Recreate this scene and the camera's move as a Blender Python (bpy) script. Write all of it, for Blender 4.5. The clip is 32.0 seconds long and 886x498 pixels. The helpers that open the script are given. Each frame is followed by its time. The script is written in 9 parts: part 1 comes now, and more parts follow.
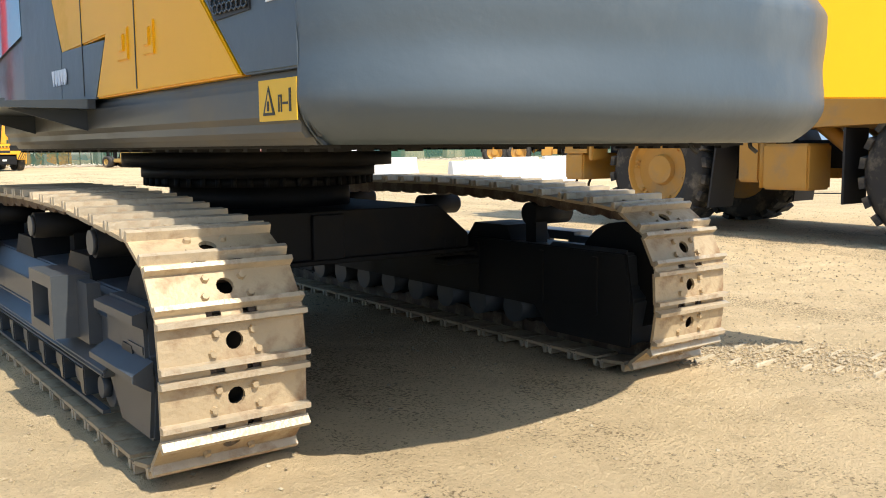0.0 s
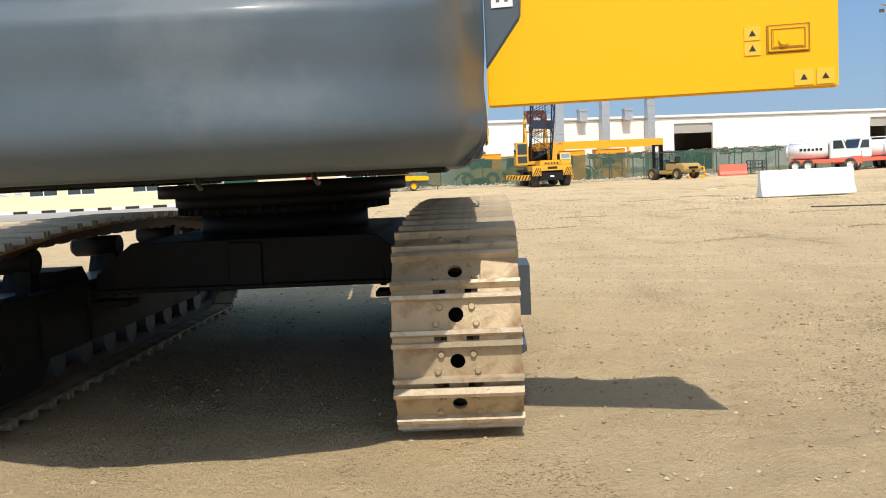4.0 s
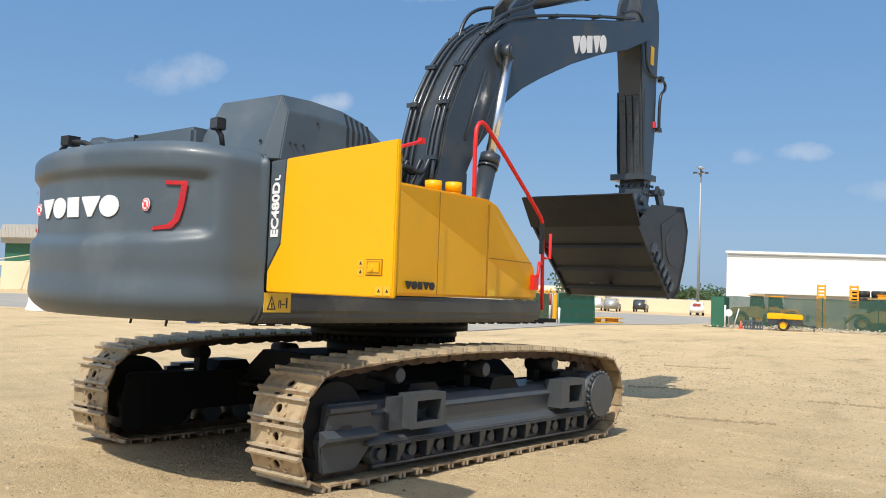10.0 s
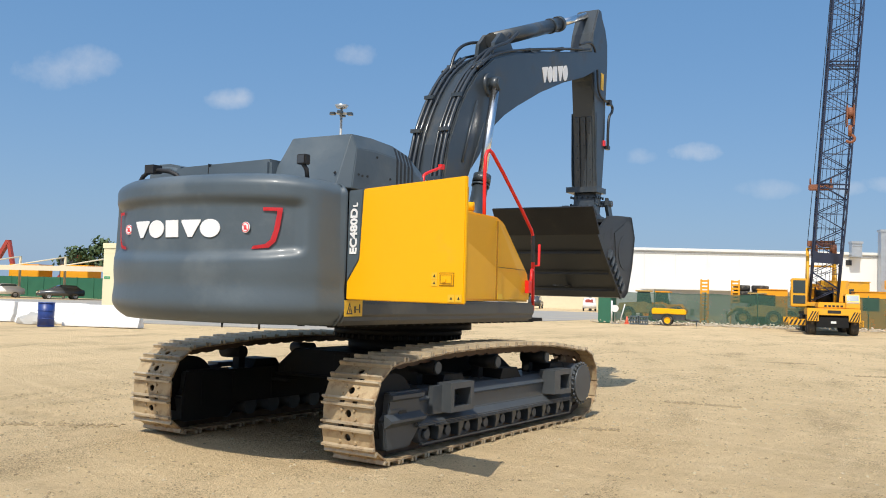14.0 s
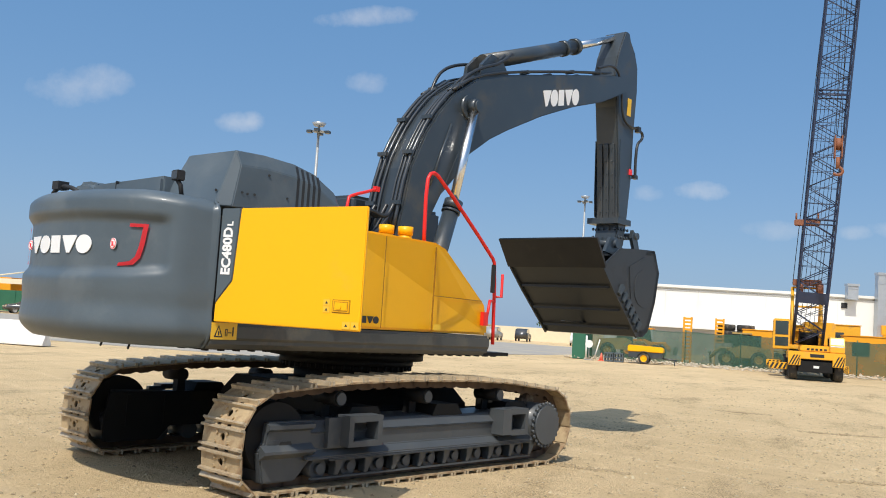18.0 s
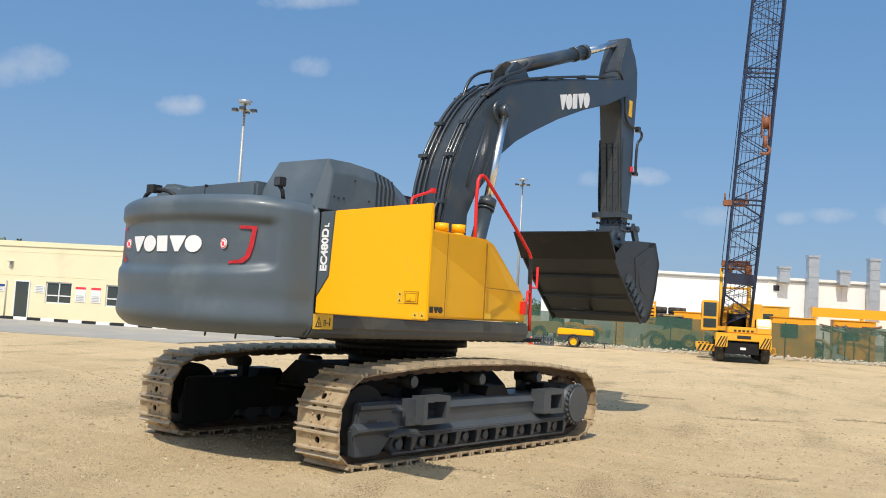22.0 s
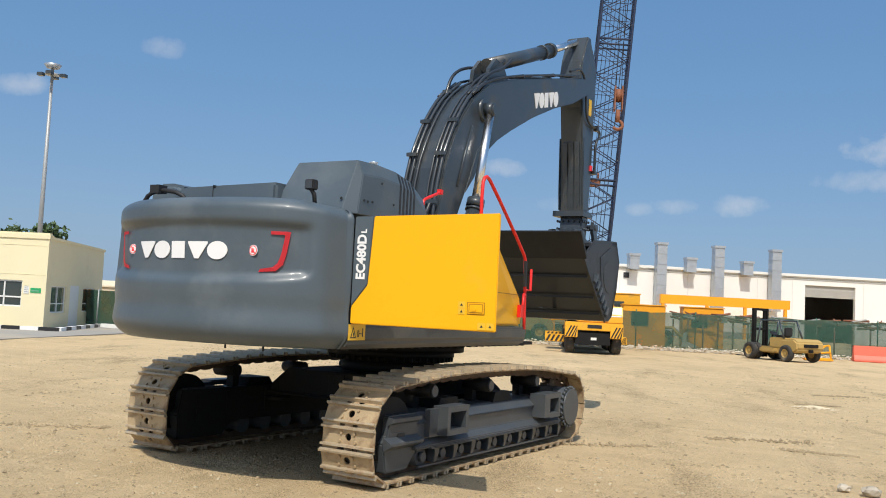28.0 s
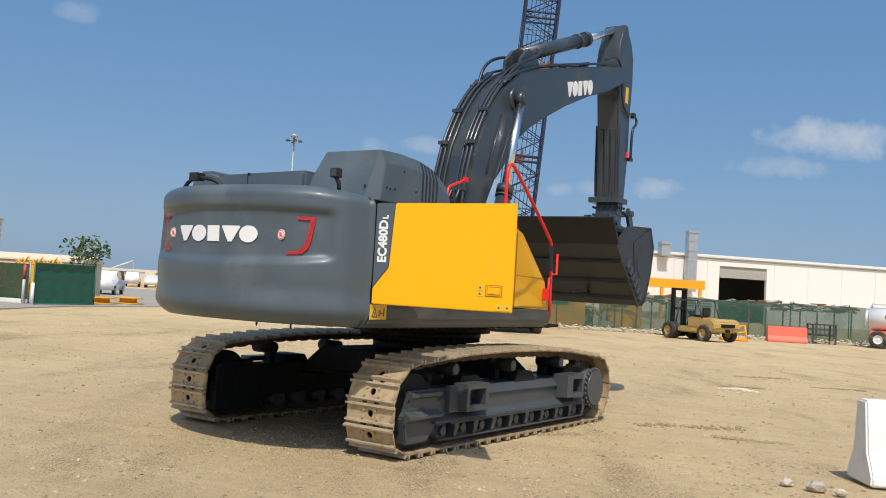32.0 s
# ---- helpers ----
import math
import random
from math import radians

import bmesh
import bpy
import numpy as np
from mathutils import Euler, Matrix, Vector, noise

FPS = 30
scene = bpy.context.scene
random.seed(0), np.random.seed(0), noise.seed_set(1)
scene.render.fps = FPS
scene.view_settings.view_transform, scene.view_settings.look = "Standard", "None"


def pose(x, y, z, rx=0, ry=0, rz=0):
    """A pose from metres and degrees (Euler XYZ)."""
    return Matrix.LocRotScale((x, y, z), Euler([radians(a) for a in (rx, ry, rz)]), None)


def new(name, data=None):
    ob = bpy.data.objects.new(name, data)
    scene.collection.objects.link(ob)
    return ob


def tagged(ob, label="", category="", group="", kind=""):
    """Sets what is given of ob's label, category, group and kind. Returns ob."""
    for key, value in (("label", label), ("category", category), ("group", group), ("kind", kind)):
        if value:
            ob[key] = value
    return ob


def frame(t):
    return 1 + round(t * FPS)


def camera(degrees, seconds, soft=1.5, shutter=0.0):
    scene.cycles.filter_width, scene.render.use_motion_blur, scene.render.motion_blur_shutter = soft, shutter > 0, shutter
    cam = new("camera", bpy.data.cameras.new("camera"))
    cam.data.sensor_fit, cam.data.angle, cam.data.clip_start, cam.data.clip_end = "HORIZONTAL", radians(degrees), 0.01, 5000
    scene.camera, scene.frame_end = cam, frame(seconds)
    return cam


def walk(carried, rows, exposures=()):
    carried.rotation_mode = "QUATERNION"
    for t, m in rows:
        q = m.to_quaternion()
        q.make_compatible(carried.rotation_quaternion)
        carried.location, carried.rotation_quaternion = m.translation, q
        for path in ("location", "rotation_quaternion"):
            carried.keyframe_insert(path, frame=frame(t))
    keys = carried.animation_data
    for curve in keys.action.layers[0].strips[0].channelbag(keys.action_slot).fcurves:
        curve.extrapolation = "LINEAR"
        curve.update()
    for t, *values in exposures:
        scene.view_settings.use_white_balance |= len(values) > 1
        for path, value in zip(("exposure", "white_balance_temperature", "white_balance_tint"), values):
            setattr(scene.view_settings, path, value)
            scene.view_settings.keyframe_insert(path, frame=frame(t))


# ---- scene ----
CAM_ROWS = [
    (0, -3.009, -6.082, 1.279, 83.570, 0.434, -37.920),
    (0.5, -2.529, -5.690, 1.270, 83.954, -0.219, -33.520),
    (1, -1.927, -5.153, 1.248, 84.304, -0.339, -28.645),
    (1.5, -1.373, -4.660, 1.216, 84.712, -0.463, -22.881),
    (2, -0.837, -4.190, 1.233, 85.089, -0.327, -17.257),
    (2.5, -0.349, -3.756, 1.251, 85.409, 0.243, -12.489),
    (3, 0.201, -3.410, 1.235, 85.854, 1.408, -8.676),
    (3.5, 0.724, -2.920, 1.218, 85.407, 2.393, -5.207),
    (4, 1.223, -2.380, 1.268, 85.125, 2.697, -1.914),
    (4.5, 1.696, -1.816, 1.314, 85.077, 2.205, 1.344),
    (5, 2.152, -1.255, 1.373, 85.474, 1.474, 4.720),
    (5.5, 2.600, -0.728, 1.454, 86.604, 1.029, 8.356),
    (6, 3.038, -0.261, 1.506, 88.533, 0.872, 12.379),
    (6.5, 3.465, 0.253, 1.528, 89.909, 0.871, 15.541),
    (7, 3.814, 0.818, 1.493, 91.118, 0.863, 18.344),
    (7.5, 4.199, 1.318, 1.492, 92.283, 0.457, 20.677),
    (8, 4.500, 1.827, 1.488, 93.035, 0.297, 22.137),
    (8.5, 4.850, 2.323, 1.514, 92.986, -0.142, 23.121),
    (9, 5.213, 3.022, 1.511, 92.922, -0.415, 24.284),
    (9.5, 5.410, 3.526, 1.558, 92.794, -1.240, 24.733),
    (10, 5.558, 3.622, 1.567, 92.823, -2.177, 24.758),
    (10.5, 5.571, 3.605, 1.574, 92.994, -2.566, 24.492),
    (11, 5.561, 3.598, 1.573, 93.544, -2.467, 23.577),
    (11.5, 5.619, 3.609, 1.575, 93.940, -2.450, 22.435),
    (12, 5.667, 3.681, 1.565, 93.941, -2.230, 21.213),
    (12.5, 5.694, 3.980, 1.557, 93.809, -1.809, 20.333),
    (13, 5.849, 4.303, 1.563, 93.631, -1.261, 19.794),
    (13.5, 5.982, 4.737, 1.592, 93.309, -1.274, 19.202),
    (14, 6.038, 5.205, 1.595, 92.907, -1.573, 18.597),
    (14.5, 6.193, 5.659, 1.609, 92.706, -1.665, 18.178),
    (15, 6.316, 6.082, 1.620, 92.745, -1.769, 18.103),
    (15.5, 6.430, 6.489, 1.625, 92.950, -1.893, 18.260),
    (16, 6.553, 6.896, 1.624, 93.255, -2.055, 18.536),
    (16.5, 6.704, 7.317, 1.613, 93.593, -2.279, 18.813),
    (17, 6.906, 7.760, 1.588, 93.912, -2.620, 18.975),
    (17.5, 7.114, 8.384, 1.593, 94.359, -3.152, 18.989),
    (18, 7.267, 8.774, 1.626, 94.800, -3.625, 18.723),
    (18.5, 7.393, 8.768, 1.635, 94.986, -3.912, 17.946),
    (19, 7.428, 8.693, 1.648, 94.801, -3.574, 17.249),
    (19.5, 7.457, 8.711, 1.647, 94.385, -3.225, 16.652),
    (20, 7.472, 8.936, 1.630, 93.885, -3.244, 16.425),
    (20.5, 7.547, 9.270, 1.644, 93.689, -3.275, 16.201),
    (21, 7.682, 9.720, 1.623, 93.895, -3.459, 15.936),
    (21.5, 7.781, 10.175, 1.601, 93.926, -3.348, 15.608),
    (22, 7.875, 10.643, 1.600, 94.068, -3.276, 15.264),
    (22.5, 7.969, 11.097, 1.627, 94.225, -3.023, 14.750),
    (23, 7.961, 11.610, 1.648, 94.250, -2.696, 14.223),
    (23.5, 8.019, 12.063, 1.659, 94.085, -2.792, 13.638),
    (24, 8.041, 12.498, 1.669, 93.817, -2.982, 12.886),
    (24.5, 8.039, 12.974, 1.683, 93.657, -3.036, 11.970),
    (25, 8.104, 13.485, 1.684, 93.770, -3.108, 11.153),
    (25.5, 8.111, 13.977, 1.678, 93.875, -3.107, 10.355),
    (26, 8.098, 14.391, 1.674, 94.058, -3.041, 9.327),
    (26.5, 8.082, 14.744, 1.676, 94.207, -2.954, 8.243),
    (27, 8.079, 15.054, 1.681, 94.268, -2.864, 7.277),
    (27.5, 8.105, 15.342, 1.686, 94.183, -2.787, 6.597),
    (28, 8.172, 15.625, 1.698, 93.838, -2.808, 6.371),
    (28.5, 8.259, 16.007, 1.688, 93.674, -2.566, 5.958),
    (29, 8.275, 16.272, 1.693, 93.416, -2.271, 5.222),
    (29.5, 8.284, 16.240, 1.691, 93.119, -2.487, 4.297),
    (30, 8.366, 16.188, 1.696, 92.758, -2.940, 3.542),
    (30.5, 8.385, 16.183, 1.687, 92.467, -3.344, 3.232),
    (31, 8.332, 16.359, 1.683, 92.381, -3.517, 2.983),
    (31.5, 8.245, 16.537, 1.671, 92.446, -3.352, 2.213),
    (32, 8.140, 16.716, 1.694, 92.653, -3.385, 1.348),
]
MACHINE_ROWS = [      # seconds, place and heading of the upper house
    (0, -0.128, -0.313, 0.973),
    (0.5, -0.118, 0.250, 0.573),
    (1, -0.052, 0.839, 0.090),
    (1.5, 0.029, 1.474, -0.392),
    (2, 0.098, 2.091, -0.890),
    (2.5, 0.133, 2.658, -1.277),
    (3, 0.139, 3.153, -1.611),
    (3.5, 0.182, 3.761, -1.885),
    (4, 0.245, 4.463, -2.537),
    (4.5, 0.311, 5.171, -3.082),
    (5, 0.378, 5.886, -3.524),
    (5.5, 0.441, 6.609, -3.875),
    (6, 0.487, 7.248, -3.590),
    (6.5, 0.516, 7.939, -3.566),
    (7, 0.537, 8.638, -3.688),
    (7.5, 0.551, 9.324, -3.856),
    (8, 0.565, 9.975, -3.978),
    (8.5, 0.594, 10.598, -5.241),
    (9, 0.662, 11.217, -8.916),
    (9.5, 0.749, 11.802, -11.967),
    (10, 0.830, 12.340, -12.269),
    (10.5, 0.920, 12.849, -11.868),
    (11, 1.027, 13.331, -12.015),
    (11.5, 1.155, 13.764, -12.251),
    (12, 1.297, 14.158, -12.377),
    (12.5, 1.449, 14.535, -12.335),
    (13, 1.612, 14.924, -12.214),
    (13.5, 1.767, 15.323, -12.162),
    (14, 1.905, 15.738, -12.156),
    (14.5, 2.021, 16.169, -12.115),
    (15, 2.120, 16.609, -11.858),
    (15.5, 2.210, 17.040, -11.634),
    (16, 2.294, 17.449, -11.686),
    (16.5, 2.372, 17.823, -12.258),
    (17, 2.442, 18.147, -13.617),
    (17.5, 2.551, 18.443, -17.505),
    (18, 2.688, 18.722, -20.813),
    (18.5, 2.840, 18.983, -21.056),
    (19, 3.016, 19.300, -20.746),
    (19.5, 3.209, 19.694, -21.012),
    (20, 3.408, 20.122, -21.214),
    (20.5, 3.606, 20.573, -21.092),
    (21, 3.799, 21.024, -20.946),
    (21.5, 3.999, 21.461, -20.921),
    (22, 4.194, 21.882, -21.024),
    (22.5, 4.388, 22.283, -21.142),
    (23, 4.578, 22.684, -21.235),
    (23.5, 4.766, 23.076, -21.316),
    (24, 4.946, 23.495, -21.402),
    (24.5, 5.120, 23.945, -21.456),
    (25, 5.296, 24.412, -21.486),
    (25.5, 5.475, 24.883, -21.489),
    (26, 5.666, 25.370, -21.362),
    (26.5, 5.853, 25.838, -21.238),
    (27, 6.027, 26.268, -21.285),
    (27.5, 6.173, 26.641, -21.676),
    (28, 6.269, 26.922, -22.490),
    (28.5, 6.346, 27.131, -25.695),
    (29, 6.474, 27.312, -29.726),
    (29.5, 6.641, 27.493, -31.156),
    (30, 6.833, 27.679, -30.744),
    (30.5, 7.037, 27.914, -30.688),
    (31, 7.235, 28.158, -31.084),
    (31.5, 7.417, 28.397, -31.282),
    (32, 7.586, 28.630, -31.171),
]
DOOR_ROWS = [
    (0, 125.0),
    (0.5, 121.0),
    (1, 117.0),
    (1.5, 113.5),
    (2, 110.0),
    (2.5, 107.0),
    (3, 104.0),
    (3.5, 102.5),
    (4, 103.3),
    (4.5, 104.2),
    (5, 105.2),
    (5.5, 106.2),
    (6, 107.2),
    (6.5, 103.5),
    (7, 103.0),
    (7.5, 104.0),
    (8, 103.0),
    (8.5, 98.5),
    (9, 85.0),
    (9.5, 85.5),
    (10, 96.5),
    (10.5, 100.5),
    (11, 100.0),
    (11.5, 100.5),
    (12, 100.5),
    (12.5, 99.5),
    (13, 100.0),
    (13.5, 100.0),
    (14, 100.5),
    (14.5, 100.5),
    (15, 105.2),
    (15.5, 106.4),
    (16, 106.6),
    (16.5, 100.5),
    (17, 93.0),
    (17.5, 73.0),
    (18, 69.0),
    (18.5, 81.5),
    (19, 91.0),
    (19.5, 91.5),
    (20, 92.0),
    (20.5, 91.5),
    (21, 91.5),
    (21.5, 91.5),
    (22, 91.5),
    (22.5, 91.5),
    (23, 92.0),
    (23.5, 92.5),
    (24, 91.0),
    (24.5, 90.5),
    (25, 90.5),
    (25.5, 91.0),
    (26, 98.6),
    (26.5, 99.8),
    (27, 99.7),
    (27.5, 89.5),
    (28, 80.5),
    (28.5, 60.0),
    (29, 60.0),
    (29.5, 60.0),
    (30, 69.0),
    (30.5, 72.5),
    (31, 71.5),
    (31.5, 72.5),
    (32, 70.5),
]
HOUSE_ON_TRACKS = (0.0, -0.016, 0.022, 0, 0, 2.31)      # the upper house stands a little askew on the crawler frame
cam = camera(52.51, 32.0, soft=1.0)
walk(cam, [(t, pose(x, y, z, rx, ry, rz)) for t, x, y, z, rx, ry, rz in CAM_ROWS],
     exposures=[(0.0, 0.7), (1.0, 0.62), (1.5, 0.56), (2.0, 0.54), (3.0, 0.36), (6.0, 0.20), (9.0, 0.22), (12.0, 0.17), (17.0, 0.14), (25.0, 0.1), (28.0, 0.05), (32.0, -0.05)])

# ---- daylight ----
SUN_TO = Vector((-0.07, 1.0, 0.0)).normalized()      # the way shadows fall
SUN_EL = radians(55)
world = bpy.data.worlds.new("sky")
scene.world = world
world.use_nodes = True
wn = world.node_tree
wn.nodes.clear()
sky = wn.nodes.new("ShaderNodeTexSky")
sky.sky_type = "NISHITA"
sky.sun_disc = False
sky.sun_elevation = SUN_EL
sky.sun_rotation = math.pi - 0.07
sky.air_density, sky.dust_density, sky.ozone_density = 1.0, 1.0, 2.0
wbg = wn.nodes.new("ShaderNodeBackground")
wbg.inputs["Strength"].default_value = 0.1
wout = wn.nodes.new("ShaderNodeOutputWorld")
# faint fair-weather clouds low over the yard: slopes right and up of the way they lie, half sizes and strength
CLOUDS = [(-0.635, 0.245, 0.040, 0.016, 0.55), (-0.456, 0.292, 0.035, 0.014, 0.4), (-0.055, 0.161, 0.028, 0.012, 0.6), (-0.113, 0.158, 0.020, 0.010, 0.35), (-0.47, 0.376, 0.07, 0.014, 0.5),
          (0.405, 0.195, 0.085, 0.024, 0.85), (0.345, 0.158, 0.060, 0.014, 0.5), (0.205, 0.128, 0.035, 0.013, 0.6), (0.142, 0.125, 0.030, 0.010, 0.45), (0.10, 0.12, 0.018, 0.008, 0.35), (0.02, 0.12, 0.035, 0.012, 0.3),
          (0.62, 0.24, 0.10, 0.03, 0.6), (-0.9, 0.3, 0.1, 0.03, 0.4)]


def sky_math(op, a, b=None, c=None):
    n = wn.nodes.new("ShaderNodeMath")
    n.operation = op
    for k, v in enumerate((a, b, c)):
        if v is not None:
            if isinstance(v, (int, float)):
                n.inputs[k].default_value = v
            else:
                wn.links.new(v, n.inputs[k])
    return n.outputs[0]


sky_way = wn.nodes.new("ShaderNodeTexCoord")
split = wn.nodes.new("ShaderNodeSeparateXYZ")
wn.links.new(sky_way.outputs["Generated"], split.inputs[0])
ahead = sky_math("MAXIMUM", split.outputs[1], 0.05)
su, sv = sky_math("DIVIDE", split.outputs[0], ahead), sky_math("DIVIDE", split.outputs[2], ahead)
puff = wn.nodes.new("ShaderNodeTexNoise")
puff.inputs["Scale"].default_value, puff.inputs["Detail"].default_value, puff.inputs["Roughness"].default_value = 28.0, 7, 0.6
wn.links.new(sky_way.outputs["Generated"], puff.inputs["Vector"])
cover = None
for cu_, cv_, ha, hb, strong in CLOUDS:
    q = sky_math("ADD", sky_math("POWER", sky_math("DIVIDE", sky_math("SUBTRACT", su, cu_), ha), 2), sky_math("POWER", sky_math("DIVIDE", sky_math("SUBTRACT", sv, cv_), hb), 2))
    q = sky_math("MULTIPLY", sky_math("MAXIMUM", sky_math("SUBTRACT", sky_math("MULTIPLY_ADD", puff.outputs["Fac"], 3.0, -0.55), q), 0.0), strong)
    cover = q if cover is None else sky_math("MAXIMUM", cover, q)
cover = sky_math("MINIMUM", sky_math("MULTIPLY", cover, 0.55), 0.5)
veil = wn.nodes.new("ShaderNodeMix")
veil.data_type = "RGBA"
wn.links.new(cover, veil.inputs["Factor"])
haze = wn.nodes.new("ShaderNodeMix")
haze.data_type = "RGBA"
haze.inputs["Factor"].default_value = 0.6
wn.links.new(sky.outputs[0], haze.inputs["A"])
haze.inputs["B"].default_value = (1.1, 2.95, 5.9, 1)
# pale dust haze thickening towards the horizon
low_haze = wn.nodes.new("ShaderNodeMix")
low_haze.data_type = "RGBA"
height = sky_math("SUBTRACT", 1.0, sky_math("MAXIMUM", split.outputs[2], 0.0))
wn.links.new(sky_math("MULTIPLY", sky_math("POWER", height, 8.0), 0.55), low_haze.inputs["Factor"])
wn.links.new(haze.outputs["Result"], low_haze.inputs["A"])
low_haze.inputs["B"].default_value = (3.4, 4.5, 5.9, 1)
# dust scatters the sunlight into a wide glow about the sun
toward = wn.nodes.new("ShaderNodeVectorMath")
toward.operation = "DOT_PRODUCT"
wn.links.new(sky_way.outputs["Generated"], toward.inputs[0])
toward.inputs[1].default_value = (-SUN_TO.x * math.cos(SUN_EL), -SUN_TO.y * math.cos(SUN_EL), math.sin(SUN_EL))
glow = wn.nodes.new("ShaderNodeMix")
glow.data_type, glow.blend_type = "RGBA", "ADD"
wn.links.new(sky_math("POWER", sky_math("MAXIMUM", toward.outputs["Value"], 0.0), 5.0), glow.inputs["Factor"])
wn.links.new(low_haze.outputs["Result"], glow.inputs["A"])
glow.inputs["B"].default_value = (9.0, 8.2, 7.2, 1)
wn.links.new(glow.outputs["Result"], veil.inputs["A"])
veil.inputs["B"].default_value = (7.4, 7.4, 7.5, 1)
wn.links.new(veil.outputs["Result"], wbg.inputs[0])
wn.links.new(wbg.outputs[0], wout.inputs[0])
sun_data = bpy.data.lights.new("sun", "SUN")
sun_data.energy, sun_data.angle, sun_data.color = 3.75, radians(0.53), (1.0, 0.94, 0.84)
sun = new("sun", sun_data)
light_way = Vector((SUN_TO.x * math.cos(SUN_EL), SUN_TO.y * math.cos(SUN_EL), -math.sin(SUN_EL)))
sun.matrix_world = Matrix.Translation((0, -20, 60)) @ light_way.to_track_quat("-Z", "Y").to_matrix().to_4x4()


# ---- materials ----
def material(name, colour, rough=0.5, metal=0.0, vary=0.12, scale=3.0, bump=0.0, bump_scale=40.0, dirt=None, dirt_amount=0.0,
             dirt_scale=1.5, coat=0.0, random_tint=0.0, spec=0.5, emit=0.0):
    m = bpy.data.materials.new(name)
    m.use_nodes = True
    nt = m.node_tree
    b = nt.nodes["Principled BSDF"]
    b.inputs["Roughness"].default_value = rough
    b.inputs["Metallic"].default_value = metal
    b.inputs["Coat Weight"].default_value = coat
    b.inputs["Coat Roughness"].default_value = 0.12
    b.inputs["Specular IOR Level"].default_value = spec
    geo = nt.nodes.new("ShaderNodeTexCoord")
    n1 = nt.nodes.new("ShaderNodeTexNoise")
    n1.inputs["Scale"].default_value = scale
    n1.inputs["Detail"].default_value = 8
    nt.links.new(geo.outputs["Object"], n1.inputs["Vector"])
    mix = nt.nodes.new("ShaderNodeMix")
    mix.data_type = "RGBA"
    c = Vector(colour)
    mix.inputs["A"].default_value = (*(c * (1 - vary)), 1)
    mix.inputs["B"].default_value = (*[min(1, v) for v in c * (1 + vary)], 1)
    nt.links.new(n1.outputs["Fac"], mix.inputs["Factor"])
    out = mix.outputs["Result"]
    if random_tint:
        info = nt.nodes.new("ShaderNodeObjectInfo")
        hue = nt.nodes.new("ShaderNodeHueSaturation")
        rng = nt.nodes.new("ShaderNodeMapRange")
        rng.inputs["To Min"].default_value = 1 - random_tint
        rng.inputs["To Max"].default_value = 1 + random_tint
        nt.links.new(info.outputs["Random"], rng.inputs["Value"])
        nt.links.new(rng.outputs["Result"], hue.inputs["Value"])
        nt.links.new(out, hue.inputs["Color"])
        out = hue.outputs["Color"]
    if dirt:
        n2 = nt.nodes.new("ShaderNodeTexNoise")
        n2.inputs["Scale"].default_value = dirt_scale
        n2.inputs["Detail"].default_value = 10
        n2.inputs["Roughness"].default_value = 0.65
        nt.links.new(geo.outputs["Object"], n2.inputs["Vector"])
        ramp = nt.nodes.new("ShaderNodeMapRange")
        ramp.inputs["From Min"].default_value = 0.62 - 0.35 * dirt_amount
        ramp.inputs["From Max"].default_value = 0.78 - 0.2 * dirt_amount
        ramp.inputs["To Max"].default_value = min(1.0, 0.55 + dirt_amount)
        nt.links.new(n2.outputs["Fac"], ramp.inputs["Value"])
        mix2 = nt.nodes.new("ShaderNodeMix")
        mix2.data_type = "RGBA"
        nt.links.new(ramp.outputs["Result"], mix2.inputs["Factor"])
        nt.links.new(out, mix2.inputs["A"])
        mix2.inputs["B"].default_value = (*dirt, 1)
        out = mix2.outputs["Result"]
        rr = nt.nodes.new("ShaderNodeMapRange")
        rr.inputs["To Min"].default_value = rough
        rr.inputs["To Max"].default_value = min(1.0, rough + 0.4)
        nt.links.new(ramp.outputs["Result"], rr.inputs["Value"])
        nt.links.new(rr.outputs["Result"], b.inputs["Roughness"])
    nt.links.new(out, b.inputs["Base Color"])
    if bump:
        n3 = nt.nodes.new("ShaderNodeTexNoise")
        n3.inputs["Scale"].default_value = bump_scale
        n3.inputs["Detail"].default_value = 6
        nt.links.new(geo.outputs["Object"], n3.inputs["Vector"])
        bp = nt.nodes.new("ShaderNodeBump")
        bp.inputs["Strength"].default_value = bump
        bp.inputs["Distance"].default_value = 0.02
        nt.links.new(n3.outputs["Fac"], bp.inputs["Height"])
        nt.links.new(bp.outputs["Normal"], b.inputs["Normal"])
    if emit:
        b.inputs["Emission Color"].default_value = (*colour, 1)
        b.inputs["Emission Strength"].default_value = emit
    return m


DUST = (0.42, 0.34, 0.22)
GREY = material("slate_grey_paint", (0.077, 0.102, 0.122), 0.45, vary=0.28, scale=1.1, coat=0.12, bump=0.35, bump_scale=4.0, dirt=(0.14, 0.165, 0.18), dirt_amount=0.26, dirt_scale=0.9)
GREY_DARK = material("dark_grey_paint", (0.036, 0.046, 0.055), 0.36, vary=0.14, scale=3.0, coat=0.25, dirt=(0.10, 0.09, 0.07), dirt_amount=0.25)
SKIRT = material("brown_grey_paint", (0.055, 0.058, 0.055), 0.38, vary=0.1, coat=0.1, dirt=(0.16, 0.14, 0.10), dirt_amount=0.3)
YELLOW = material("machine_yellow_paint", (0.90, 0.455, 0.002), 0.38, vary=0.03, scale=1.5, coat=0.0, spec=0.35, dirt=(0.75, 0.40, 0.06), dirt_amount=0.05)
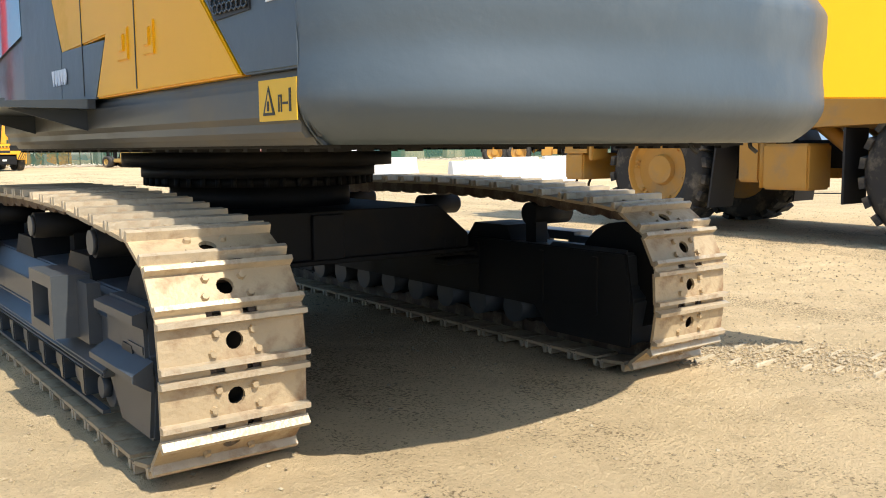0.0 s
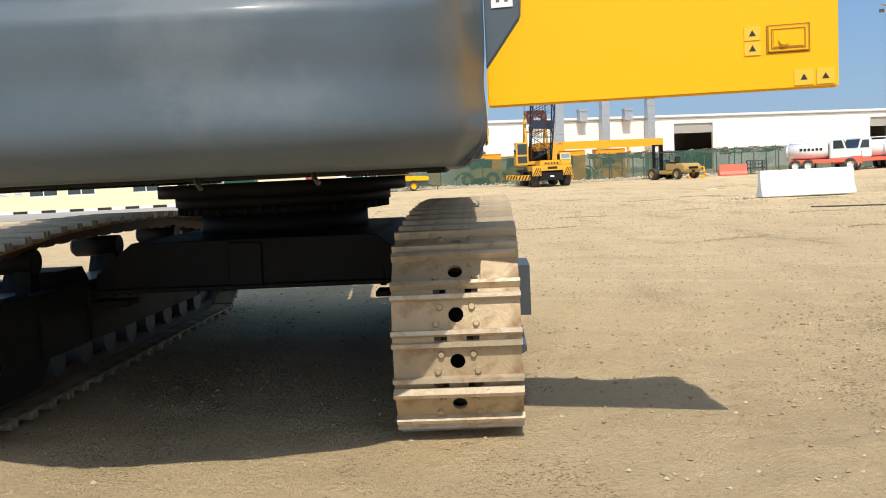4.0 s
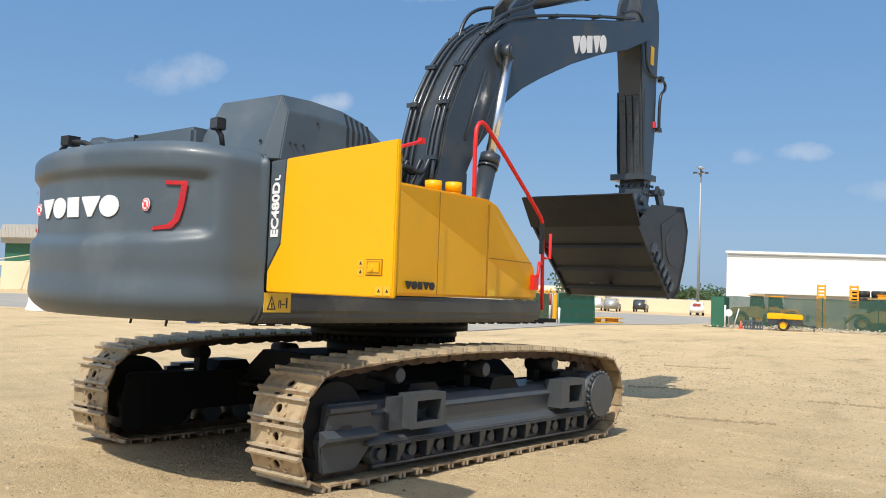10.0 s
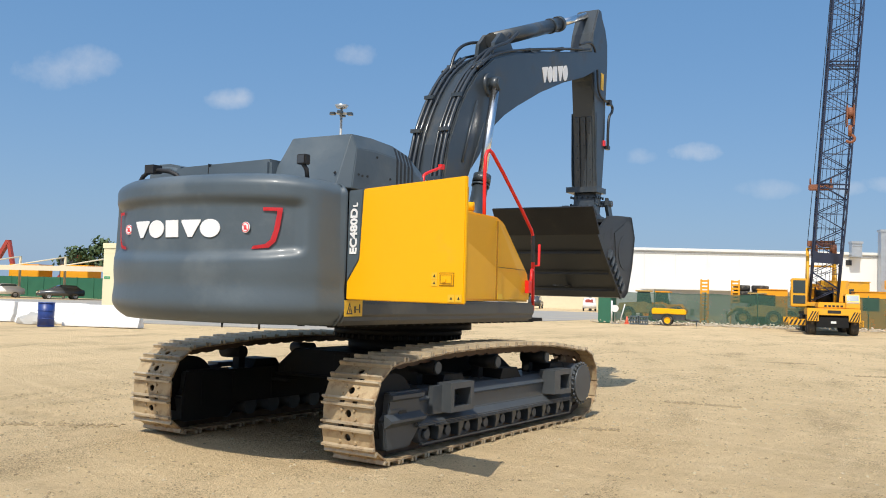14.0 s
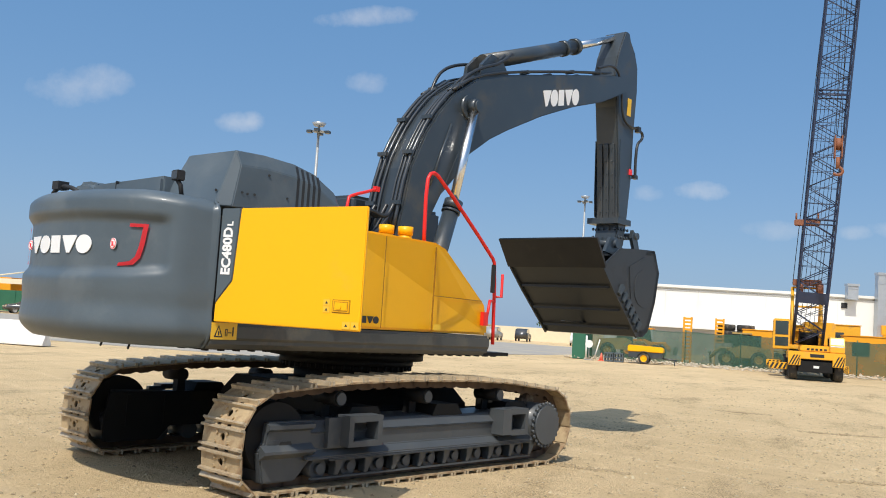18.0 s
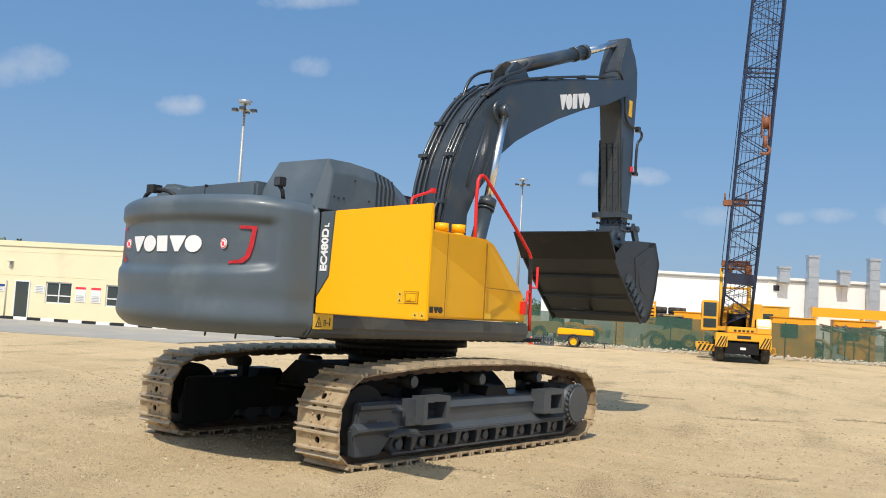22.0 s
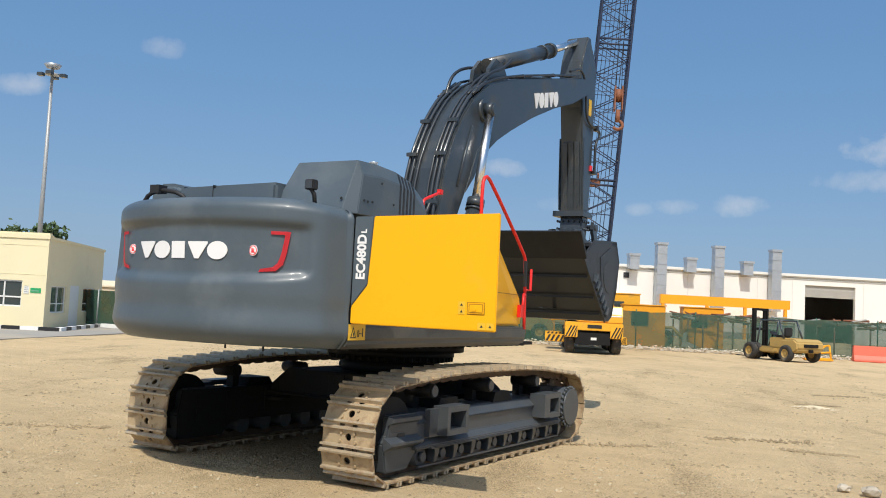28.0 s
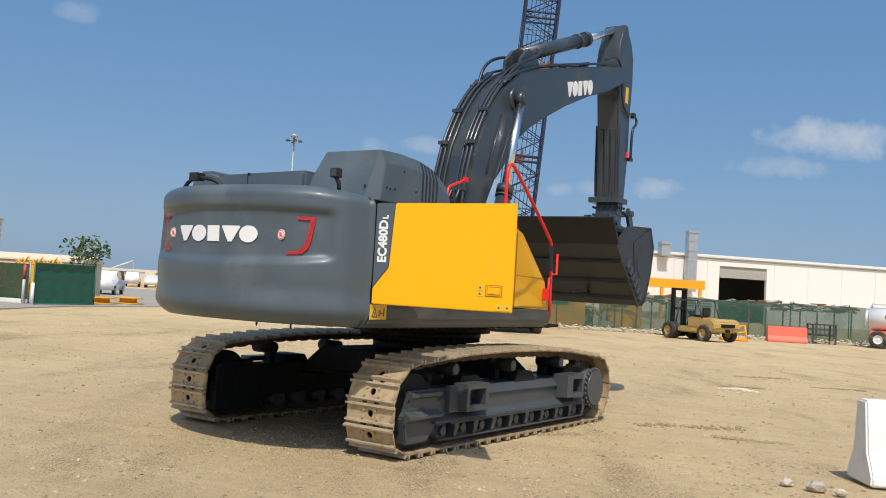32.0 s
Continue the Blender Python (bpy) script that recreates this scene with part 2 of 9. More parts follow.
YELLOW_TANK = material("worn_yellow_paint", (0.88, 0.44, 0.003), 0.40, vary=0.05, scale=2.5, coat=0.0, spec=0.35, dirt=(0.66, 0.34, 0.04), dirt_amount=0.1)
RED = material("red_rail_paint", (0.75, 0.02, 0.015), 0.4, vary=0.08)
RED_DECAL = material("red_decal", (0.85, 0.045, 0.06), 0.5, vary=0.03)
WHITE_DECAL = material("white_lettering", (0.82, 0.82, 0.82), 0.45, vary=0.03)
BLACK = material("black_rubber", (0.016, 0.016, 0.017), 0.6, vary=0.2, bump=0.1, bump_scale=80)
FRAME = material("track_frame_paint", (0.060, 0.068, 0.075), 0.45, vary=0.2, scale=4.0, coat=0.08, dirt=(0.13, 0.125, 0.11), dirt_amount=0.1, dirt_scale=3.0)
# near-black base colour; shade beneath the machine is put into it
UNDER = material("shaded_black_steel", (0.009, 0.009, 0.009), 0.6, vary=0.3, scale=5.0, dirt=(0.035, 0.03, 0.022), dirt_amount=0.25, spec=0.25)
SHOE = material("dusty_shoe_steel", (0.44, 0.335, 0.20), 0.55, metal=0.15, vary=0.22, scale=7.0, bump=0.25, bump_scale=45, dirt=(0.23, 0.13, 0.065), dirt_amount=0.32, dirt_scale=5.0, random_tint=0.14)
SHOE_EDGE = material("worn_grouser_steel", (0.52, 0.43, 0.30), 0.42, metal=0.35, vary=0.2, scale=14.0, bump=0.2, bump_scale=60, dirt=(0.28, 0.17, 0.09), dirt_amount=0.25, dirt_scale=8.0, random_tint=0.12)
LINK = material("rusty_chain_steel", (0.10, 0.065, 0.042), 0.65, metal=0.3, vary=0.3, scale=8.0, dirt=DUST, dirt_amount=0.25, dirt_scale=6.0)
CHROME = material("chromed_rod", (0.80, 0.81, 0.82), 0.24, metal=1.0, vary=0.02)
HOSE = material("hydraulic_hose", (0.02, 0.021, 0.022), 0.42, vary=0.2, coat=0.2)
PIPE = material("painted_steel_pipe", (0.035, 0.04, 0.045), 0.3, vary=0.1, coat=0.4)
STEEL_IN = material("bucket_inside_steel", (0.030, 0.029, 0.028), 0.5, metal=0.3, vary=0.3, scale=3.0, dirt=(0.10, 0.085, 0.065), dirt_amount=0.12, dirt_scale=2.5)
BUCKET = material("bucket_paint", (0.028, 0.031, 0.034), 0.45, vary=0.2, scale=2.0, dirt=(0.06, 0.055, 0.05), dirt_amount=0.12, dirt_scale=2.5)
GLASS = material("cab_glass", (0.10, 0.16, 0.20), 0.05, vary=0.02, coat=1.0)
STICKER = material("yellow_sticker", (0.80, 0.48, 0.03), 0.5, vary=0.04)
SEAM_Y = material("dark_yellow_seam", (0.28, 0.13, 0.005), 0.6, vary=0.1)
WINDOW_DARK = material("dark_lamp_glass", (0.05, 0.05, 0.05), 0.1, vary=0.1, coat=0.5)
INK = material("black_ink", (0.02, 0.02, 0.02), 0.5, vary=0.02)
LAMP_GLASS = material("lamp_lens", (0.75, 0.68, 0.50), 0.15, vary=0.05, coat=0.6)


# ---- mesh helpers ----
def box(bm, x0, x1, y0, y1, z0, z1, slot=0):
    vs = [bm.verts.new((x, y, z)) for x in (x0, x1) for y in (y0, y1) for z in (z0, z1)]
    fs = []
    for q in ((0, 1, 3, 2), (4, 6, 7, 5), (0, 4, 5, 1), (2, 3, 7, 6), (0, 2, 6, 4), (1, 5, 7, 3)):
        f = bm.faces.new([vs[i] for i in q])
        f.material_index = slot
        fs.append(f)
    return vs


def cyl(bm, p0, p1, r0, r1=None, seg=16, slot=0, smooth=True, caps=True):
    p0, p1 = Vector(p0), Vector(p1)
    r1 = r0 if r1 is None else r1
    d = (p1 - p0).normalized()
    a = d.orthogonal().normalized()
    b = d.cross(a)
    rings = []
    for p, r in ((p0, r0), (p1, r1)):
        rings.append([bm.verts.new(p + (a * math.cos(2 * math.pi * i / seg) + b * math.sin(2 * math.pi * i / seg)) * r) for i in range(seg)])
    for i in range(seg):
        f = bm.faces.new((rings[0][i], rings[0][(i + 1) % seg], rings[1][(i + 1) % seg], rings[1][i]))
        f.smooth = smooth
        f.material_index = slot
    if caps:
        for r in (rings[0][::-1], rings[1]):
            bm.faces.new(r).material_index = slot


def prism(bm, pts, a0, a1, axis="x", slot=0, cap=True):
    """A polygon in the plane across the axis, pushed out from a0 to a1 along it. pts: (y, z), (x, z) or (x, y)."""
    def at(p, a):
        return {"x": (a, p[0], p[1]), "y": (p[0], a, p[1]), "z": (p[0], p[1], a)}[axis]
    lo = [bm.verts.new(at(p, a0)) for p in pts]
    hi = [bm.verts.new(at(p, a1)) for p in pts]
    n = len(pts)
    for i in range(n):
        bm.faces.new((lo[i], lo[(i + 1) % n], hi[(i + 1) % n], hi[i])).material_index = slot
    if cap:
        bm.faces.new(lo[::-1]).material_index = slot
        bm.faces.new(hi).material_index = slot
    return lo, hi


def tube(bm, pts, r, seg=8, slot=0, turns=0):
    """A round bar along a path; with turns its corners are rounded first."""
    pts = [Vector(p) for p in pts]
    for _ in range(turns):
        q = [pts[0]]
        for a, b in zip(pts, pts[1:]):
            q += [a.lerp(b, 0.25), a.lerp(b, 0.75)]
        pts = q + [pts[-1]]
    rings = []
    ref = None
    for i, p in enumerate(pts):
        d = (pts[min(i + 1, len(pts) - 1)] - pts[max(i - 1, 0)]).normalized()
        if ref is None:
            ref = d.orthogonal().normalized()
        a = (ref - d * ref.dot(d)).normalized()
        ref = a
        b = d.cross(a)
        rings.append([bm.verts.new(p + (a * math.cos(2 * math.pi * k / seg) + b * math.sin(2 * math.pi * k / seg)) * r) for k in range(seg)])
    for ra, rb in zip(rings, rings[1:]):
        for k in range(seg):
            f = bm.faces.new((ra[k], ra[(k + 1) % seg], rb[(k + 1) % seg], rb[k]))
            f.smooth = True
            f.material_index = slot
    bm.faces.new(rings[0][::-1]).material_index = slot
    bm.faces.new(rings[-1]).material_index = slot


def soften(bm, width=0.01, seg=2, angle=0.5):
    bmesh.ops.remove_doubles(bm, verts=bm.verts, dist=1e-5)
    bmesh.ops.recalc_face_normals(bm, faces=bm.faces)
    edges = [e for e in bm.edges if len(e.link_faces) == 2 and e.calc_face_angle(0) > angle]
    bmesh.ops.bevel(bm, geom=edges, offset=width, segments=seg, affect="EDGES", clamp_overlap=True)
    return bm


def mesh_of(name, bm, mats):
    bmesh.ops.recalc_face_normals(bm, faces=bm.faces)
    me = bpy.data.meshes.new(name)
    bm.to_mesh(me)
    bm.free()
    for m in mats if isinstance(mats, (list, tuple)) else [mats]:
        me.materials.append(m)
    return me


def part(name, bm, mats, parent, label="", m=None):
    ob = new(name, mesh_of(name, bm, mats))
    ob.parent = parent
    if m is not None:
        ob.matrix_local = m
    if label:
        tagged(ob, label)
    return ob


def empty(name, m, label, category, group="", kind=""):
    ob = new(name)
    ob.empty_display_size = 0.2
    ob.matrix_world = m
    return tagged(ob, label, category, group, kind)


def thing(name, bm, mats, m, label, category="", group="", kind=""):
    ob = new(name, mesh_of(name, bm, mats))
    ob.matrix_world = m
    return tagged(ob, label, category, group, kind)


def lettering(text, size, depth=0.004, bold=0.0):
    """Mesh data of a word in the built-in font, standing in the x-y plane, its lower left corner at the origin."""
    cu = bpy.data.curves.new("word", "FONT")
    cu.body, cu.size, cu.extrude, cu.offset = text, size, depth, bold
    ob = bpy.data.objects.new("word", cu)
    scene.collection.objects.link(ob)
    me = bpy.data.meshes.new_from_object(ob.evaluated_get(bpy.context.evaluated_depsgraph_get()))
    bpy.data.objects.remove(ob)
    bpy.data.curves.remove(cu)
    return me


def flat(bm, pts, slot=0, thick=0.004, normal=(0, 0, 1)):
    """A thin plate from a polygon of 3D points."""
    n = Vector(normal) * thick
    lo = [bm.verts.new(Vector(p)) for p in pts]
    hi = [bm.verts.new(Vector(p) + n) for p in pts]
    k = len(pts)
    bm.faces.new(lo[::-1]).material_index = slot
    bm.faces.new(hi).material_index = slot
    for i in range(k):
        bm.faces.new((lo[i], lo[(i + 1) % k], hi[(i + 1) % k], hi[i])).material_index = slot


def brand_shapes(bm, width, height, place):
    """A maker's mark as five plain shapes: wedge, oval, block, wedge, oval. place maps (u, v) and a depth to a point."""
    step = width / 5
    wedge = [(0.38, 0.0), (0.60, 0.0), (1.02, 0.88), (1.02, 1.0), (0.0, 1.0), (0.0, 0.88)]
    oval = [(0.5 + 0.49 * math.cos(k * math.pi / 9), 0.5 + 0.53 * math.sin(k * math.pi / 9)) for k in range(18)]
    block = [(0.12, 0.0), (0.84, 0.0), (0.80, 1.0), (0.08, 1.0)]
    for i, pts in enumerate((wedge, oval, block, wedge, oval)):
        u0 = i * step
        a = [bm.verts.new(place(u0 + p[0] * step, p[1] * height, 0.0)) for p in pts]
        b = [bm.verts.new(place(u0 + p[0] * step, p[1] * height, 0.006)) for p in pts]
        bm.faces.new(b)
        for k in range(len(pts)):
            bm.faces.new((a[k], a[(k + 1) % len(pts)], b[(k + 1) % len(pts)], b[k]))


# ---- crawler excavator ----
machine = empty("crawler_excavator", Matrix.Identity(4), "large slate-grey and yellow crawler excavator on dusty steel tracks", "excavator")
TURN = pose(*HOUSE_ON_TRACKS).inverted()


def rear_curve(x):
    """Plan of the counterweight's rear, a full curve from flank to flank."""
    n, e = (2.8, 0.60) if x > 0 else (2.05, 0.60)
    if x > 1.32:        # the flat cheek before the door hinge
        return -3.32 + 0.30 * (x - 1.32) / 0.115
    return -3.02 - 0.73 * max(0.0, 1 - abs(x / 1.435) ** n) ** e


def counterweight():
    bm = bmesh.new()
    cols, rows = 84, 56
    z0, z1 = 1.27, 2.59
    grid = []
    for j in range(rows + 1):
        v = j / rows
        line = []
        for i in range(cols + 1):
            a = -math.pi / 2 + math.pi * i / cols
            x = 1.435 * math.sin(a)
            y = rear_curve(x)
            drop = min(1.0, max(0.0, (abs(x) - 1.0) / 0.43))
            z = z0 + (z1 - 0.055 * drop * drop - z0) * v
            inset = 0.0
            if z < 1.45:
                inset += 0.12 * ((1.45 - z) / 0.18) ** 2.2
            if v > 0.92:
                inset += 0.09 * ((v - 0.92) / 0.08) ** 2.2
            # the sunk band that holds the mark: a flat-topped trough with a curved lower lip
            low = 1.83 - 0.03 * math.cos(x * 1.5) + 0.10 * max(0.0, abs(x) - 1.0)
            up = 2.395 + 0.012 * math.cos(x * 1.6)
            side = min(1.0, max(0.0, (1.285 - abs(x)) / 0.09))
            t = min(1.0, max(0.0, (z - low) / 0.10)) * min(1.0, max(0.0, (up - z) / 0.10))
            t = t * t * (3 - 2 * t) * side * side * (3 - 2 * side)
            inset += 0.045 * t
            # a soft crease below the band
            inset += 0.012 * math.exp(-((z - 1.60) / 0.10) ** 2)
            k = (1 - inset / 1.435)
            yy = y + inset if y < -3.05 else y
            taper = min(1.0, max(0.0, (z - 1.65) / 0.7)) * (1.0 if y < -3.05 else 0.0)
            line.append(bm.verts.new((x * (1 - 0.55 * inset) * (1 - (0.04 if x < 0 else 0.015) * taper * abs(x / 1.435) ** 3), yy, z)))
        grid.append(line)
    for j in range(rows):
        for i in range(cols):
            f = bm.faces.new((grid[j][i], grid[j][i + 1], grid[j + 1][i + 1], grid[j + 1][i]))
            f.smooth = True
    bm.faces.new(grid[rows])
    bm.faces.new(grid[0][::-1])
    bm.faces.new([grid[j][0] for j in range(rows + 1)] + [grid[j][cols] for j in range(rows, -1, -1)])
    return bm


def rear_y(x, out=0.0):
    return rear_curve(x) + 0.045 - out


def side_x(sx, x):
    return x if sx > 0 else -0.93 * x


cw = part("counterweight", counterweight(), GREY, machine, "slate-grey cast counterweight with a sunk band")
bm = bmesh.new()
brand_shapes(bm, 1.12, 0.155, lambda u, v, d: (u - 0.57, rear_y(u - 0.57, 0.004 + d), 2.025 + v))
part("maker_mark", bm, WHITE_DECAL, cw, "raised white maker's mark in plain shapes")
for sx in (1, -1):
    bm = bmesh.new()
    band = [((0.935, 2.258), (0.935, 2.287)), ((1.045, 2.258), (1.06, 2.287)), ((1.045, 2.23), (1.088, 2.285)), ((1.025, 2.09), (1.067, 2.10)),
            ((1.0, 2.005), (1.042, 1.995)), ((0.96, 1.968), (0.99, 1.937)), ((0.86, 1.950), (0.848, 1.922))]
    lo = [(bm.verts.new((side_x(sx, a[0]), rear_y(side_x(sx, a[0]), 0.004), a[1])), bm.verts.new((side_x(sx, b[0]), rear_y(side_x(sx, b[0]), 0.004), b[1]))) for a, b in band]
    for p, q in zip(lo, lo[1:]):
        bm.faces.new((p[0], p[1], q[1], q[0]) if sx > 0 else (p[0], q[0], q[1], p[1]))
    bmesh.ops.solidify(bm, geom=bm.faces[:], thickness=0.003)
    part("red_bracket_decal", bm, RED_DECAL, cw, "red hooked reflector decal")
    bm = bmesh.new()
    y = rear_y(side_x(sx, 0.79), 0.004)
    sign_x = side_x(sx, 0.79)
    for r, depth, slot in ((0.048, 0.0, 1), (0.044, 0.0015, 0), (0.036, 0.003, 1)):
        cyl(bm, (sign_x, y + 0.006, 2.110), (sign_x, y - depth, 2.110), r, seg=28, slot=slot)
    for k in range(4):
        box(bm, sign_x - 0.015 + 0.008 * k, sign_x - 0.010 + 0.008 * k, y - 0.0045, y - 0.002, 2.105, 2.127 + 0.004 * (k in (1, 2)))
    box(bm, sign_x - 0.016, sign_x + 0.017, y - 0.0045, y - 0.002, 2.089, 2.107)
    prism(bm, [(sign_x - 0.030, 2.133), (sign_x - 0.025, 2.138), (sign_x + 0.030, 2.087), (sign_x + 0.025, 2.082)], y - 0.006, y - 0.004, axis="y")
    part("keep_off_sign", bm, [RED_DECAL, WHITE_DECAL], cw, "round red and white keep-off sign")
for x in (0.3, 0.75):
    bm = bmesh.new()
    tube(bm, [(x, -3.35, 1.29), (x, -3.36, 1.25), (x + 0.02, -3.38, 1.225)], 0.010)
    part("drain_hose", bm, HOSE, machine)


def house_deck():
    bm = bmesh.new()
    prof = [(-1.43, 1.50), (-1.43, 1.34), (-1.38, 1.27), (1.38, 1.27), (1.43, 1.34), (1.43, 1.50)]
    lo, hi = prism(bm, prof, -3.04, 0.97, axis="y")
    return soften(bm, 0.03, 2)


part("deck_skirt", house_deck(), SKIRT, machine, "grey-brown lower deck skirt with rounded edges")
# deck underside in near black, the shade below the deck painted in
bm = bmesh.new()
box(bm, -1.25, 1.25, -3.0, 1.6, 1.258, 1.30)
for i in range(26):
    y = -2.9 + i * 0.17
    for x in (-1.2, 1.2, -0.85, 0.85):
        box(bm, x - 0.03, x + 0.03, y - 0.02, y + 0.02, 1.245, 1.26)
part("deck_underside", bm, UNDER, machine, "near-black underside of the deck")

# engine bay and body behind the doors
bm = bmesh.new()
box(bm, -1.38, 0.70, -3.03, -0.1, 1.50, 2.50)
box(bm, 0.70, 1.30, -2.2, -1.72, 1.50, 2.45)
part("engine_bay_wall", bm, GREY_DARK, machine)
bm = bmesh.new()
box(bm, 0.72, 1.20, -2.9, -2.3, 1.52, 2.3)
cyl(bm, (0.95, -2.28, 1.9), (0.95, -2.0, 1.9), 0.18)
part("engine_block", bm, UNDER, machine, "dark engine seen past the open door")
bm = bmesh.new()
prism(bm, [(-0.94, 2.52), (0.50, 2.52), (0.50, 2.818), (-0.66, 2.793), (-0.80, 2.77)], -3.02, -1.75, axis="y")
part("low_hood", soften(bm, 0.03, 2), GREY, machine, "slate-grey low engine hood")
bm = bmesh.new()
for x in (-0.30,):
    box(bm, x - 0.004, x + 0.004, -3.024, -1.76, 2.56, 2.805)
part("hood_seam", bm, INK, machine)
bm = bmesh.new()
prism(bm, [(-1.24, 2.52), (-0.76, 2.52), (-0.72, 2.79), (-0.86, 2.845), (-1.12, 2.845), (-1.20, 2.77)], -3.0, -2.2, axis="y")
soften(bm, 0.05, 3, 0.3)
part("hood_end_cover", bm, GREY, machine, "rounded grey cover at the hood's end")


def high_hood():
    bm = bmesh.new()
    rear = [bm.verts.new(p) for p in ((0.40, -2.98, 2.52), (0.60, -2.822, 3.030), (1.285, -2.803, 3.035), (1.225, -2.95, 2.52), (1.335, -2.84, 2.52), (1.335, -2.775, 2.90))]
    bm.faces.new(rear[:4])
    bm.faces.new((rear[2], rear[5], rear[4], rear[3]))
    last = (rear[0], rear[1], rear[2], rear[5], rear[4])
    base = [rear[0], rear[3], rear[4]]
    for y, z in ((-2.48, 3.045), (-2.12, 3.026), (-1.86, 2.972), (-1.58, 2.83), (-1.47, 2.66)):
        ring = [bm.verts.new(p) for p in ((0.40, y, 2.52), (0.60, y, z), (1.285, y, z), (1.335, y, z - 0.13), (1.335, y, 2.52))]
        for k in range(4):
            bm.faces.new((last[k], ring[k], ring[k + 1], last[k + 1]))
        last = ring
        base = [ring[0]] + base + [ring[4]]
    bm.faces.new(last)
    bm.faces.new(base)
    bmesh.ops.recalc_face_normals(bm, faces=bm.faces[:])
    return soften(bm, 0.022, 3, 0.3)


hood = part("high_hood", high_hood(), GREY, machine, "raised slate-grey engine hood with chamfered corners")
for i in range(5):
    bm = bmesh.new()
    y = -2.115 + 0.068 * i
    box(bm, 1.315, 1.339, y, y + 0.028, 2.60, 2.890 - 0.014 * i)
    prism(bm, [(1.315, 2.895 - 0.014 * i), (1.339, 2.890 - 0.014 * i), (1.297, 3.005 - 0.014 * i), (1.28, 3.0 - 0.014 * i)], y, y + 0.028, axis="y")
    part("vent_slit", bm, INK, hood)
for p in ((1.33, -2.74, 2.66), (1.33, -2.68, 2.655), (1.33, -2.60, 2.66), (1.33, -2.22, 2.68), (1.20, -2.925, 2.66), (1.33, -2.45, 2.86)):
    bm = bmesh.new()
    cyl(bm, p, (p[0] + 0.012, p[1] - 0.006, p[2]), 0.012, seg=8)
    part("hood_bolt", bm, INK, hood)
bm = bmesh.new()
cyl(bm, (0.80, -2.6, 3.02), (0.80, -2.6, 3.06), 0.02, seg=8)
part("hood_stub", bm, GREY_DARK, machine)

# work lamp and rear camera arm on the counterweight
bm = bmesh.new()
tube(bm, [(1.13, -3.22, 2.555), (1.13, -3.24, 2.655), (1.10, -3.27, 2.715)], 0.022)
box(bm, 1.05, 1.15, -3.29, -3.21, 2.695, 2.785)
soften(bm, 0.012)
lamp = part("work_lamp", bm, BLACK, machine, "square black work lamp on a short stalk")
bm = bmesh.new()
box(bm, 1.06, 1.14, -3.294, -3.288, 2.705, 2.775)
part("lens", bm, WINDOW_DARK, lamp)
bm = bmesh.new()
tube(bm, [(-0.28, -3.35, 2.565), (-0.36, -3.40, 2.675), (-0.62, -3.40, 2.710), (-0.80, -3.38, 2.675), (-0.86, -3.38, 2.595)], 0.022, turns=1)
tube(bm, [(-0.22, -3.28, 2.575), (-0.40, -3.34, 2.645), (-0.56, -3.38, 2.575)], 0.016, turns=1)
box(bm, -0.72, -0.60, -3.45, -3.34, 2.675, 2.755)
part("rear_camera_arm", bm, BLACK, machine, "black rear-view camera on a bent arm")

# right-hand tank, with a sloping nose
def tank():
    bm = bmesh.new()
    prof = [(-1.70, 1.51), (-1.70, 2.50), (-0.18, 2.49), (0.02, 2.44), (0.95, 1.88), (1.05, 1.62), (1.05, 1.51)]
    lo, hi = prism(bm, prof, 0.72, 1.48, axis="x")
    for v in hi:
        if v.co.y > -0.1:
            v.co.x -= 0.16 * (v.co.y + 0.1) / 1.1
    return soften(bm, 0.025, 2)


tk = part("fuel_tank", tank(), YELLOW_TANK, machine, "yellow fuel tank with a sloping front")
bm = bmesh.new()
box(bm, 1.476, 1.4815, -0.993, -0.986, 1.53, 2.47)
part("panel_seam", bm, SEAM_Y, tk)
bm = bmesh.new()
box(bm, 1.465, 1.482, -0.187, -0.180, 1.53, 2.44)
part("panel_seam", bm, SEAM_Y, tk)
bm = bmesh.new()
prism(bm, [(1.470, -0.18), (1.4835, -0.18), (1.4835, -0.10), (1.341, 0.88), (1.325, 0.88)], 1.905, 1.912, axis="z")
part("panel_seam", bm, SEAM_Y, tk)
bm = bmesh.new()
brand_shapes(bm, 0.42, 0.07, lambda u, v, d: (1.481 + d, -1.45 + u, 1.57 + v))
part("tank_mark", bm, INK, tk)
bm = bmesh.new()
flat(bm, [(1.462, -0.16, 1.535), (1.462, -0.04, 1.535), (1.462, -0.04, 1.60), (1.462, -0.16, 1.60)], normal=(1, 0, 0), thick=0.02)
part("tank_sticker", bm, STICKER, tk)
for x, y in ((1.05, -0.55), (1.16, -0.36)):
    bm = bmesh.new()
    cyl(bm, (x, y, 2.48), (x, y, 2.56), 0.075, seg=16)
    cyl(bm, (x, y, 2.56), (x, y, 2.65), 0.085, seg=16)
    part("filler_cap", bm, YELLOW_TANK, tk, "yellow filler cap")
bm = bmesh.new()
tube(bm, [(1.30, -0.20, 2.47), (1.30, -0.22, 3.18), (1.30, -0.14, 3.30), (1.30, 0.0, 3.26), (1.30, 1.08, 2.46), (1.30, 1.15, 2.36), (1.30, 1.19, 1.40)], 0.022, seg=10, turns=1)
part("handrail", bm, RED, machine, "bright red bent-tube handrail")
bm = bmesh.new()
tube(bm, [(1.05, -1.18, 2.45), (1.05, -1.17, 2.86), (1.05, -1.10, 2.90), (1.02, -0.78, 3.0), (1.0, -0.70, 3.03)], 0.017, seg=8, turns=1)
box(bm, 0.975, 1.025, -0.73, -0.67, 3.0, 3.055)
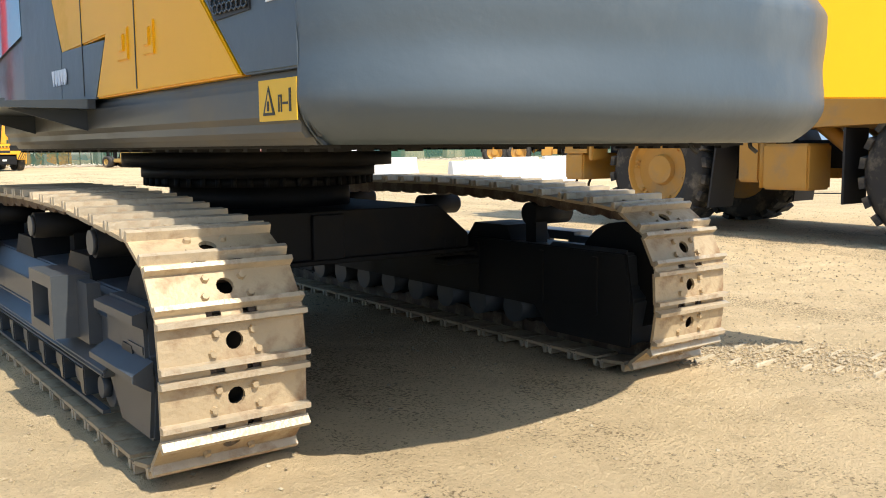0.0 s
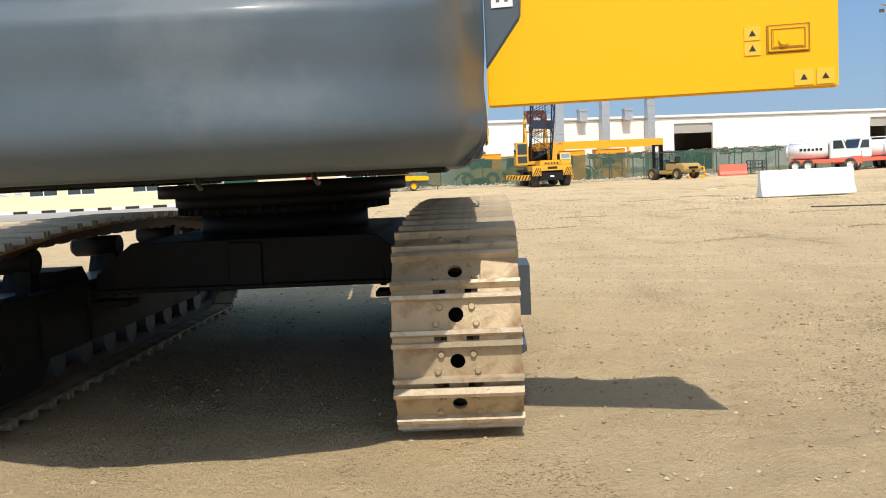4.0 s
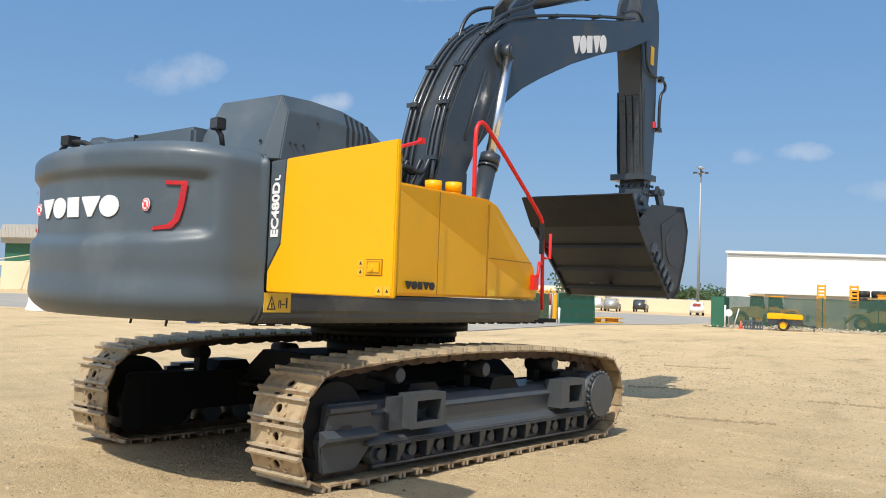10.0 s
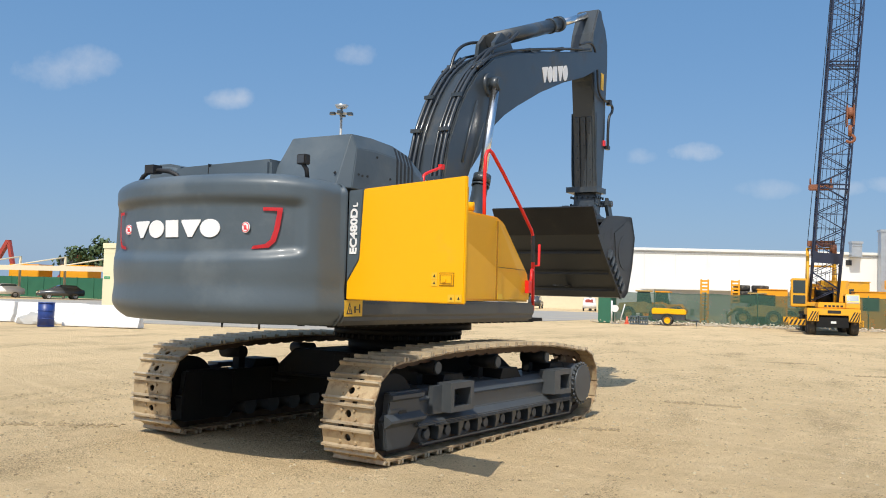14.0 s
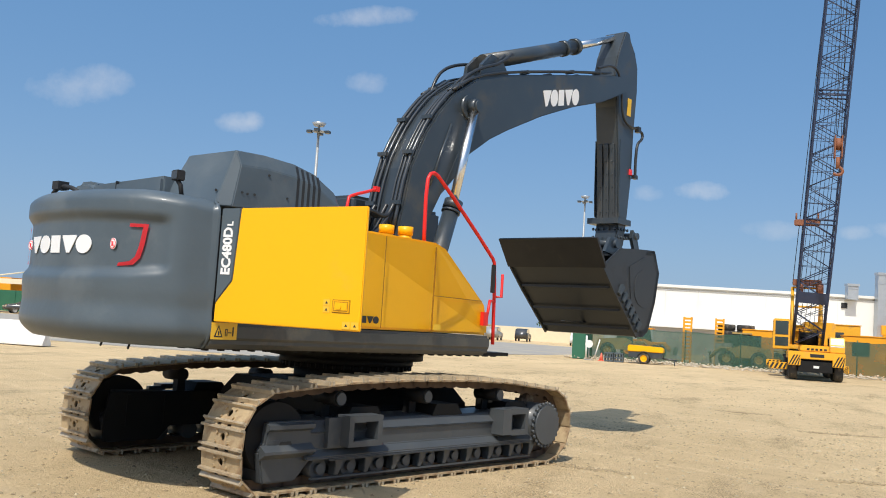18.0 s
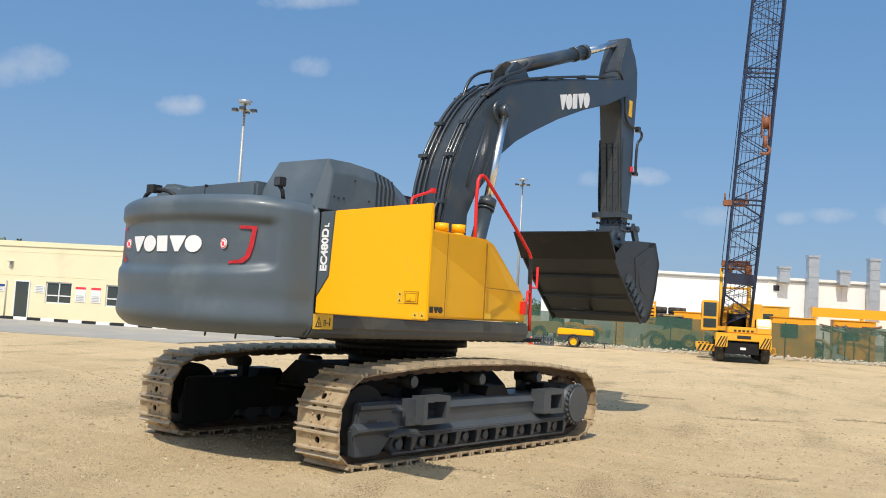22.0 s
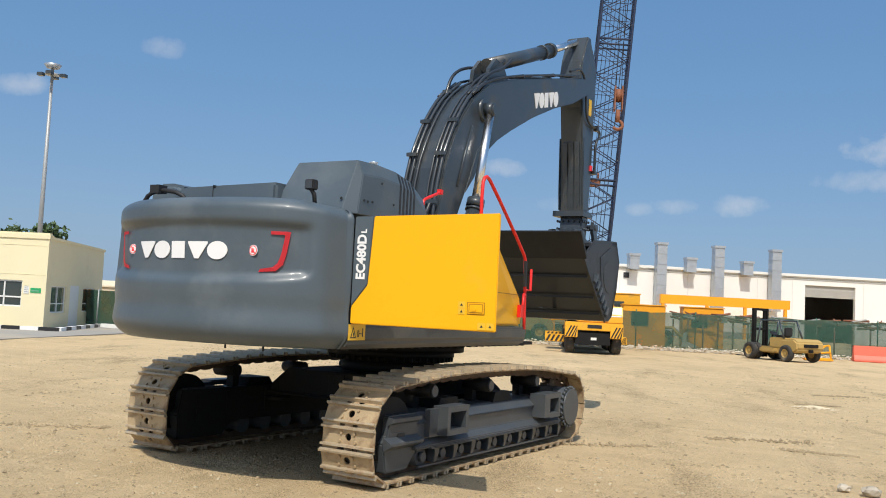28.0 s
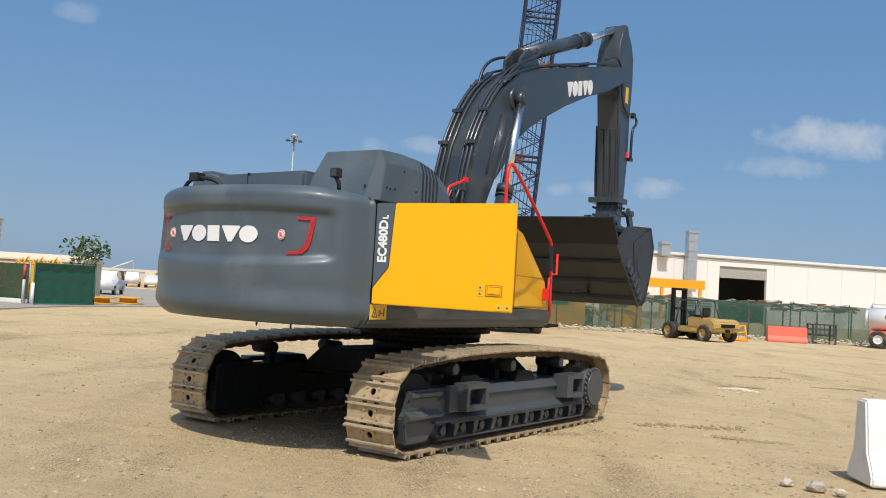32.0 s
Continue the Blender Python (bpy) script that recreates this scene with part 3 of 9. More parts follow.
part("hood_handrail", bm, RED, machine, "short red handrail")
bm = bmesh.new()
tube(bm, [(1.30, 1.17, 1.92), (1.36, 1.0, 1.92), (1.37, 0.97, 1.82), (1.37, 0.93, 1.66)], 0.018, seg=8)
box(bm, 1.34, 1.39, 0.86, 0.95, 1.62, 1.78)
tube(bm, [(1.30, 1.17, 1.98), (1.34, 1.26, 1.98), (1.34, 1.26, 2.26)], 0.018, seg=8)
part("step_grab", bm, RED, machine, "red grab handle")
bm = bmesh.new()
tube(bm, [(1.30, 1.14, 2.20), (1.34, 1.08, 2.20)], 0.012)
box(bm, 1.325, 1.355, 1.04, 1.10, 2.02, 2.36)
soften(bm, 0.012)
part("side_mirror", bm, BLACK, machine, "black side mirror on the handrail")

# warning plates on the skirt, both sides
for sx in (1, -1):
    bm = bmesh.new()
    x = sx * 1.431
    flat(bm, [(x, -3.02, 1.355), (x, -2.75, 1.355), (x, -2.75, 1.50), (x, -3.02, 1.50)], normal=(sx, 0, 0), thick=0.004)
    def at(y, sx=sx):
        return y if sx > 0 else -5.77 - y
    flat(bm, [(x + sx * 0.004, at(-2.99), 1.375), (x + sx * 0.004, at(-2.90), 1.375), (x + sx * 0.004, at(-2.945), 1.48)], 1, 0.002, (sx, 0, 0))
    flat(bm, [(x + sx * 0.006, at(-2.972), 1.385), (x + sx * 0.006, at(-2.918), 1.385), (x + sx * 0.006, at(-2.945), 1.458)], 0, 0.001, (sx, 0, 0))
    flat(bm, [(x + sx * 0.008, at(-2.952), 1.39), (x + sx * 0.008, at(-2.938), 1.39), (x + sx * 0.008, at(-2.938), 1.425), (x + sx * 0.008, at(-2.952), 1.425)], 1, 0.001, (sx, 0, 0))
    for y0, y1, za, zb in ((-2.876, -2.868, 1.385, 1.445), (-2.858, -2.85, 1.385, 1.445), (-2.868, -2.858, 1.437, 1.445), (-2.845, -2.808, 1.411, 1.419), (-2.80, -2.786, 1.385, 1.465)):
        flat(bm, [(x + sx * 0.004, at(y0), za), (x + sx * 0.004, at(y1), za), (x + sx * 0.004, at(y1), zb), (x + sx * 0.004, at(y0), zb)], 1, 0.002, (sx, 0, 0))
    part("warning_plate", bm, [STICKER, INK], machine, "yellow swing-hazard warning plate")

# the swinging engine-bay door on the right, hinged at its rear edge
DOOR_LENGTH, DOOR_X, DOOR_Y = 1.36, 1.438, -3.01
door = empty("engine_door", Matrix.Identity(4), "open yellow engine-bay door with a dark grey hinge strip", "door")
door.parent = machine
bm = bmesh.new()
prism(bm, [(0.0, 1.66), (0.15, 1.86), (0.185, 2.482), (DOOR_LENGTH, 2.52), (DOOR_LENGTH, 1.50), (0.0, 1.505)], -0.035, 0.0, axis="x")
part("door_skin", soften(bm, 0.008), YELLOW, door, "glossy yellow door skin")
bm = bmesh.new()
prism(bm, [(0.0, 1.663), (0.148, 1.863), (0.183, 2.482), (0.0, 2.475)], -0.035, 0.001, axis="x")
part("door_strip", soften(bm, 0.006), GREY, door, "dark grey strip on the door")
bm = bmesh.new()
for a, b, za, zb in ((0.03, DOOR_LENGTH - 0.03, 1.52, 1.58), (0.03, DOOR_LENGTH - 0.03, 2.38, 2.44), (0.03, 0.09, 1.52, 2.44), (DOOR_LENGTH - 0.09, DOOR_LENGTH - 0.03, 1.52, 2.44)):
    box(bm, -0.07, -0.034, a, b, za, zb)
part("door_stiffener", bm, YELLOW_TANK, door)
me = lettering("EC480D", 0.118, 0.002, 0.0045)
me.materials.append(WHITE_DECAL)
ob = new("model_code", me)
ob.parent = door
ob.matrix_local = Matrix.Translation((0.004, 0.118, 1.905)) @ Matrix(((0, 0, 1, 0), (0, -1, 0, 0), (1, 0, 0, 0), (0, 0, 0, 1))).inverted()
me = lettering("L", 0.075, 0.002, 0.003)
me.materials.append(WHITE_DECAL)
ob = new("model_code", me)
ob.parent = door
ob.matrix_local = Matrix.Translation((0.004, 0.118, 2.325)) @ Matrix(((0, 0, 1, 0), (0, -1, 0, 0), (1, 0, 0, 0), (0, 0, 0, 1))).inverted()
bm = bmesh.new()
box(bm, 0.0, 0.008, 1.105, 1.255, 1.645, 1.745)
soften(bm, 0.004)
seam = bmesh.new()
box(seam, -0.002, 0.003, 1.101, 1.259, 1.641, 1.749)
part("latch_gap", seam, SEAM_Y, door)
latch = part("latch_frame", bm, YELLOW_TANK, door, "recessed yellow door latch")
bm = bmesh.new()
for y0, y1, za, zb in ((1.118, 1.122, 1.657, 1.733), (1.238, 1.242, 1.657, 1.733), (1.122, 1.238, 1.729, 1.733), (1.122, 1.238, 1.657, 1.661)):
    box(bm, 0.006, 0.0095, y0, y1, za, zb, 1)
box(bm, 0.006, 0.012, 1.127, 1.233, 1.666, 1.724)
cyl(bm, (0.010, 1.165, 1.69), (0.02, 1.165, 1.69), 0.02, seg=16)
part("latch_paddle", bm, [YELLOW, SEAM_Y], latch)
for y0, z0, y1, z1 in ((1.02, 1.64, 1.08, 1.692), (1.02, 1.697, 1.08, 1.75), (1.20, 1.515, 1.27, 1.575), (1.28, 1.515, 1.345, 1.575)):
    bm = bmesh.new()
    flat(bm, [(0.001, y0, z0), (0.001, y1, z0), (0.001, y1, z1), (0.001, y0, z1)], 0, 0.003, (1, 0, 0))
    c, w = ((y0 + y1) / 2, (z0 + z1) / 2), 0.013
    flat(bm, [(0.004, c[0] - w, c[1] - w * 0.8), (0.004, c[0] + w, c[1] - w * 0.8), (0.004, c[0], c[1] + w)], 1, 0.001, (1, 0, 0))
    part("door_sticker", bm, [STICKER, INK], door)

# left flank: panels, grille, cab and step
bm = bmesh.new()
x = -1.43
prism(bm, [(-3.03, 1.53), (-2.62, 1.53), (-2.03, 2.10), (-1.75, 2.49), (-3.03, 2.49)], x, x + 0.05)
part("rear_flank_panel", soften(bm, 0.008), GREY, machine, "slate-grey rear flank panel")
bm = bmesh.new()
prism(bm, [(-2.61, 1.53), (-0.98, 1.52), (-1.15, 1.82), (-0.44, 1.79), (-0.18, 2.30), (-0.18, 2.49), (-1.74, 2.49), (-2.02, 2.10)], x - 0.004, x + 0.05)
flank = part("flank_panel", soften(bm, 0.008), YELLOW_TANK, machine, "yellow flank panels")
for y in (-1.56, -0.80):
    bm = bmesh.new()
    box(bm, x - 0.007, x, y, y + 0.009, 1.54, 2.48)
    part("flank_seam", bm, INK, flank)
for y in (-1.72, -1.40):
    bm = bmesh.new()
    box(bm, x - 0.012, x, y - 0.07, y + 0.07, 1.68, 1.83)
    box(bm, x - 0.022, x, y - 0.035, y + 0.035, 1.72, 1.80)
    part("flank_latch", soften(bm, 0.004), YELLOW_TANK, flank)
bm = bmesh.new()
prism(bm, [(-0.97, 1.52), (-0.40, 1.52), (-0.40, 1.80), (-1.14, 1.80)], x - 0.004, x + 0.05)
prism(bm, [(-0.40, 1.52), (0.35, 1.52), (0.35, 2.40), (-0.17, 2.40), (-0.43, 1.80)], x - 0.006, x + 0.05)
part("front_flank_panel", bm, GREY, machine, "slate-grey front flank panel")
bm = bmesh.new()
brand_shapes(bm, 0.26, 0.085, lambda u, v, d: (x - 0.008 - d, -0.52 - u + 0.26, 1.62 + v))
part("flank_mark", bm, WHITE_DECAL, machine)
bm = bmesh.new()
prism(bm, [(-2.70, 1.76), (-2.40, 1.75), (-1.98, 2.42), (-2.70, 2.44)], x - 0.006, x + 0.02)
grille = part("grille_backing", bm, INK, machine, "black honeycomb cooling grille")
bm = bmesh.new()
for i in range(17):
    for j in range(22):
        y, z = -2.67 + i * 0.04 + (j % 2) * 0.02, 1.79 + j * 0.029
        if y > -2.42 + (z - 1.76) * 0.62:
            continue
        ring = [(y + 0.0215 * math.sin(k * math.pi / 3), z + 0.0195 * math.cos(k * math.pi / 3)) for k in range(6)]
        for k in range(6):
            p, q = ring[k], ring[(k + 1) % 6]
            tube(bm, [(x - 0.012, *p), (x - 0.012, *q)], 0.0042, seg=4)
part("grille_mesh", bm, GREY_DARK, grille)
me = lettering("EC480D", 0.112, 0.002, 0.004)
me.materials.append(WHITE_DECAL)
ob = new("model_code", me)
ob.parent = machine
ob.matrix_local = Matrix.Translation((x - 0.004, -2.90, 1.765)) @ Matrix(((0, 0, -1, 0), (0, 1, 0, 0), (1, 0, 0, 0), (0, 0, 0, 1))) @ pose(0, 0, 0)
bm = bmesh.new()
box(bm, -1.40, -0.45, 0.36, 2.15, 1.50, 3.20)
cab = part("cab_shell", soften(bm, 0.06, 3), GREY_DARK, machine, "dark grey operator's cab")
bm = bmesh.new()
prism(bm, [(0.45, 1.98), (1.25, 1.85), (1.30, 3.05), (0.50, 3.08)], -1.415, -1.405)
prism(bm, [(1.36, 1.7), (2.02, 1.7), (1.9, 3.05), (1.38, 3.05)], -1.415, -1.405)
part("cab_window", bm, GLASS, cab, "tinted cab side window")
bm = bmesh.new()
tube(bm, [(-1.50, 1.32, 1.55), (-1.52, 1.30, 2.0), (-1.52, 1.30, 3.0), (-1.45, 1.30, 3.1)], 0.022, turns=1)
part("cab_handrail", bm, RED, cab, "red cab grab rail")
bm = bmesh.new()
prism(bm, [(-1.43, 1.47), (-1.90, 1.47), (-1.90, 1.50), (-1.43, 1.52)], -0.95, 1.9, axis="y")
for i in range(28):
    box(bm, -1.90, -1.86, -0.94 + i * 0.1, -0.90 + i * 0.1, 1.50, 1.515)
for y in (-0.8, 0.2, 1.4):
    prism(bm, [(-1.43, 1.47), (-1.82, 1.47), (-1.43, 1.36)], y - 0.01, y + 0.01, axis="y")
part("side_step", bm, GREY_DARK, machine, "dark serrated side step")

# boom, arm and bucket
BOOM_TOP = [(0.10, 1.95), (0.30, 2.30), (0.43, 2.71), (0.60, 3.55), (0.85, 4.05), (1.07, 4.36), (1.36, 4.67), (1.81, 4.98), (2.52, 5.23), (4.19, 5.68), (5.36, 5.98), (5.70, 6.05), (5.90, 6.00)]
BOOM_LOW = [(5.95, 5.86), (5.82, 5.79), (5.10, 5.46), (4.24, 5.17), (3.38, 4.82), (2.61, 4.45), (2.18, 4.22), (1.81, 3.96), (1.55, 3.79), (1.30, 3.44), (1.03, 2.97), (0.75, 2.40), (0.55, 1.95), (0.35, 1.80)]
bm = bmesh.new()
prism(bm, BOOM_TOP + BOOM_LOW, -0.27, 0.32)
boom = part("boom", soften(bm, 0.02, 2, 0.7), GREY_DARK, machine, "dark grey curved boom")
for sx in (1, -1):
    bm = bmesh.new()
    prism(bm, [(1.20, 3.30), (1.55, 4.0), (1.72, 4.05), (1.45, 3.55)], 0.32 if sx > 0 else -0.27, 0.328 if sx > 0 else -0.278)
    tube(bm, [(0.325 if sx > 0 else -0.275, 0.95, 3.35), (0.325 if sx > 0 else -0.275, 1.32, 4.25)], 0.018, seg=6)
    cyl(bm, (sx * 0.25, 1.67, 4.55), (sx * 0.36, 1.67, 4.55), 0.17, seg=24)
    part("boom_doubler", bm, GREY_DARK, boom)
for sx in (1, -1):
    bm = bmesh.new()
    def on_side(u, v, d, sx=sx):
        y = 3.38 + u
        return (0.322 + d if sx > 0 else -0.272 - d, y if sx > 0 else 3.38 + 0.98 - u, 4.97 + v + 0.27 * (y - 3.38 if sx > 0 else 0.98 - u))
    brand_shapes(bm, 0.98, 0.25, on_side)
    part("boom_mark", bm, WHITE_DECAL, boom, "white maker's mark in plain shapes")
bm = bmesh.new()
cyl(bm, (-0.47, 1.67, 4.55), (0.51, 1.67, 4.55), 0.08, seg=18)
for sx in (1, -1):
    cyl(bm, (sx * 0.36, 1.67, 4.55), (sx * 0.49, 1.67, 4.55), 0.105, seg=20)
part("cylinder_pin", bm, GREY_DARK, boom)
for sx in (1, -1):
    bm = bmesh.new()
    foot, mid, top = Vector((sx * 0.43, 0.84, 1.75)), Vector((sx * 0.43, 1.30, 3.10)), Vector((sx * 0.43, 1.67, 4.55))
    cyl(bm, foot, mid, 0.108, seg=20)
    cyl(bm, mid, mid + (mid - foot).normalized() * 0.12, 0.125, seg=20)
    cyl(bm, mid - (mid - foot).normalized() * 0.05, mid - (mid - foot).normalized() * 0.02, 0.125, seg=20)
    lift = part("lift_cylinder", bm, GREY_DARK, machine, "dark grey boom lift cylinder")
    bm = bmesh.new()
    cyl(bm, mid, top, 0.062, seg=20)
    part("piston_rod", bm, CHROME, lift, "shiny chromed piston rod")
# arm cylinder on top of the boom
bm = bmesh.new()
a, b, c = Vector((0, 2.30, 5.40)), Vector((0, 4.60, 6.30)), Vector((0, 5.90, 6.84))
cyl(bm, a, b, 0.115, seg=20)
cyl(bm, b, b + (b - a).normalized() * 0.10, 0.135, seg=20)
cyl(bm, a + (b - a) * 0.86, a + (b - a) * 0.90, 0.13, seg=20)
prism(bm, [(2.05, 5.0), (2.75, 5.26), (2.55, 5.47), (2.30, 5.50), (2.10, 5.30)], -0.16, -0.10)
prism(bm, [(2.05, 5.0), (2.75, 5.26), (2.55, 5.47), (2.30, 5.50), (2.10, 5.30)], 0.10, 0.16)
stick_cyl = part("arm_cylinder", bm, GREY_DARK, machine, "dark grey arm cylinder on the boom's back")
bm = bmesh.new()
cyl(bm, b, c, 0.065, seg=18)
part("piston_rod", bm, CHROME, stick_cyl, "chromed piston rod")
ARM = [(5.58, 6.06), (5.66, 6.42), (5.80, 6.74), (5.90, 6.93), (6.03, 6.94), (6.10, 6.80), (6.26, 6.64), (6.38, 6.38), (6.40, 5.96), (6.34, 5.20),
       (6.32, 4.37), (6.23, 3.63), (6.15, 3.16), (6.05, 3.05), (5.86, 3.14), (5.92, 3.55), (5.84, 4.53), (5.70, 5.55)]
bm = bmesh.new()
prism(bm, ARM, -0.19, 0.24)
arm = part("arm", soften(bm, 0.02, 2, 0.6), GREY_DARK, machine, "dark grey dipper arm hanging straight down")
bm = bmesh.new()
box(bm, -0.30, 0.30, 5.80, 6.27, 3.52, 3.62)
for sx in (1, -1):
    for i in range(4):
        for z in (3.44, 3.30):
            cyl(bm, (sx * 0.24, 5.94 + i * 0.10, z), (sx * 0.265, 5.94 + i * 0.10, z), 0.025, seg=8)
    prism(bm, [(5.90, 4.0), (5.86, 5.0), (6.05, 5.0), (6.15, 4.0), (6.15, 3.65), (5.94, 3.65)], sx * 0.24, sx * 0.248)
for z in (3.44, 3.28):
    for i in range(4):
        cyl(bm, (-0.14 + i * 0.11, 5.89, z), (-0.14 + i * 0.11, 5.865, z), 0.022, seg=8)
part("arm_collar", bm, GREY_DARK, arm)
for x in (-0.10, 0.02, 0.14):
    bm = bmesh.new()
    prism(bm, [(5.79, 4.92), (5.925, 3.63), (5.90, 3.63), (5.765, 4.90)], x - 0.04, x + 0.04)
    for k in range(6):
        y, z = 5.78 + 0.12 * k / 5, 4.82 - 1.1 * k / 5
        cyl(bm, (x, y, z), (x, y - 0.03, z), 0.010, seg=6)
    part("arm_wear_bar", bm, GREY_DARK, arm, "studded wear bar on the arm's back")
bm = bmesh.new()
prism(bm, [(6.05, 5.46), (6.18, 5.46), (6.19, 5.77), (6.06, 5.77)], 0.242, 0.248)
part("arm_sticker", bm, STICKER, arm)
bm = bmesh.new()
box(bm, 0.24, 0.27, 6.22, 6.29, 4.43, 4.53)
part("arm_reflector", bm, RED_DECAL, arm)
# bucket cylinder at the front of the arm, and the link
bm = bmesh.new()
cyl(bm, (0, 6.46, 5.9), (0, 6.44, 4.4), 0.10, seg=18)
cyl(bm, (0, 6.44, 4.4), (0, 6.40, 3.35), 0.055, seg=14, slot=1)
for sx in (0.3, -0.3):
    prism(bm, [(6.32, 3.46), (6.46, 3.36), (6.62, 3.02), (6.58, 2.92), (6.48, 2.95), (6.28, 3.32)], sx - 0.03, sx + 0.03)
cyl(bm, (-0.36, 6.44, 3.36), (0.36, 6.44, 3.36), 0.06, seg=14)
cyl(bm, (-0.36, 6.57, 2.98), (0.36, 6.57, 2.98), 0.07, seg=14)
part("bucket_link", bm, [GREY_DARK, CHROME], machine, "bucket cylinder and link")
OUT = [(4.16, 3.04), (4.43, 2.66), (4.80, 2.31), (5.33, 1.83), (5.58, 1.61), (5.80, 1.60), (5.98, 1.70), (6.20, 2.20), (6.31, 2.70), (6.12, 3.06), (5.80, 3.02)]
INN = [(5.80, 2.96), (6.06, 2.98), (6.22, 2.68), (6.11, 2.24), (5.92, 1.80), (5.78, 1.70), (5.62, 1.71), (5.38, 1.92), (4.86, 2.38), (4.50, 2.72), (4.20, 3.06)]
HB = 0.86
bm = bmesh.new()
prism(bm, OUT + INN, -HB, HB)
bucket = part("bucket_shell", bm, BUCKET, machine, "dark grey digging bucket curled under the arm")
for sx in (1, -1):
    bm = bmesh.new()
    prism(bm, [(4.44, 2.66), (4.80, 2.31), (5.33, 1.83), (5.58, 1.61), (5.80, 1.60), (5.98, 1.70), (6.20, 2.20), (6.31, 2.70), (6.12, 3.07), (5.4, 3.03), (4.97, 2.99)], sx * HB, sx * (HB - 0.04))
    side = part("bucket_side", soften(bm, 0.008), BUCKET, bucket)
    bm = bmesh.new()
    prism(bm, [(4.42, 2.62), (4.78, 2.27), (5.31, 1.80), (5.55, 1.58), (5.62, 1.66), (5.40, 1.90), (4.88, 2.36), (4.52, 2.72)], sx * (HB + 0.03), sx * HB)
    prism(bm, [(5.25, 2.72), (5.35, 2.15), (5.75, 1.80), (6.02, 2.20), (6.06, 2.66), (5.75, 2.92)], sx * (HB + 0.012), sx * HB)
    part("wear_plate", bm, BUCKET, bucket)
    for i in range(6):
        bm = bmesh.new()
        y, z = 4.86 + i * 0.122, 2.275 - i * 0.110
        prism(bm, [(y, z), (y + 0.063, z - 0.057), (y + 0.197, z + 0.091), (y + 0.134, z + 0.148)], sx * (HB + 0.065), sx * HB)
        part("side_wear_block", soften(bm, 0.01), GREY_DARK, bucket)
    bm = bmesh.new()
    cyl(bm, (sx * (HB + 0.01), 5.72, 2.40), (sx * (HB + 0.02), 5.72, 2.40), 0.30, seg=24)
    part("bucket_boss", bm, BUCKET, bucket)
bm = bmesh.new()
for z, y in ((2.36, 4.72), (2.02, 5.08), (1.74, 5.40)):
    box(bm, -HB + 0.03, HB - 0.03, y - 0.012, y + 0.012, z - 0.03, z + 0.005)
box(bm, -0.03, 0.03, 4.72, 5.45, 1.78, 1.80)
part("floor_rib", bm, BUCKET, bucket)
bm = bmesh.new()
prism(bm, [(4.12, 3.06), (4.42, 2.63), (4.45, 2.66), (4.16, 3.08)], -HB - 0.06, HB + 0.06)
part("lip_plate", bm, STEEL_IN, bucket, "bare scraped steel lip plate")
bm = bmesh.new()
for sx in (0.26, -0.26):
    prism(bm, [(5.45, 3.0), (5.62, 3.26), (5.80, 3.28), (6.05, 3.1), (6.5, 3.06), (6.58, 2.95), (6.2, 2.9)], sx - 0.03, sx + 0.03)
cyl(bm, (-0.34, 5.78, 3.16), (0.34, 5.78, 3.16), 0.075, seg=16)
part("bucket_ear", bm, GREY_DARK, bucket)

# hydraulic lines along the boom's back
def above_boom(offset, x, start=0, end=9, wave=0.0):
    pts = []
    for i, (y, z) in enumerate(BOOM_TOP[2:11]):
        if start <= i <= end:
            q = BOOM_TOP[min(3 + i, 12)]
            p = BOOM_TOP[1 + i]
            d = Vector((q[0] - p[0], q[1] - p[1])).normalized()
            pts.append((x, y - d.y * offset, z + d.x * offset + wave * math.sin(i * 2.1)))
    return pts


for x, off, r, a, b, mat in ((0.27, 0.05, 0.024, 0, 5, PIPE), (0.20, 0.045, 0.022, 0, 5, PIPE), (0.13, 0.035, 0.018, 0, 6, PIPE), (-0.08, 0.035, 0.018, 0, 6, PIPE),
                             (-0.16, 0.045, 0.022, 0, 5, PIPE), (-0.23, 0.05, 0.024, 0, 5, PIPE), (0.30, 0.05, 0.018, 4, 8, HOSE), (0.22, 0.05, 0.016, 4, 8, HOSE), (-0.25, 0.05, 0.02, 4, 8, HOSE)):
    bm = bmesh.new()
    tube(bm, above_boom(off, x, a, b, 0.008), r, seg=8, turns=1)
    part("hydraulic_line", bm, mat, boom)
for i, (y, z) in enumerate(((0.50, 3.05), (0.66, 3.72), (0.98, 4.24), (1.5, 4.78), (3.0, 5.36), (4.2, 5.69), (5.0, 5.89))):
    for xa, xb in ((0.16, 0.31), (-0.27, -0.12)):
        bm = bmesh.new()
        if i < 3:
            box(bm, xa, xb, y - 0.09, y - 0.045, z, z + 0.05)
        else:
            box(bm, xa, xb, y - 0.025, y + 0.025, z + 0.02, z + 0.07)
        part("line_clamp", bm, GREY_DARK, boom)
for x, h in ((0.25, -0.13), (0.12, -0.17), (-0.2, 0.0)):
    bm = bmesh.new()
    tube(bm, [(x, 1.45, 4.74), (x, 1.56, 5.02 + h), (x, 1.76, 5.20 + h), (x, 2.06, 5.33 + 0.7 * h), (x, 2.35, 5.40 + 0.4 * h), (x, 2.65, 5.58)], 0.024, seg=8, turns=2)
    part("looped_hose", bm, HOSE, boom)
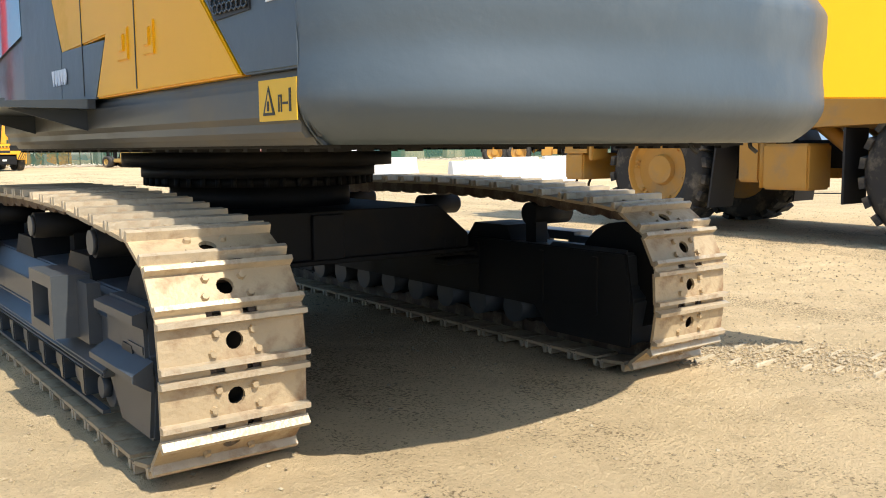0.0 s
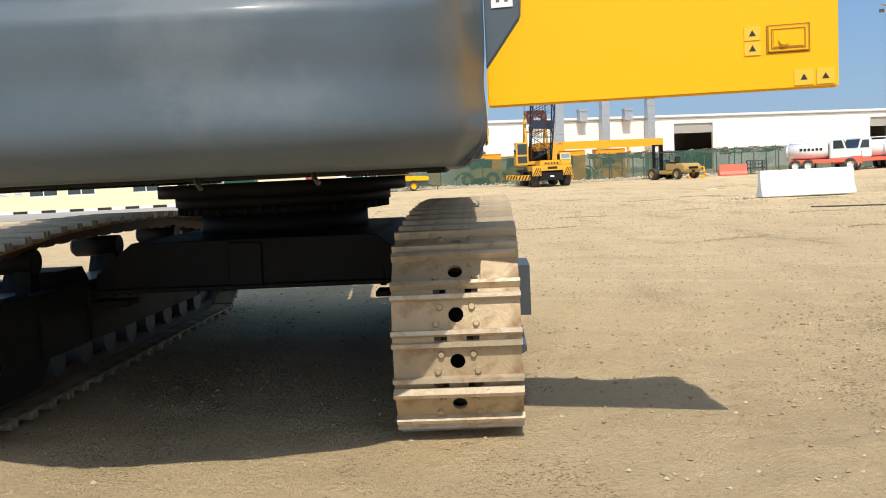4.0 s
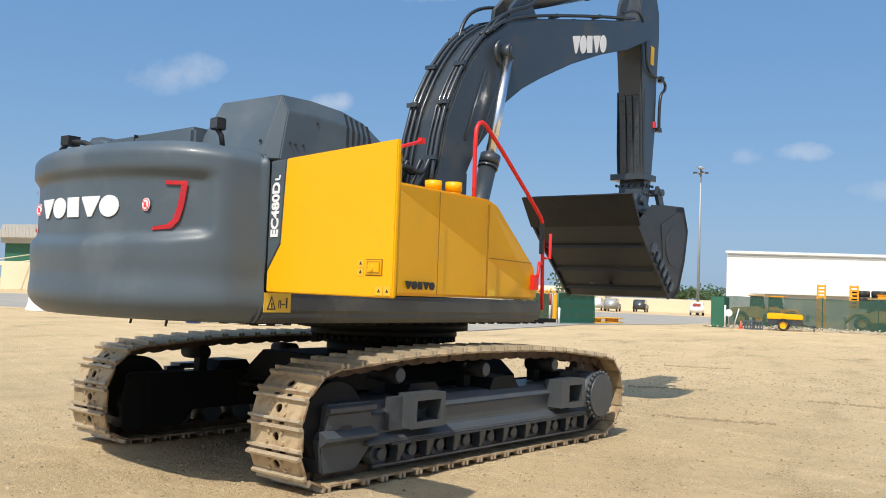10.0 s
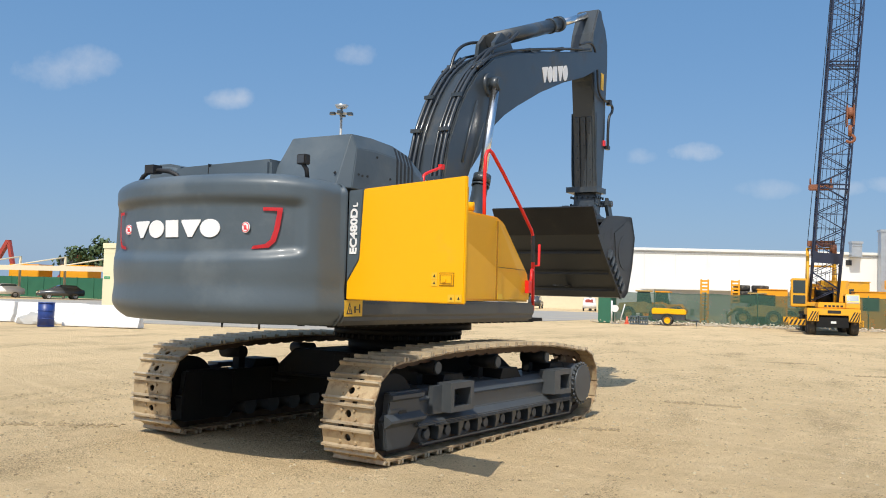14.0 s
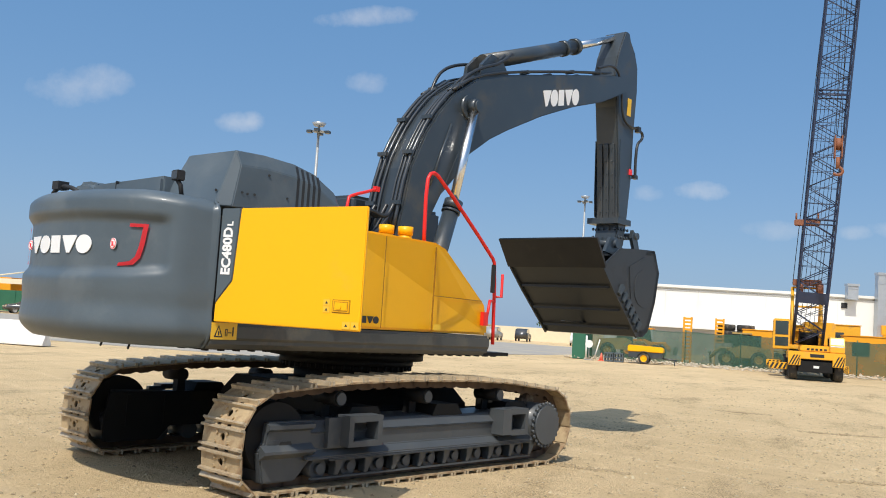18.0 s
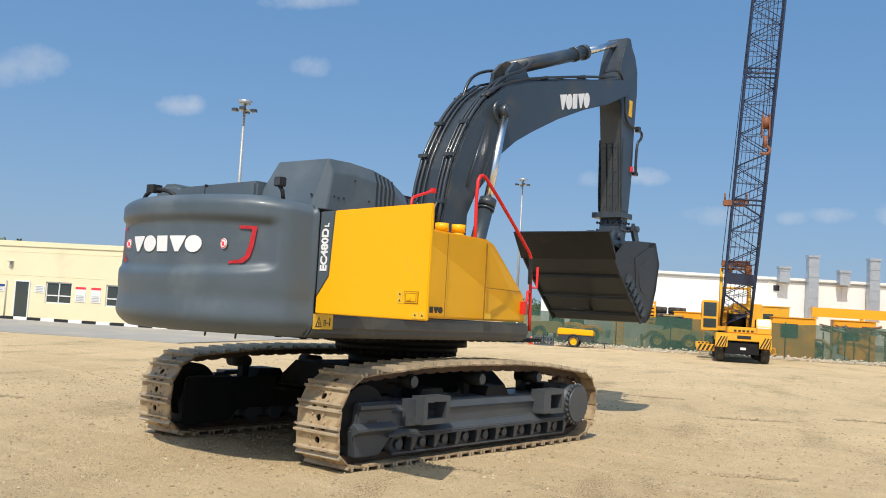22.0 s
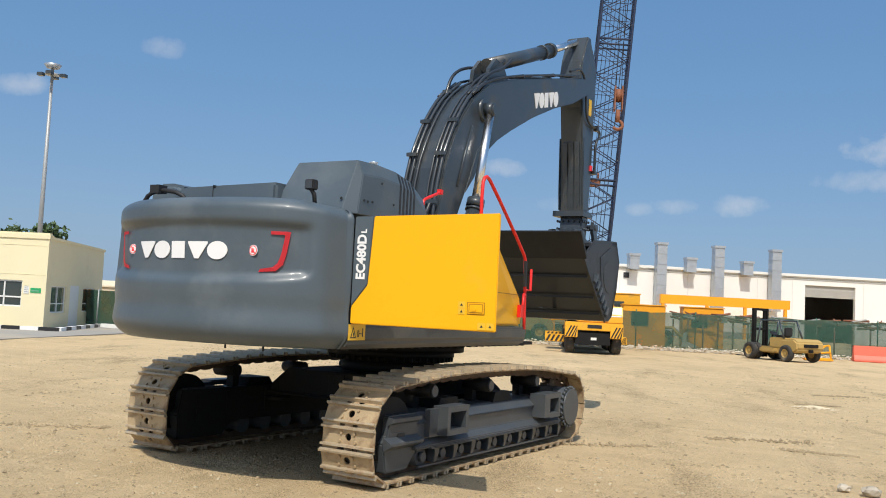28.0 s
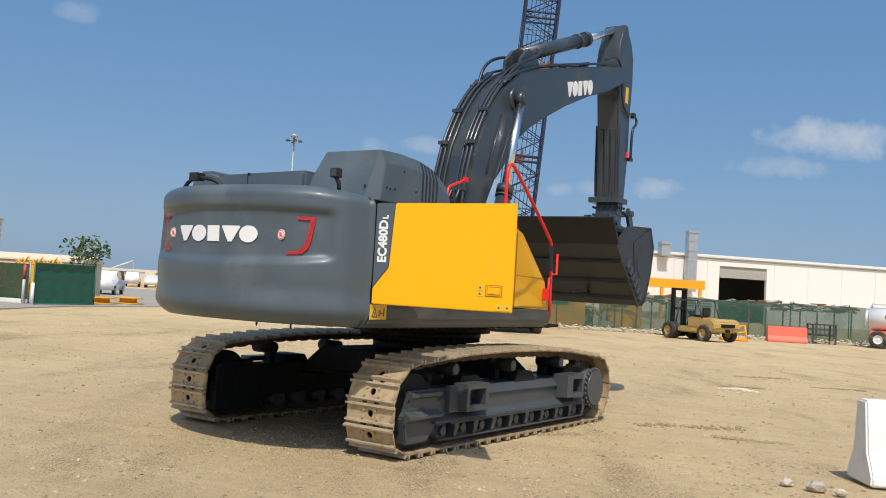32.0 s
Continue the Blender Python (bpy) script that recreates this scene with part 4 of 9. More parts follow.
for x, w in ((0.22, 0.0), (0.1, 0.08), (-0.1, 0.03)):
    bm = bmesh.new()
    tube(bm, [(x + 0.2, -0.35, 2.2), (x + 0.1, -0.35 + w, 2.75), (x, -0.05 + w, 2.95), (x, 0.3, 2.85), (x, 0.42, 3.05)], 0.028, seg=8, turns=2)
    tube(bm, [(x + 0.3, -0.55, 2.2), (x + 0.18, -0.4 + w, 2.55), (x + 0.05, 0.05 + w, 2.6), (x, 0.35, 2.9)], 0.024, seg=8, turns=2)
    part("boom_foot_hose", bm, HOSE, machine)
bm = bmesh.new()
tube(bm, [(0.26, 5.0, 6.02), (0.28, 5.43, 6.19), (0.28, 5.67, 6.10), (0.28, 5.78, 5.77), (0.28, 5.82, 5.42), (0.28, 5.98, 5.28), (0.28, 6.38, 5.27)], 0.022, seg=8, turns=2)
tube(bm, [(0.28, 6.43, 5.27), (0.28, 6.60, 5.24), (0.28, 6.58, 5.12), (0.28, 6.40, 5.02), (0.28, 6.37, 4.66), (0.28, 6.38, 4.45)], 0.026, seg=8, turns=2)
box(bm, 0.24, 0.32, 6.36, 6.46, 5.22, 5.32)
box(bm, 0.23, 0.30, 6.33, 6.45, 4.38, 4.45)
part("arm_hose", bm, HOSE, arm)

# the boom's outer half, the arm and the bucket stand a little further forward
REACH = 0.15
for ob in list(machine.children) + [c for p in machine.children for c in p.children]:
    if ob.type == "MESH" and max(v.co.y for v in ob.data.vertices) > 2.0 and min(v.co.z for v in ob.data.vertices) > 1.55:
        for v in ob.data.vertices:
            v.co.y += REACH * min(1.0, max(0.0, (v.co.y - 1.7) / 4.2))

# ---- crawler frame ----
def under(name, bm, mats, label=""):
    return part(name, bm, mats, machine, label, TURN)


# centre frame and slew ring: colour dark enough to carry the shade there
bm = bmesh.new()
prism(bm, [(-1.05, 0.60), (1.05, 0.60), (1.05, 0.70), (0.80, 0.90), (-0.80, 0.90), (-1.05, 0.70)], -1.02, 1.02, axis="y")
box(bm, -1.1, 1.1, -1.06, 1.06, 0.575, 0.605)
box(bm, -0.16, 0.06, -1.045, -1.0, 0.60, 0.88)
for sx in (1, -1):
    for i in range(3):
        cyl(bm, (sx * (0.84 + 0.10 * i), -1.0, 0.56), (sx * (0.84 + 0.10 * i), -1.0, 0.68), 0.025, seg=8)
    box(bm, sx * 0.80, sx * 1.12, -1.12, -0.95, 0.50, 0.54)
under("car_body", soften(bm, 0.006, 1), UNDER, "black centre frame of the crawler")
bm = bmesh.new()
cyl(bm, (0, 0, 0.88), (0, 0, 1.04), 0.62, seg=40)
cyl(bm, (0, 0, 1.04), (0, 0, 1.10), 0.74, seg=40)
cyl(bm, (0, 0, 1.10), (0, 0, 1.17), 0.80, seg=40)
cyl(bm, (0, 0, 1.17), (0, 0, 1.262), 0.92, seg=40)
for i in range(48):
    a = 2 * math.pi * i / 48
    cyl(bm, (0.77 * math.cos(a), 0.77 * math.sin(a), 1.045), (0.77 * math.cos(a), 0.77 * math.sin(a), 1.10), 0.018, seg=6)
under("slew_ring", bm, UNDER, "near-black slew ring with bolts")

for sx in (1, -1):
    X = lambda a, sx=sx: sx * (a + 0.09 if a > 1.42 else a)
    bm = bmesh.new()
    # main beam with a sloped shoulder
    prism(bm, [(X(1.16), 0.30), (X(1.585), 0.30), (X(1.585), 0.325), (X(1.50), 0.39), (X(1.50), 0.535), (X(1.53), 0.55), (X(1.43), 0.645), (X(1.16), 0.66)], -1.93, 1.58, axis="y")
    box(bm, X(1.18), X(1.60), -1.66, 1.52, 0.285, 0.303)
    box(bm, X(1.11), X(1.18), -1.5, 1.5, 0.30, 0.62)
    beam = under("track_frame", soften(bm, 0.012, 2), FRAME, "slate-grey track frame side beam")
    bm = bmesh.new()
    prism(bm, [(-2.37, 0.12), (-2.00, 0.12), (-1.84, 0.29), (-1.84, 0.66), (-2.34, 0.66), (-2.36, 0.46), (-2.43, 0.40)], X(1.14), X(1.53))
    soften(bm, 0.015, 2)
    prism(bm, [(X(1.525), 0.65), (X(1.525), 0.57), (X(1.58), 0.60), (X(1.58), 0.635)], -2.36, -1.84, axis="y")
    prism(bm, [(X(1.525), 0.46), (X(1.525), 0.33), (X(1.61), 0.385), (X(1.61), 0.41)], -2.42, -1.84, axis="y")
    box(bm, X(1.525), X(1.535), -2.33, -2.14, 0.47, 0.50)
    for za in (0.36, 0.64):
        prism(bm, [(X(1.145), za + 0.05), (X(1.145), za - 0.04), (X(1.105), za), (X(1.105), za + 0.025)], -2.38, -1.76, axis="y")
    ob = part("idler_yoke", bm, FRAME, beam)
    bm = bmesh.new()
    prism(bm, [(-2.195, 0.425), (-2.085, 0.425), (-2.07, 0.455), (-2.085, 0.485), (-2.195, 0.485), (-2.21, 0.455)], X(1.532), X(1.538))
    part("yoke_slot", bm, INK, beam)
    bm = bmesh.new()
    for y0, y1, za, zb in ((-1.50, -1.44, 0.41, 0.705), (-1.12, -1.06, 0.41, 0.705), (-1.44, -1.12, 0.645, 0.705), (-1.44, -1.12, 0.41, 0.465)):
        box(bm, X(1.50), X(1.675), y0, y1, za, zb)
    box(bm, X(1.50), X(1.56), -1.66, -1.44, 0.40, 0.68)
    part("step_bracket", bm, FRAME, beam)
    bm = bmesh.new()
    for y0, y1, za, zb in ((0.87, 1.03, 0.41, 0.70), (1.29, 1.345, 0.40, 0.705), (1.03, 1.29, 0.64, 0.705), (1.03, 1.29, 0.40, 0.46)):
        box(bm, X(1.46), X(1.67), y0, y1, za, zb)
    part("step_bracket", bm, FRAME, beam)
    bm = bmesh.new()
    cyl(bm, (X(1.28), 1.80, 0.485), (X(1.60), 1.80, 0.485), 0.255, seg=32)
    cyl(bm, (X(1.60), 1.80, 0.485), (X(1.63), 1.80, 0.485), 0.235, seg=32)
    for i in range(24):
        a = 2 * math.pi * i / 24
        cyl(bm, (X(1.58), 1.80 + 0.258 * math.cos(a), 0.485 + 0.258 * math.sin(a)), (X(1.615), 1.80 + 0.258 * math.cos(a), 0.485 + 0.258 * math.sin(a)), 0.02, seg=6)
    part("final_drive_hub", bm, FRAME, beam, "round bolted final-drive hub")
    bm = bmesh.new()
    prism(bm, [(1.90 + (0.40 if i % 2 else 0.35) * math.cos(2 * math.pi * i / 42), 0.47 + (0.40 if i % 2 else 0.35) * math.sin(2 * math.pi * i / 42)) for i in range(42)], X(1.32), X(1.42))
    part("sprocket", bm, LINK, beam)
    # idler near black, the shade behind the yoke held in its colour
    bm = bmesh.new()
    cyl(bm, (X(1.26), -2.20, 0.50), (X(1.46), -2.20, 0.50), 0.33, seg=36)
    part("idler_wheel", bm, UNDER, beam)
    # added near-black plate; its colour stands in for shade inside the track
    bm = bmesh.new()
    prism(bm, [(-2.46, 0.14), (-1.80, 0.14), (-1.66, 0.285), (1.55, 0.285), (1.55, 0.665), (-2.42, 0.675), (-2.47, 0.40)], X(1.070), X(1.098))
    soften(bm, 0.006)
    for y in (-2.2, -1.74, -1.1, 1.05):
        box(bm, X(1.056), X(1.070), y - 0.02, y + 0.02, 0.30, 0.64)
    part("frame_inner_plate", bm, UNDER, beam, "near-black inner plate standing in for shade in the track frame")
    for i in range(9):
        bm = bmesh.new()
        y = -1.70 + i * 0.385
        cyl(bm, (X(1.20), y, 0.205), (X(1.49), y, 0.205), 0.10, seg=18)
        cyl(bm, (X(1.49), y, 0.205), (X(1.53), y, 0.205), 0.05, seg=14)
        part("track_roller", bm, FRAME, beam)
        bm = bmesh.new()
        prism(bm, [(y + 0.14, 0.14), (y + 0.19, 0.14), (y + 0.25, 0.24), (y + 0.25, 0.298), (y + 0.15, 0.298), (y + 0.15, 0.22)], X(1.47), X(1.565))
        part("roller_guard", soften(bm, 0.006), GREY_DARK, beam)
    bm = bmesh.new()
    box(bm, X(1.53), X(1.565), -1.84, 1.56, 0.118, 0.135)
    part("guard_rail", bm, FRAME, beam)
    # carrier rollers and supports: shade under the upper run put into the colour
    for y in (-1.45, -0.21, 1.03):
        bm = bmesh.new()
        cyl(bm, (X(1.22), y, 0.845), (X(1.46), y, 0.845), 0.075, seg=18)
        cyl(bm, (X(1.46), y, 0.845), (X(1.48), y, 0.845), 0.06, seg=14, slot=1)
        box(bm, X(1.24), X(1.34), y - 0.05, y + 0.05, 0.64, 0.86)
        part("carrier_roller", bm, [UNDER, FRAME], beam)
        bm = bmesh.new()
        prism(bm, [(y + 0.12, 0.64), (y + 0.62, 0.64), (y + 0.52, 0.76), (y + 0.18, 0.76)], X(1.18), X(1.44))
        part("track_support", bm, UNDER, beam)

# ---- moving track chains ----
PITCH_COUNT = 51


def hull(points):
    points = sorted(set(points))
    def half(ps):
        out = []
        for p in ps:
            while len(out) > 1 and (out[-1][0] - out[-2][0]) * (p[1] - out[-2][1]) - (out[-1][1] - out[-2][1]) * (p[0] - out[-2][0]) <= 0:
                out.pop()
            out.append(p)
        return out[:-1]
    return half(points) + half(points[::-1])


circle = [(-2.20 + 0.445 * math.cos(i * math.pi / 60), 0.50 + 0.445 * math.sin(i * math.pi / 60)) for i in range(120)]
circle += [(1.94 + 0.43 * math.cos(i * math.pi / 60), 0.48 + 0.43 * math.sin(i * math.pi / 60)) for i in range(120)]
circle += [(-2.45, 0.05), (-2.575, 0.12), (-2.645, 0.24)]
circle += [(-1.35, 1.015), (-0.6, 1.035), (0.4, 1.03), (1.1, 1.00)]
circle += [(-2.36, 0.03), (1.95, 0.03)]
ring = [Vector(p) for p in hull(circle)][::-1]          # bottom run towards the rear, then up and forward
lens_ = [(ring[(i + 1) % len(ring)] - ring[i]).length for i in range(len(ring))]
LOOP = sum(lens_)
starts = [sum(lens_[:i]) for i in range(len(ring))]


LOOP_S = np.array(starts + [LOOP])
LOOP_Y = np.array([p.x for p in ring] + [ring[0].x])
LOOP_Z = np.array([p.y for p in ring] + [ring[0].y])


def on_loop(s):
    s %= LOOP
    return Vector((np.interp(s, LOOP_S, LOOP_Y), np.interp(s, LOOP_S, LOOP_Z)))


def shoe_pose(s, x):
    p = on_loop(s)
    d = (on_loop(s + 0.09) - on_loop(s - 0.09)).normalized()
    return TURN @ Matrix(((1, 0, 0, x), (0, d.x, -d.y, p.x), (0, d.y, d.x, p.y), (0, 0, 0, 1)))


def shoe_mesh():
    bm = bmesh.new()
    hw = 0.30
    # plate with a round mud hole
    seg = 12
    outer = []
    for i in range(seg):
        a = 2 * math.pi * (i + 0.5) / seg
        c, s = math.cos(a), math.sin(a)
        k = min(hw / max(abs(c), 1e-6), 0.085 / max(abs(s), 1e-6))
        outer.append((c * k, s * k))
    outer[0], outer[11] = (hw, 0.03), (hw, -0.03)
    outer[5], outer[6] = (-hw, 0.03), (-hw, -0.03)
    outer[1], outer[4], outer[7], outer[10] = (hw, 0.085), (-hw, 0.085), (-hw, -0.085), (hw, -0.085)
    inner = [(0.036 * math.cos(2 * math.pi * (i + 0.5) / seg), 0.036 * math.sin(2 * math.pi * (i + 0.5) / seg)) for i in range(seg)]
    def ringv(ps, z):
        return [bm.verts.new((p[0], p[1], z)) for p in ps]
    ot, it, ob_, ib = ringv(outer, 0.0), ringv(inner, 0.0), ringv(outer, -0.018), ringv(inner, -0.018)
    for i in range(seg):
        j = (i + 1) % seg
        bm.faces.new((ot[i], ot[j], it[j], it[i]))
        bm.faces.new((ob_[j], ob_[i], ib[i], ib[j]))
        bm.faces.new((it[i], it[j], ib[j], ib[i]))
        bm.faces.new((ot[j], ot[i], ob_[i], ob_[j]))
    # grousers
    for y, h in ((0.0835, 0.036), (-0.0835, 0.034)):
        prism(bm, [(y - 0.017, -0.004), (y + 0.017, -0.004), (y + 0.010, h), (y - 0.010, h)], -hw - 0.004, hw + 0.004, slot=1)
    # lapping strip with its two cut-outs
    for x0, x1 in ((-hw, -0.105), (-0.045, 0.045), (0.105, hw)):
        prism(bm, [(-0.085, -0.012), (-0.085, -0.002), (-0.128, -0.006), (-0.128, -0.016)], x0, x1)
    for x, y in ((0.093, -0.042), (-0.093, -0.042), (0.075, 0.035), (-0.075, 0.035)):
        cyl(bm, (x, y, -0.002), (x, y, 0.017), 0.018, 0.014, seg=6, smooth=False)
    for sx in (1, -1):
        prism(bm, [(-0.125, -0.02), (0.125, -0.02), (0.115, -0.10), (0.03, -0.105), (-0.03, -0.085), (-0.115, -0.105)], sx * 0.075, sx * 0.115, slot=2)
    cyl(bm, (-0.075, -0.114, -0.065), (0.075, -0.114, -0.065), 0.035, seg=8, slot=2)
    return mesh_of("track_shoe", bm, [SHOE, SHOE_EDGE, LINK])


shoe_data = shoe_mesh()
shoes = []
for sx in (1, -1):
    for i in range(PITCH_COUNT):
        ob = new("track_shoe", shoe_data)
        ob.parent = machine
        shoes.append((ob, sx * 1.37, i * LOOP / PITCH_COUNT))


def motions():
    rows = [(t, Vector((x, y)), h) for t, x, y, h in MACHINE_ROWS]
    walk(machine, [(t, pose(x, y, HOUSE_ON_TRACKS[2], 0, 0, h)) for t, x, y, h in MACHINE_ROWS])
    walk(door, [(t, Matrix.Translation((DOOR_X, DOOR_Y, 0)) @ pose(0, 0, 0, 0, 0, -d)) for t, d in DOOR_ROWS])
    # each chain runs as far as the ground passes under it
    run = {1: [0.0], -1: [0.0]}
    for (t0, p0, h0), (t1, p1, h1) in zip(rows, rows[1:]):
        ahead = Vector((-math.sin(radians((h0 + h1) / 2)), math.cos(radians((h0 + h1) / 2))))
        for s in (1, -1):
            run[s].append(run[s][-1] + (p1 - p0).dot(ahead) + s * 1.37 * radians(h1 - h0))
    times = [t for t, _, _ in rows]
    for ob, x, s0 in shoes:
        s = 1 if x > 0 else -1
        keys = []
        for k in range(129):
            t = k * 0.25
            keys.append((t, shoe_pose(s0 + PHASE[s] + np.interp(t, times, run[s]), x)))
        walk(ob, keys)


PHASE = {1: 0.0, -1: 0.05}


# ---- the yard ----
def ground_material():
    m = bpy.data.materials.new("packed_sand")
    m.use_nodes = True
    nt = m.node_tree
    b = nt.nodes["Principled BSDF"]
    b.inputs["Roughness"].default_value = 0.93
    b.inputs["Specular IOR Level"].default_value = 0.2
    geo = nt.nodes.new("ShaderNodeTexCoord")

    def noise_tex(scale, detail=8, rough=0.6, stretch=None, turn=0.0):
        n = nt.nodes.new("ShaderNodeTexNoise")
        n.inputs["Scale"].default_value = scale
        n.inputs["Detail"].default_value = detail
        n.inputs["Roughness"].default_value = rough
        if stretch:
            mp = nt.nodes.new("ShaderNodeMapping")
            mp.inputs["Scale"].default_value = stretch
            mp.inputs["Rotation"].default_value = (0, 0, turn)
            nt.links.new(geo.outputs["Object"], mp.inputs["Vector"])
            nt.links.new(mp.outputs["Vector"], n.inputs["Vector"])
        else:
            nt.links.new(geo.outputs["Object"], n.inputs["Vector"])
        return n.outputs["Fac"]

    def blend(fac, a, c, lo=0.0, hi=1.0, top=1.0):
        rng = nt.nodes.new("ShaderNodeMapRange")
        rng.inputs["From Min"].default_value, rng.inputs["From Max"].default_value = lo, hi
        rng.inputs["To Max"].default_value = top
        nt.links.new(fac, rng.inputs["Value"])
        mx = nt.nodes.new("ShaderNodeMix")
        mx.data_type = "RGBA"
        nt.links.new(rng.outputs["Result"], mx.inputs["Factor"])
        for key, v in (("A", a), ("B", c)):
            if isinstance(v, tuple):
                mx.inputs[key].default_value = (*v, 1)
            else:
                nt.links.new(v, mx.inputs[key])
        return mx.outputs["Result"]

    def tracks(scale, turn, bend, width):
        """Curving wheel tracks: thin bands of a bent wave."""
        mp = nt.nodes.new("ShaderNodeMapping")
        mp.inputs["Rotation"].default_value = (0, 0, turn)
        nt.links.new(geo.outputs["Object"], mp.inputs["Vector"])
        n = nt.nodes.new("ShaderNodeTexWave")
        n.inputs["Scale"].default_value = scale
        n.inputs["Distortion"].default_value = bend
        n.inputs["Detail"].default_value = 3
        n.inputs["Detail Scale"].default_value = 0.25
        nt.links.new(mp.outputs["Vector"], n.inputs["Vector"])
        rng = nt.nodes.new("ShaderNodeMapRange")
        rng.inputs["From Min"].default_value, rng.inputs["From Max"].default_value = 1 - width, 1.0
        nt.links.new(n.outputs["Fac"], rng.inputs["Value"])
        mul = nt.nodes.new("ShaderNodeMath")
        mul.operation = "MULTIPLY"
        nt.links.new(rng.outputs["Result"], mul.inputs[0])
        nt.links.new(noise_tex(0.35, 6, 0.7), mul.inputs[1])
        return mul.outputs[0]

    c = blend(noise_tex(0.12, 6), (0.531, 0.424, 0.254), (0.678, 0.548, 0.339), 0.3, 0.7)
    c = blend(noise_tex(0.8, 10, 0.72), c, (0.418, 0.328, 0.186), 0.50, 0.75, 0.32)
    c = blend(noise_tex(0.45, 10, 0.75, (1.0, 0.10, 1.0), 0.25), c, (0.746, 0.621, 0.407), 0.50, 0.72, 0.3)
    c = blend(noise_tex(0.55, 10, 0.75, (1.0, 0.07, 1.0), 1.45), c, (0.407, 0.316, 0.181), 0.52, 0.72, 0.14)
    c = blend(noise_tex(0.9, 10, 0.75, (1.0, 0.06, 1.0), 1.05), c, (0.452, 0.362, 0.215), 0.54, 0.74, 0.15)
    c = blend(tracks(0.16, 1.9, 6.0, 0.10), c, (0.40, 0.31, 0.18), 0.2, 0.6, 0.20)
    c = blend(tracks(0.21, 2.05, 7.0, 0.08), c, (0.80, 0.675, 0.45), 0.2, 0.6, 0.24)
    c = blend(tracks(0.3, 0.35, 12.0, 0.10), c, (0.768, 0.644, 0.429), 0.2, 0.6, 0.14)
    c = blend(noise_tex(3.2, 10, 0.8), c, (0.40, 0.315, 0.19), 0.52, 0.70, 0.28)
    c = blend(noise_tex(9.0, 8, 0.75), c, (0.407, 0.328, 0.203), 0.52, 0.76, 0.38)
    c = blend(noise_tex(35.0, 6, 0.7), c, (0.316, 0.249, 0.153), 0.55, 0.72, 0.75)
    c = blend(noise_tex(90.0, 4, 0.7), c, (0.814, 0.701, 0.508), 0.60, 0.75, 0.6)
    grit = nt.nodes.new("ShaderNodeMath")
    grit.operation = "MULTIPLY"
    nt.links.new(noise_tex(55.0, 3, 0.6), grit.inputs[0])
    nt.links.new(noise_tex(0.7, 6, 0.65, (1.0, 0.35, 1.0), 0.9), grit.inputs[1])
    c = blend(grit.outputs[0], c, (0.20, 0.15, 0.085), 0.30, 0.37, 0.85)
    warm = nt.nodes.new("ShaderNodeMix")
    warm.data_type, warm.blend_type = "RGBA", "MULTIPLY"
    warm.inputs["Factor"].default_value = 1.0
    nt.links.new(c, warm.inputs["A"])
    warm.inputs["B"].default_value = (1.10, 1.025, 0.955, 1)
    nt.links.new(warm.outputs["Result"], b.inputs["Base Color"])
    h1, h2, h3 = noise_tex(2.2, 10, 0.7), noise_tex(28.0, 8, 0.75), noise_tex(110.0, 4, 0.7)
    add = nt.nodes.new("ShaderNodeMath")
    add.operation = "MULTIPLY_ADD"
    nt.links.new(h2, add.inputs[0])
    add.inputs[1].default_value = 0.45
    nt.links.new(h1, add.inputs[2])
    add2 = nt.nodes.new("ShaderNodeMath")
    add2.operation = "MULTIPLY_ADD"
    nt.links.new(h3, add2.inputs[0])
    add2.inputs[1].default_value = 0.16
    nt.links.new(add.outputs[0], add2.inputs[2])
    bp = nt.nodes.new("ShaderNodeBump")
    bp.inputs["Strength"].default_value = 1.0
    bp.inputs["Distance"].default_value = 0.07
    nt.links.new(add2.outputs[0], bp.inputs["Height"])
    nt.links.new(bp.outputs["Normal"], b.inputs["Normal"])
    return m


SAND = ground_material()
ASPHALT = material("dusty_asphalt", (0.33, 0.31, 0.275), 0.9, vary=0.15, scale=0.6, bump=0.3, bump_scale=30, dirt=(0.46, 0.39, 0.28), dirt_amount=0.4, dirt_scale=0.25)
CLOD = material("sand_clods", (0.47, 0.385, 0.25), 0.95, vary=0.3, scale=1.2, bump=0.4, bump_scale=60)
DARK_CLOD = material("dirt_clod", (0.33, 0.255, 0.15), 0.95, vary=0.3, scale=1.2, bump=0.4, bump_scale=60)
EARTH = material("broken_earth", (0.43, 0.34, 0.215), 0.95, vary=0.35, scale=6.0, bump=0.4, bump_scale=60)
STONE = material("rubble", (0.50, 0.44, 0.35), 0.9, vary=0.25, scale=3.0, bump=0.4, bump_scale=20, random_tint=0.2)
WALL_W = material("white_cladding", (0.80, 0.79, 0.75), 0.55, vary=0.04, scale=0.3, dirt=(0.66, 0.62, 0.54), dirt_amount=0.12, dirt_scale=0.15)
TRIM_W = material("pale_roof_trim", (0.72, 0.71, 0.68), 0.5, vary=0.05)
GALV = material("galvanised_duct", (0.46, 0.49, 0.52), 0.4, metal=0.5, vary=0.15, scale=1.5)
ORANGE = material("orange_yellow_paint", (0.85, 0.36, 0.01), 0.5, vary=0.06)
CREAM = material("cream_render", (0.78, 0.70, 0.46), 0.85, vary=0.05, scale=0.7, bump=0.1, bump_scale=60, dirt=(0.66, 0.58, 0.38), dirt_amount=0.12, dirt_scale=0.5)
WINDOW = material("dark_window_glass", (0.03, 0.045, 0.045), 0.08, vary=0.05, coat=0.8)
FRAME_W = material("white_window_frame", (0.75, 0.75, 0.72), 0.5, vary=0.04)
